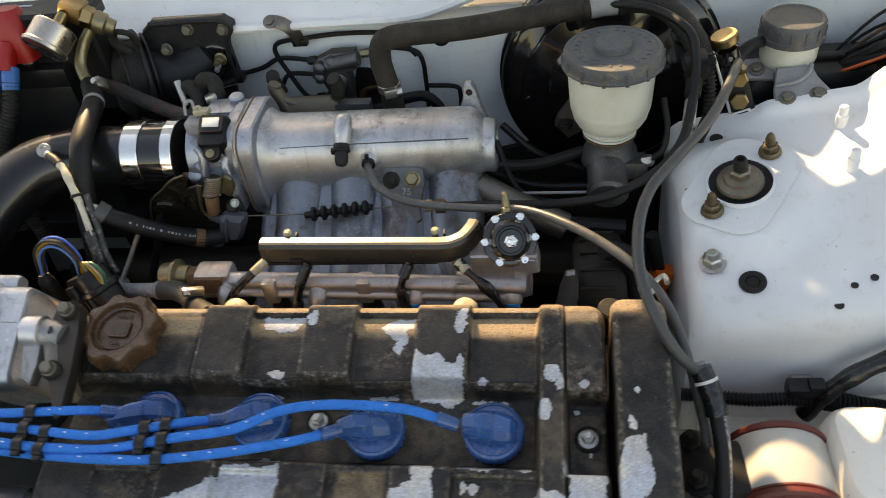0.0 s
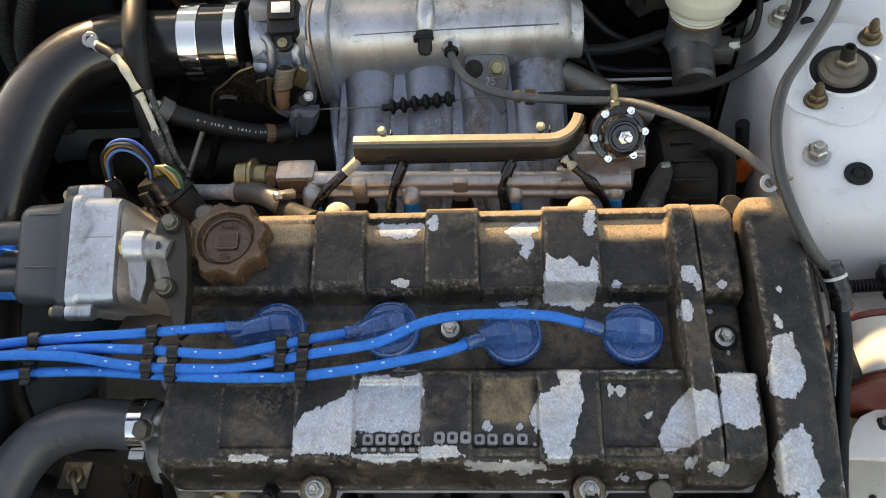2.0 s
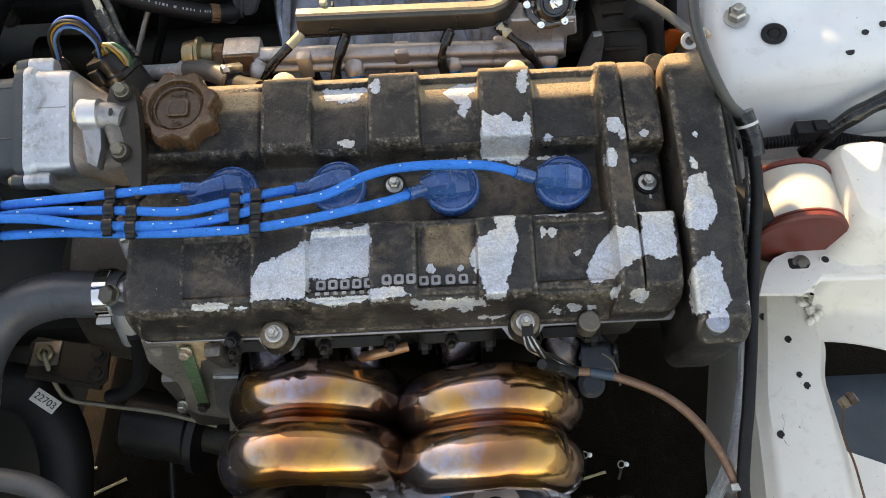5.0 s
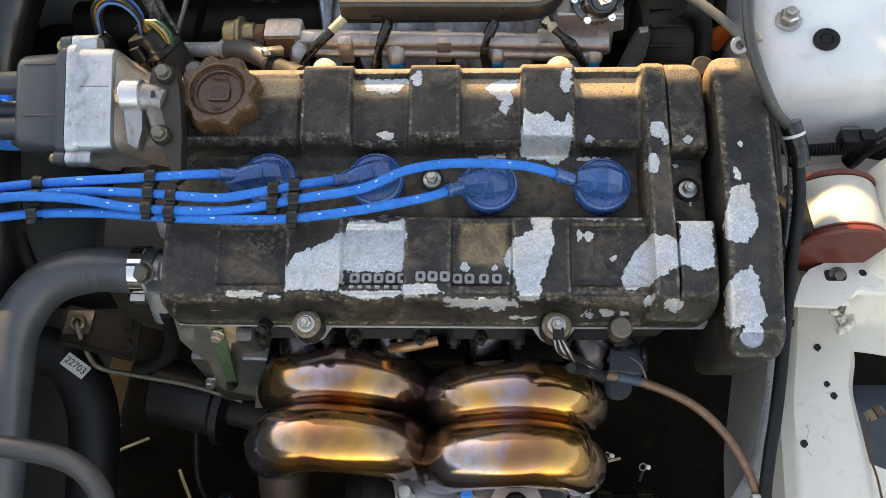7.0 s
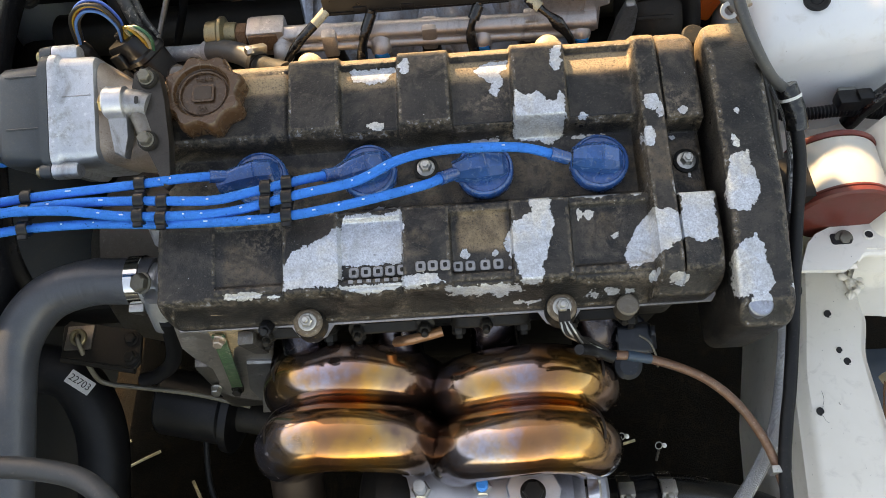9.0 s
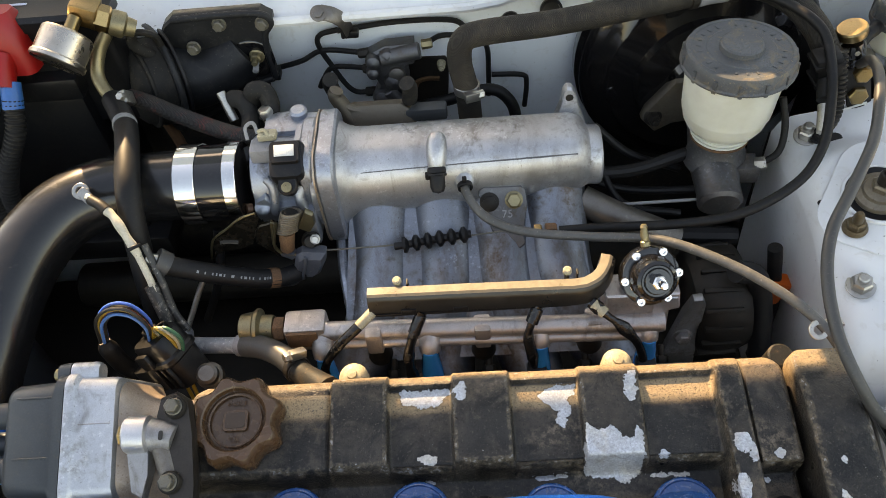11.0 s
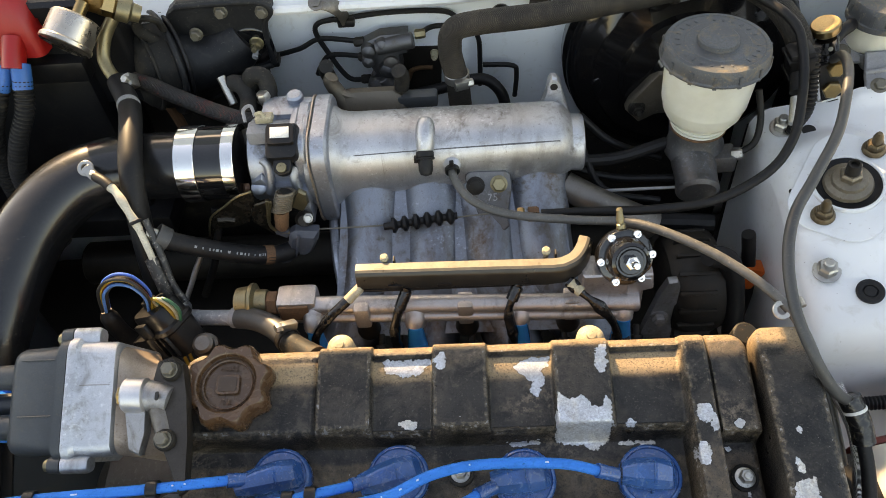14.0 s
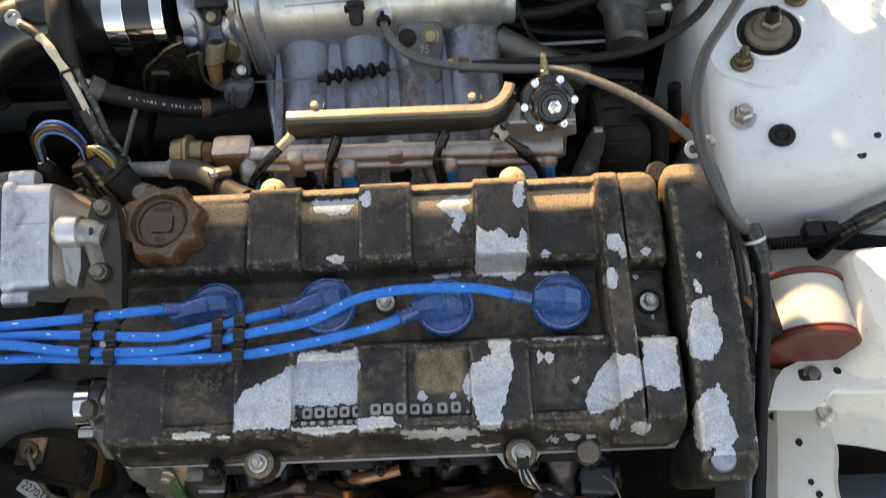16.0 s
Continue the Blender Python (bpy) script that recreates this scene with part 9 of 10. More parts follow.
gs = thing("earth_strap", "copper earth cable bolted to the valve cover", "cable", on_head(0.088, -0.122, -0.014))
part("lug", box((0.0890, -0.1300, -0.0150), (0.009, 0.014, 0.0016), TILT_M, 0.0006), DARK_STEEL, gs)
part("strand_sleeve", tube([on_head(0.0985, -0.153, -0.022), (0.112, -0.137, 0.803), (0.128, -0.142, 0.798)], lambda t: 0.0040 + 0.0012 * t, 12, 5), RUBBER, gs)
random.seed(12)
for k in range(11):
    a = k * 0.62
    part("strand", tube([on_head(0.0858 + 0.0007 * k, -0.133, -0.0135), on_head(0.0900 + 0.0009 * k, -0.143, -0.0170 + 0.0006 * math.sin(a * 3)), (0.109 + 0.003 * math.cos(a), -0.1355 + 0.005 * math.sin(a), 0.8075 + 0.003 * math.sin(a)), (0.129, -0.142 + 0.002 * math.cos(a), 0.800)], 0.0010, 6, 5), STEEL if k % 4 == 0 else DARK_STEEL, gs)
part("cable", tube([(0.126, -0.140, 0.799), (0.1547, -0.1410, 0.790), (0.1972, -0.1505, 0.770), (0.2259, -0.1676, 0.753), (0.2455, -0.1916, 0.738), (0.2562, -0.2155, 0.726), (0.262, -0.245, 0.715), (0.266, -0.30, 0.70)], 0.0037, 14, 7), COPPER_WIRE, gs)
part("blue_sleeve", tube([(0.138, -0.1402, 0.7965), (0.157, -0.1415, 0.7890)], 0.0041, 14, 2), surface("dull_blue_sleeve", (0.03, 0.06, 0.09), 0.5, 0), gs)
part("clip", box((0.2575, -0.2185, 0.7265), (0.015, 0.006, 0.012), Matrix.Identity(4), 0.001), STEEL, gs)

# coolant outlet and hoses at the gearbox end
th_h = thing("thermostat_housing", "small cast thermostat housing on the head's end", "thermostat housing", (-0.25, -0.03, 0.77))
part("neck", lathe([(0.024, 0), (0.024, 0.005), (0.0195, 0.010), (0.0190, 0.034)], (-0.2460, -0.036, 0.772), (-1, 0, -0.06), 32), ALU_PALE, th_h)
part("flange", plate([(-0.018, -0.026), (0.014, -0.028), (0.022, -0.008), (0.022, 0.010), (0.014, 0.028), (-0.016, 0.028), (-0.022, 0.0)], 0.014, basis((-0.2360, -0.036, 0.772), (-1, 0, -0.06), (0, 0.5, 0.85)), 0.003), ALU_MID, th_h)
part("lug", loft([(0, rounded(0.022, 0.022, 0.009)), (0.030, rounded(0.024, 0.024, 0.010)), (0.040, rounded(0.020, 0.020, 0.008))], basis((-0.2580, -0.066, 0.7480), (0.10, 0.25, 1), (0, 1, 0))), ALU_PALE, th_h)
part("lug", loft([(0, rounded(0.022, 0.026, 0.009)), (0.020, rounded(0.020, 0.022, 0.008))], basis((-0.2540, 0.004, 0.7850), (0, 0.2, 1), (0, 1, 0))), ALU_PALE, th_h)
bolt(th_h, (-0.2640, -0.0480, 0.7950), (-0.35, -0.35, 0.87), 0.0085, 0.007, DULL_STEEL, 1.1)
bolt(th_h, (-0.2560, 0.006, 0.8060), (-0.2, -0.2, 0.9), 0.0075, 0.006, STEEL, 1.1)

rh = thing("upper_radiator_hose", "thick black radiator hose bending forward", "hose", (-0.33, -0.03, 0.75))
part("tube", tube([(-0.262, -0.034, 0.771), (-0.285, -0.032, 0.770), (-0.330, -0.030, 0.768), (-0.372, -0.042, 0.760), (-0.398, -0.075, 0.745), (-0.404, -0.120, 0.725), (-0.406, -0.175, 0.70), (-0.408, -0.25, 0.67), (-0.41, -0.34, 0.64)], lambda t: 0.0215 + 0.00017 * math.sin(t * 520 + 6 * math.sin(t * 71)) * math.exp(-((t - 0.24) / 0.13) ** 2), 32, 34), HOSE, rh)
band(rh, (-0.2790, -0.032, 0.770), (1, 0, 0), 0.0222, 0.0130, CHROME, (0.1, -0.9, -0.25))
part("lower_clamp", tube([(-0.4075, -0.232, 0.678), (-0.408, -0.246, 0.672)], 0.0228, 28, 2), CHROME, rh)
hose("grey_vent_hose", "smooth grey hose curving across the corner", [(-0.42, -0.204, 0.80), (-0.37, -0.203, 0.802), (-0.325, -0.206, 0.802), (-0.285, -0.215, 0.80), (-0.258, -0.235, 0.80), (-0.247, -0.262, 0.795), (-0.242, -0.31, 0.78)], 0.0085, GREY_HOSE, n=18)
gb = thing("gearbox", "dark oily gearbox casing below the distributor", "gearbox", (-0.36, 0.1, 0.45))
part("bellhousing", lathe([(0.12, 0), (0.14, 0.01), (0.14, 0.035), (0.12, 0.08), (0.10, 0.16), (0.06, 0.19)], (-0.225, 0.112, 0.575), (-1, 0, 0), 44), ALU_DARK, gb)
part("cast_web", box((-0.215, -0.058, 0.715), (0.095, 0.050, 0.085), TILT_M @ Matrix.Translation((0, 0, -0.88)), 0.008), ALU_DARK, gb)
part("cast_web", box((-0.205, -0.085, 0.650), (0.080, 0.020, 0.120), Matrix.Identity(4), 0.006), ALU_DARK, gb)
part("cast_flank", plate([(-0.2140, 0.8321), (-0.2261, 0.8062), (-0.2349, 0.7653), (-0.2321, 0.7411), (-0.2248, 0.7121), (-0.2297, 0.6756), (-0.2405, 0.6501), (-0.2292, 0.6318), (-0.2055, 0.6155), (-0.1829, 0.6845), (-0.1628, 0.7301), (-0.1425, 0.8021), (-0.1388, 0.8264)], 0.012, Matrix.Translation((0, -0.086, 0)) @ Matrix.Rotation(radians(90), 4, "X"), 0.003), ALU_FLANK, gb, "grimy cast flank")
part("stained_pad", plate([(-0.1972, 0.8166), (-0.1833, 0.8397), (-0.1623, 0.8381), (-0.1686, 0.7909), (-0.1759, 0.7754), (-0.1858, 0.7698), (-0.1965, 0.7386), (-0.2059, 0.7449), (-0.1972, 0.7931)], 0.007, Matrix.Translation((0, -0.0965, 0)) @ Matrix.Rotation(radians(90), 4, "X"), 0.0025), surface("tan_oil_stain", (0.60, 0.42, 0.25), 0.42, 0.0, (0.20, 0.12, 0.06), 0.6, vary=0.4, blotch=70), gb, "tan stained machined pad")
part("cast_block", plate([(-0.1640, 0.8083), (-0.1442, 0.8068), (-0.1582, 0.7508), (-0.1770, 0.7523)], 0.006, Matrix.Translation((0, -0.096, 0)) @ Matrix.Rotation(radians(90), 4, "X"), 0.002), ALU_GRIMY, gb)
part("cast_block", plate([(-0.1870, 0.7311), (-0.1646, 0.7294), (-0.1804, 0.6797), (-0.2008, 0.6272), (-0.2031, 0.6653)], 0.006, Matrix.Translation((0, -0.096, 0)) @ Matrix.Rotation(radians(90), 4, "X"), 0.002), ALU_MID, gb)
part("cast_foot", plate([(-0.1918, 0.6589), (-0.1802, 0.6580), (-0.1941, 0.5924), (-0.2095, 0.5937)], 0.007, Matrix.Translation((0, -0.096, 0)) @ Matrix.Rotation(radians(90), 4, "X"), 0.002), ALU_GRIMY, gb)
bolt(gb, (-0.1422, -0.1040, 0.8180), (0, -0.7, 0.7), 0.0060, 0.016, RUBBER, 1.3, 0.004, "stud")
bolt(gb, (-0.2359, -0.0990, 0.6643), (0, -0.9, 0.3), 0.0050, 0.006, STEEL, 1.2)
lv = part("hanger", box((0, 0, 0), (0.0105, 0.003, 0.1273), basis((-0.1979, -0.1075, 0.7442), (-0.1654, 0.0000, -0.9862), (0.1, -0.957, 0.285)), 0.001), GREEN_PAINT, gb, "chipped green painted steel link")
bolt(lv, (-0.1882, -0.1090, 0.8020), (0, -0.95, 0.3), 0.0046, 0.005, ALU_TAN, 1.3)
bolt(lv, (-0.2076, -0.1090, 0.6863), (0, -0.95, 0.3), 0.0046, 0.005, DARK_STEEL, 1.3)
hose("breather_hose", "thin black hose looping down beside the gearbox casting", [(-0.2507, -0.0700, 0.7653), (-0.2589, -0.0700, 0.7343), (-0.2714, -0.0700, 0.6938), (-0.2892, -0.0700, 0.6574), (-0.3137, -0.0700, 0.6317), (-0.3310, -0.0700, 0.6230)], 0.0075, RUBBER, n=14)
cbk = thing("cable_bracket", "black steel bracket with a looped cable end", "bracket", (-0.36, -0.03, 0.63))
part("plate", plate([(-0.416, -0.046), (-0.420, -0.012), (-0.414, -0.005), (-0.362, -0.016), (-0.340, -0.020), (-0.332, -0.027), (-0.329, -0.057), (-0.334, -0.064)], 0.005, Matrix.Translation((0, 0, 0.6365)), 0.001), DARK_STEEL, cbk)
part("folded_edge", tube([(-0.417, -0.047, 0.637), (-0.374, -0.0560, 0.637), (-0.335, -0.0648, 0.637)], 0.0035, 8, 2), DARK_STEEL, cbk)
for k, (bx, by) in enumerate(((-0.3425, -0.0305), (-0.3400, -0.0515))):
    bolt(cbk, (bx, by, 0.6415), (0, -0.05, 1), 0.006, 0.005, DARK_STEEL, 1.3)
part("slot_plate", box((-0.3985, -0.0265, 0.643), (0.029, 0.027, 0.003), Matrix.Rotation(0, 4, "X"), 0.001), ALU_DARK, cbk)
part("ring_nut", ring((-0.396, -0.028, 0.648), (0, -0.4, 0.9), 0.009, 0.004, 0.006, 20), GOLD_ZINC, cbk)
part("rod", tube([(-0.396, -0.028, 0.650), (-0.394, -0.036, 0.652), (-0.3905, -0.0557, 0.620), (-0.3830, -0.0625, 0.602), (-0.350, -0.066, 0.592), (-0.29, -0.073, 0.580), (-0.233, -0.085, 0.565)], 0.0027, 10, 7), DULL_STEEL, cbk)
lh = thing("lower_radiator_hose", "black lower hose with a white numbered label", "hose", (-0.45, -0.04, 0.50))
part("tube", tube([(-0.58, 0.012, 0.50), (-0.530, 0.002, 0.505), (-0.482, -0.012, 0.500), (-0.458, -0.044, 0.480), (-0.450, -0.084, 0.452), (-0.4525, -0.143, 0.42), (-0.455, -0.22, 0.38)], 0.030, 28, 7), RUBBER, lh)
lm = basis((-0.4555, -0.0300, 0.5245), (0.18, -0.10, 0.97), (0.50, 0.85, -0.1))
part("label", plate(rounded(0.034, 0.017, 0.001), 0.0008, lm, 0.0002), WHITE_LABEL, lh, "white label with black digits")
lettering("22703", 0.0118, lm @ Matrix.Translation((0, 0, 0.0009)), 0.0002, BLACK_INK, lh, "label_digits")
st = thing("starter_motor", "black starter motor in the shade below", "starter", (-0.30, -0.07, 0.52))
SA = Vector((1, -0.22, -0.05)).normalized()
S_0 = Vector((-0.345, -0.060, 0.530))
part("body", lathe([(0.034, 0), (0.038, 0.004), (0.038, 0.075), (0.034, 0.080)], S_0, SA, 36), PLASTIC, st)
part("end_flange", lathe([(0.034, 0), (0.045, 0.001), (0.045, 0.010), (0.030, 0.012)], S_0 + SA * 0.0805, SA, 36), PLASTIC, st)
part("nose", lathe([(0.020, 0), (0.020, 0.046), (0.016, 0.050)], S_0 + SA * 0.092, SA, 28), DARK_STEEL, st)
hose("blue_ended_wire", "loose black wire with a blue end above the ground", [(-0.30, -0.08, 0.52), (-0.31, -0.14, 0.45), (-0.29, -0.17, 0.44), (-0.265, -0.165, 0.46), (-0.262, -0.19, 0.44), (-0.30, -0.22, 0.36)], 0.0035, RUBBER, "wire")
hose("blue_wire_end", "short bright blue wire end", [(-0.2655, -0.168, 0.462), (-0.2615, -0.180, 0.455)], 0.0042, BLUE_WIRE, "wire")
random.seed(21)
for k, (sx, sy, a) in enumerate(((-0.60, 0.02, 25), (-0.49, -0.05, -60), (-0.66, 0.05, 10), (-0.45, -0.12, 40), (0.18, -0.10, 70), (0.25, 0.0, 15))):
    th = thing("straw_scrap", "dry pale stalk lying on the asphalt", "debris", (sx, sy, 0.0), "straw scraps")
    dx_, dy_ = math.cos(radians(a)) * 0.03, math.sin(radians(a)) * 0.03
    part("stalk", tube([(sx - dx_, sy - dy_, 0.003), (sx, sy, 0.004), (sx + dx_, sy + dy_, 0.003)], 0.0028, 6, 3), CREAM_TAPE, th)
ac = thing("sensor_housing", "dark blue-grey plastic sensor housing under the cover's corner", "sensor", (0.15, -0.10, 0.73))
SLATE = surface("slate_blue_plastic", (0.009, 0.012, 0.018), 0.40, 0, (0.06, 0.06, 0.065), 0.3)
part("body", loft([(0, rounded(0.026, 0.028, 0.006)), (0.024, rounded(0.028, 0.030, 0.006)), (0.028, rounded(0.024, 0.026, 0.006))], basis((0.1400, -0.108, 0.752), (1, -0.05, 0.05), (0, -0.4, 0.9))), SLATE, ac)
part("collar", lathe([(0.0135, 0), (0.0150, 0.002), (0.0150, 0.007), (0.0125, 0.009)], (0.1500, -0.102, 0.755), (0.05, -0.35, 0.93), 26), SLATE, ac)
part("end_plate", plate(rounded(0.010, 0.036, 0.004), 0.004, basis((0.1680, -0.110, 0.756), (1, -0.05, 0.2), (0, 0, 1)), 0.001), SLATE, ac)
part("lower_lobe", lathe([(0.010, 0), (0.012, 0.003), (0.012, 0.012), (0.008, 0.015)], (0.1470, -0.124, 0.732), (0.1, -0.4, 0.9), 26), SLATE, ac)
part("wire", tube([(0.156, -0.112, 0.768), (0.164, -0.118, 0.766), (0.169, -0.126, 0.758), (0.172, -0.132, 0.745)], 0.0009, 8, 5), DULL_STEEL, ac)

# ---- right side: strut mount, hoses, engine mount, harness ----
def tower_z(x, y):
    p = tower((x - 0.284) / 0.50, (y - 0.115) / 0.238)
    return p.z


TN = Vector((-0.16, -0.175, 1)).normalized()
sm = thing("strut_top_mount", "strut top with rubber bowl, steel nut and two studs", "strut mount", (0.336, 0.240, 0.885))
S0 = Vector((0.336, 0.240, tower_z(0.336, 0.240)))
smat = basis(S0 + TN * 0.0005, TN, (0.55, 0.83, 0.2))
part("gasket", plate(rounded(0.080, 0.110, 0.028, 8), 0.0011, smat, 0.0005), BODY, sm)
part("raised_lip", ring(S0 + TN * 0.0015, TN, 0.0298, 0.0272, 0.0048, 52), BODY, sm)
part("bowl", lathe([(0.0272, 0), (0.0272, 0.0038), (0.0262, 0.0040), (0.0235, 0.0026), (0.0225, 0.0024), (0.014, 0.0026)], S0 + TN * 0.001, TN, 44), RUBBER, sm)
part("washer", lathe([(0.0200, 0), (0.0208, 0.002), (0.0196, 0.005), (0.0150, 0.007), (0.0140, 0.010), (0.009, 0.012)], S0 + TN * 0.003, TN, 40), BROWN_STEEL, sm)
part("nut", hexagon(S0 + TN * 0.012, TN, 0.0095, 0.010), BROWN_STEEL, sm)
part("rod_tip", lathe([(0.0060, 0), (0.0060, 0.012), (0.0050, 0.014), (0.0036, 0.014), (0.0032, 0.010), (0, 0.010)], S0 + TN * 0.020, TN, 18), DARK_STEEL, sm)
for sx, sy in ((0.3655, 0.2715), (0.3085, 0.2125)):
    p_ = Vector((sx, sy, tower_z(sx, sy) + 0.003))
    nut_ = part("flange_nut", hexagon(p_ + TN * 0.0015, TN, 0.0074, 0.009).join(lathe([(0.0102, 0), (0.0098, 0.002), (0.0080, 0.004)], p_, TN, 24)), BROWN_ZINC, sm)
    part("stud", lathe([(0.0044, 0), (0.0044, 0.008), (0.0032, 0.012), (0.002, 0.014)], p_ + TN * 0.009, TN, 14), BROWN_ZINC, nut_)
for sx, sy in ((0.3055, 0.170), (0.305, 0.327)):
    th = thing("tower_bolt", "plated bolt and washer on the strut tower", "bolt", (sx, sy, tower_z(sx, sy)), "tower bolts")
    bolt(th, Vector((sx, sy, tower_z(sx, sy) + 0.0008)), TN, 0.0086, 0.009, STEEL, 1.35, 0.006)
gm = thing("tower_grommet", "black rubber grommet in the strut tower", "grommet", (0.335, 0.147, 0.872))
part("ring", lathe([(0.0112, 0), (0.0112, 0.0018), (0.0098, 0.0028), (0.0062, 0.0022), (0.0055, 0.0012), (0.0045, 0.0022), (0, 0.0024)], Vector((0.335, 0.148, tower_z(0.335, 0.148))), TN, 32), RUBBER, gm)
for hx, hy, hr in ((0.411, 0.137, 0.0030), (0.426, 0.141, 0.0032), (0.399, 0.126, 0.0038), (0.327, 0.318, 0.0062), (0.292, 0.245, 0.0026)):
    part("hole", lathe([(hr, 0), (hr, 0.0008), (0, 0.0008)], Vector((hx, hy, tower_z(hx, hy) + 0.0003)), TN, 18), BLACK_INK, tw, "dark hole in the panel")
for hx, hy in ((0.436, 0.312), (0.434, 0.257)):
    th = thing("fender_stud", "white painted fender stud standing on the panel", "stud", (hx, hy, tower_z(hx, hy)), "fender studs")
    part("stud", lathe([(0.0055, 0), (0.0055, 0.012), (0.0042, 0.013), (0.0042, 0.021), (0.003, 0.022)], Vector((hx, hy, tower_z(hx, hy) - 0.001)), (0, 0, 1), 14), BODY, th)

# wiring, and a black box added to keep the corner behind the tower dark
bh = thing("corner_dark_box", "added black box that keeps the corner behind the tower dark", "housing", (0.52, 0.42, 0.80))
part("case", loft([(0, rounded(0.40, 0.085, 0.02)), (0.16, rounded(0.39, 0.080, 0.02)), (0.185, rounded(0.36, 0.060, 0.02))], Matrix.Translation((0.545, 0.425, 0.74))), PLASTIC, bh)
part("lid_rib", box((0.545, 0.425, 0.927), (0.30, 0.010, 0.006), Matrix.Identity(4), 0.002), PLASTIC, bh)
part("inner_skirt", solid_sheet(lambda u, v: Vector((0.284 + 0.50 * u, 0.354 + 0.004 * v, tower(u, 1).z - 0.005 - 0.25 * v)), 30, 4, (0, 0.003, 0)), RUBBER, bh)
random.seed(31)
for k in range(18):
    m_ = WIRE_COLOURS[(k // 3) % 5] if k % 9 == 0 else (COPPER_WIRE if k % 6 == 3 else RUBBER)
    x0_, y0_ = 0.505 + 0.010 * (k % 6) + random.uniform(-0.006, 0.006), 0.400 + 0.007 * (k % 5)
    z0_ = 0.940 + 0.004 * (k % 4)
    hose("corner_wire", "thin loom wire tangled behind the tower", [(x0_ - 0.07, y0_ + 0.03, z0_ - 0.05), (x0_ - 0.02, y0_ + random.uniform(-0.02, 0.02), z0_ + random.uniform(-0.01, 0.02)), (x0_ + 0.03, y0_ + random.uniform(-0.02, 0.02), z0_ + random.uniform(0.0, 0.03)), (x0_ + 0.08, y0_ + random.uniform(-0.02, 0.02), z0_ + random.uniform(-0.02, 0.02)), (x0_ + 0.16, y0_, z0_ - 0.04)], 0.0065 if k % 5 == 1 else 0.0017, m_, "wire", 8, 6, group="corner wires")
pg = thing("loom_plug", "brown wiring plug in the dark corner", "connector", (0.50, 0.392, 0.935))
part("body", box((0.500, 0.398, 0.938), (0.026, 0.016, 0.014), None, 0.003), DARK_STEEL, pg)
part("latch", box((0.500, 0.389, 0.940), (0.010, 0.003, 0.008), None, 0.001), DARK_STEEL, pg)

h2 = thing("boost_line", "grey rubber boost hose looping over the tower edge", "hose", (0.345, 0.35, 0.95))
part("upper_tube", tube([(0.3435, 0.352, 0.957), (0.340, 0.332, 0.976), (0.330, 0.298, 0.987), (0.315, 0.259, 0.988), (0.296, 0.219, 0.986), (0.265, 0.174, 0.981), (0.244, 0.144, 0.976), (0.2335, 0.113, 0.965), (0.233, 0.079, 0.949), (0.244, 0.052, 0.928), (0.260, 0.038, 0.905), (0.276, 0.037, 0.888)], 0.0043, 16, 7), GREY_HOSE, h2)
part("joint", tube([(0.276, 0.040, 0.890), (0.284, 0.026, 0.876), (0.287, 0.016, 0.865)], 0.0082, 16, 3), TAPE, h2)
part("tie", tube([(0.2797, 0.0340, 0.8840), (0.2805, 0.0324, 0.8824)], 0.0086, 16, 2), WHITE_LABEL, h2)
part("lower_tube", tube([(0.286, 0.018, 0.867), (0.290, -0.005, 0.845), (0.289, -0.040, 0.812), (0.2832, -0.0850, 0.788), (0.2768, -0.1260, 0.771), (0.2695, -0.1640, 0.757), (0.2650, -0.1888, 0.743), (0.2600, -0.2300, 0.725), (0.258, -0.32, 0.70)], 0.0052, 18, 7), RUBBER, h2)
hose("braided_hose", "braided steel hose running down beside the rail", [(0.278, 0.060, 0.872), (0.291, 0.030, 0.850), (0.296, 0.0, 0.815), (0.2895, -0.055, 0.778), (0.2841, -0.0887, 0.760), (0.2805, -0.1183, 0.745), (0.2735, -0.1494, 0.735), (0.2635, -0.1837, 0.722), (0.2440, -0.2174, 0.710), (0.200, -0.27, 0.69)], 0.0060, BRAID, n=18, res=8)

mt = thing("engine_mount", "white painted drum mount with red bushing", "engine mount", (0.345, 0.01, 0.74))
part("drum", lathe([(0.030, 0), (0.0400, 0.0005), (0.0408, 0.003), (0.0408, 0.045), (0.0400, 0.0475), (0.030, 0.048)], (0.345, -0.007, 0.778), (0, 1, 0.06), 52), CREAM_BODY, mt)
part("bushing", lathe([(0.012, 0), (0.0395, 0.001), (0.0418, 0.003), (0.0418, 0.007), (0.0400, 0.0080), (0.0412, 0.0090), (0.0412, 0.0105)], (0.345, -0.0172, 0.777), (0, 1, 0.04), 52), RED_URETHANE, mt, "dark red urethane bushing")
part("rear_bushing", lathe([(0.0412, 0), (0.0420, 0.0015), (0.0420, 0.004), (0.0405, 0.0055), (0.020, 0.006)], (0.345, 0.041, 0.781), (0, 1, 0.06), 52), RED_URETHANE, mt, "red bushing flange")
part("engine_arm", box((0.292, 0.012, 0.785), (0.055, 0.050, 0.045), Matrix.Identity(4), 0.008), DARK_STEEL, mt)
for by in (0.030, -0.005, -0.035):
    bolt(mt, (0.277, by, 0.808), (-0.2, -0.2, 1), 0.008, 0.008, DARK_STEEL, 1.4, 0.012, "stud")
part("arm_plate", box((0.272, 0.0, 0.798), (0.030, 0.095, 0.012), Matrix.Identity(4), 0.003), ALU_DARK, mt)

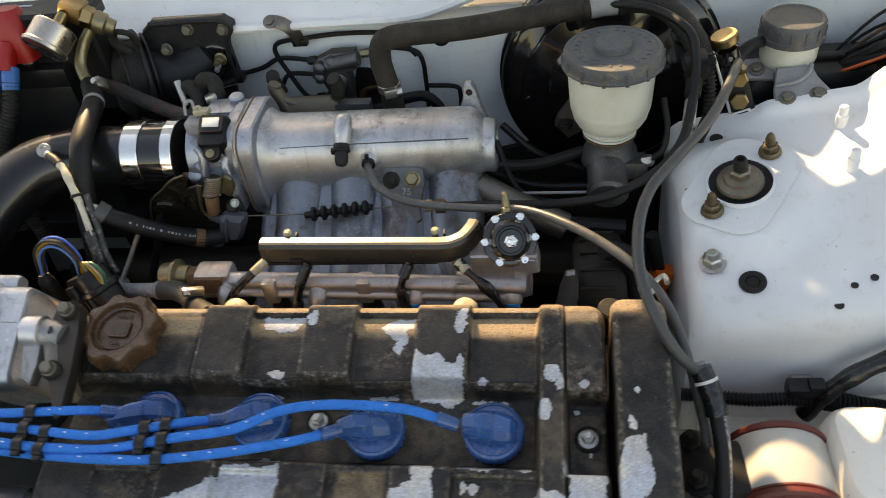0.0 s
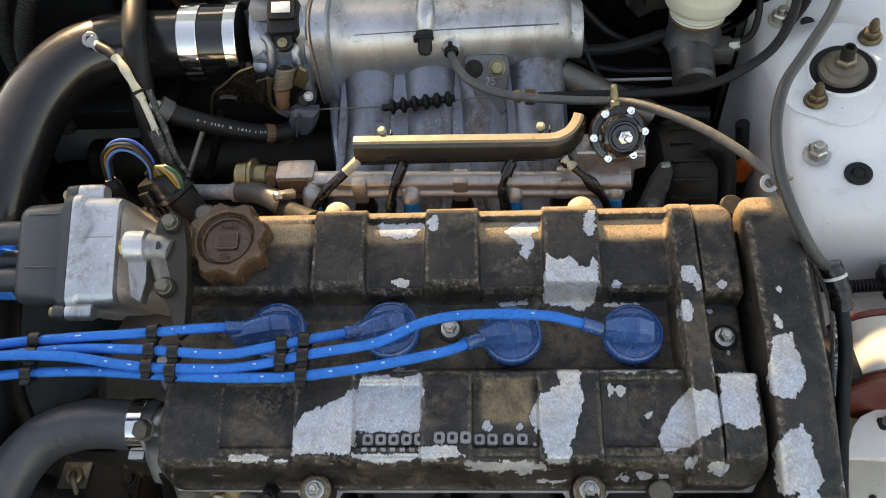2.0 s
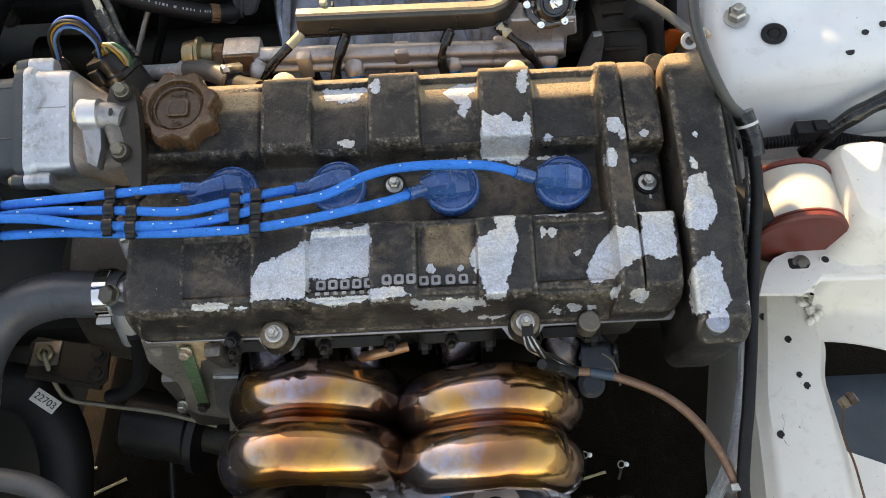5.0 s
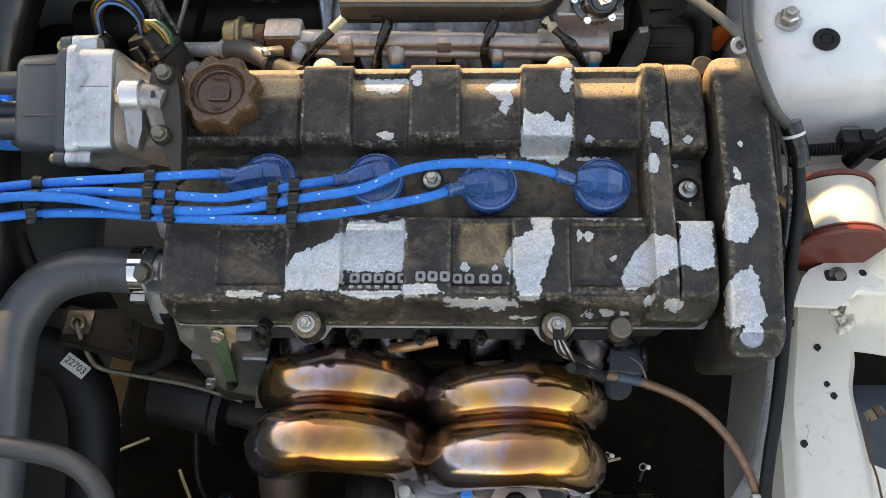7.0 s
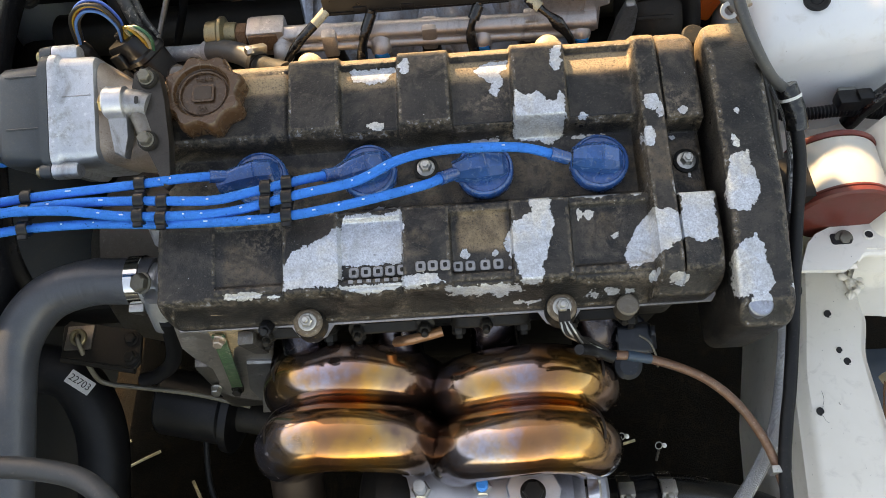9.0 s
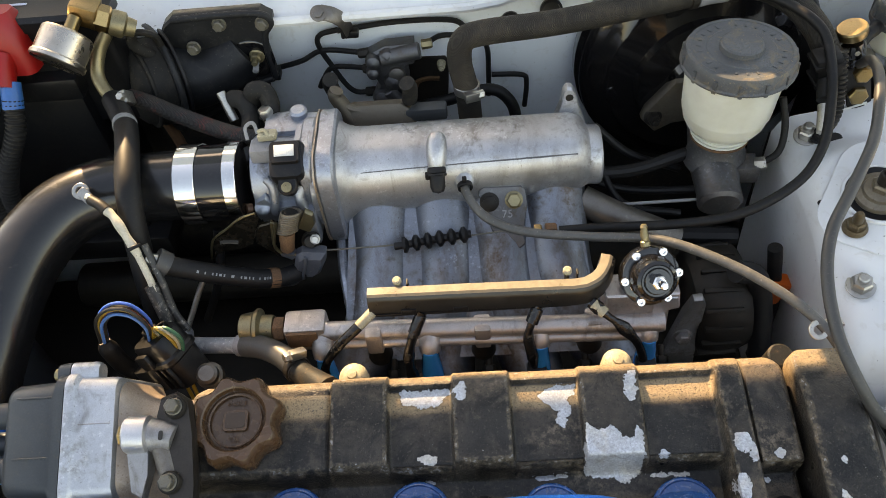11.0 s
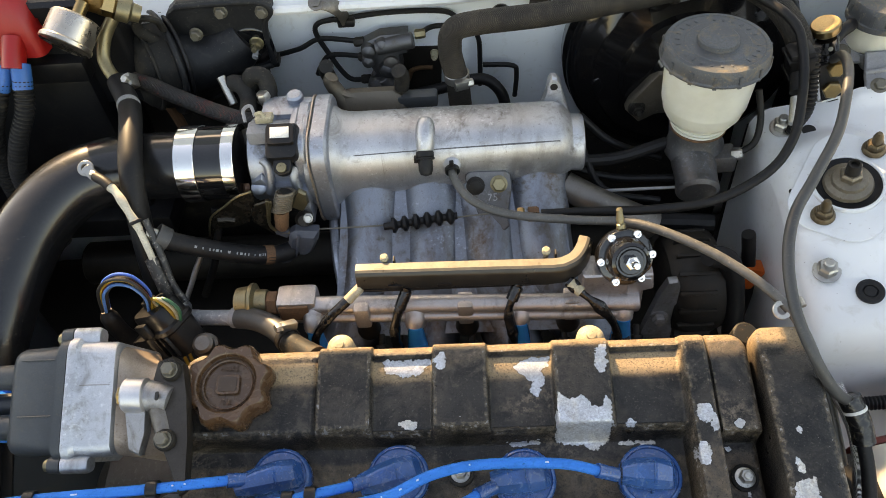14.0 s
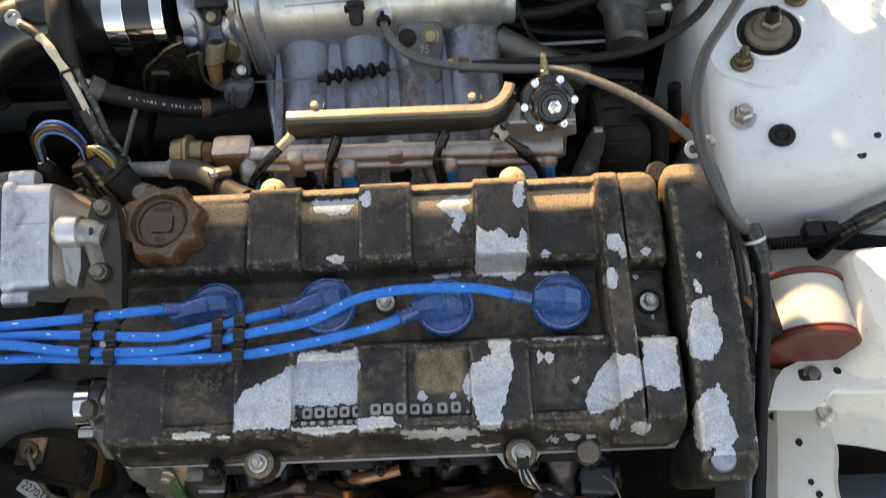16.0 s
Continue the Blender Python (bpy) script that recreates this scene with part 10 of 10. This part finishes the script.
hr_ = thing("right_harness", "black corrugated wiring harness along the rail", "wiring harness", (0.40, 0.13, 0.74))
part("conduit", tube([(0.280, 0.100, 0.780), (0.300, 0.095, 0.785), (0.334, 0.090, 0.787), (0.373, 0.090, 0.789), (0.410, 0.090, 0.780), (0.455, 0.090, 0.772), (0.52, 0.092, 0.768), (0.60, 0.095, 0.765)], 0.0056, 14, 6, ripple=(0.0006, 0.0032)), RUBBER, hr_)
part("branch", tube([(0.380, 0.088, 0.770), (0.391, 0.090, 0.790), (0.406, 0.092, 0.812), (0.430, 0.095, 0.832), (0.470, 0.100, 0.846), (0.56, 0.102, 0.852)], lambda t: 0.0078 + 0.0005 * math.sin(t * 31), 14, 8), TAPE, hr_)
part("branch_conduit", tube([(0.400, 0.094, 0.786), (0.430, 0.094, 0.776), (0.470, 0.096, 0.768), (0.58, 0.10, 0.760)], 0.0070, 14, 6, ripple=(0.0009, 0.0042)), RUBBER, hr_)
part("plug", box((0.3740, 0.094, 0.797), (0.022, 0.016, 0.015), Matrix.Identity(4), 0.003), PLASTIC, hr_)
part("plug", box((0.3860, 0.093, 0.800), (0.014, 0.013, 0.016), Matrix.Identity(4), 0.003), PLASTIC, hr_)
# the tan colour stands for sunlight on this ribbed conduit
part("sunlit_conduit", tube([(0.462, 0.082, 0.800), (0.51, 0.082, 0.806), (0.56, 0.085, 0.808)], 0.0115, 16, 6, ripple=(0.0012, 0.006)), CREAM_TAPE, hr_, "corrugated conduit with sunlight put into its tan colour")
part("plug", box((0.500, 0.072, 0.790), (0.030, 0.020, 0.022), Matrix.Identity(4), 0.004), PLASTIC, hr_)
sc = thing("tow_bolt", "small scraped clip on the tower's face", "clip", (0.385, 0.118, 0.75))
part("clip", box((0.380, 0.1125, 0.790), (0.016, 0.004, 0.005), Matrix.Identity(4), 0.001), STEEL, sc)
lc2 = thing("loose_connector", "tan plug on a loose red wire", "connector", (0.4115, -0.1165, 0.635))
part("plug", box((0, 0, 0), (0.016, 0.010, 0.010), Matrix.Translation((0.4115, -0.1165, 0.640)) @ Matrix.Rotation(radians(20), 4, "Z"), 0.002), surface("tan_plug_plastic", (0.26, 0.20, 0.12), 0.5, 0), lc2)
part("latch", box((0, 0, 0), (0.007, 0.013, 0.004), Matrix.Translation((0.4125, -0.1160, 0.6455)) @ Matrix.Rotation(radians(20), 4, "Z"), 0.001), BROWN_CAP, lc2)
part("wire", tube([(0.4060, -0.1200, 0.641), (0.4015, -0.1320, 0.6405), (0.3965, -0.1520, 0.6400), (0.3985, -0.1740, 0.6400), (0.3990, -0.1900, 0.6390), (0.4020, -0.2200, 0.6300)], 0.0011, 8, 6), RUST, lc2)
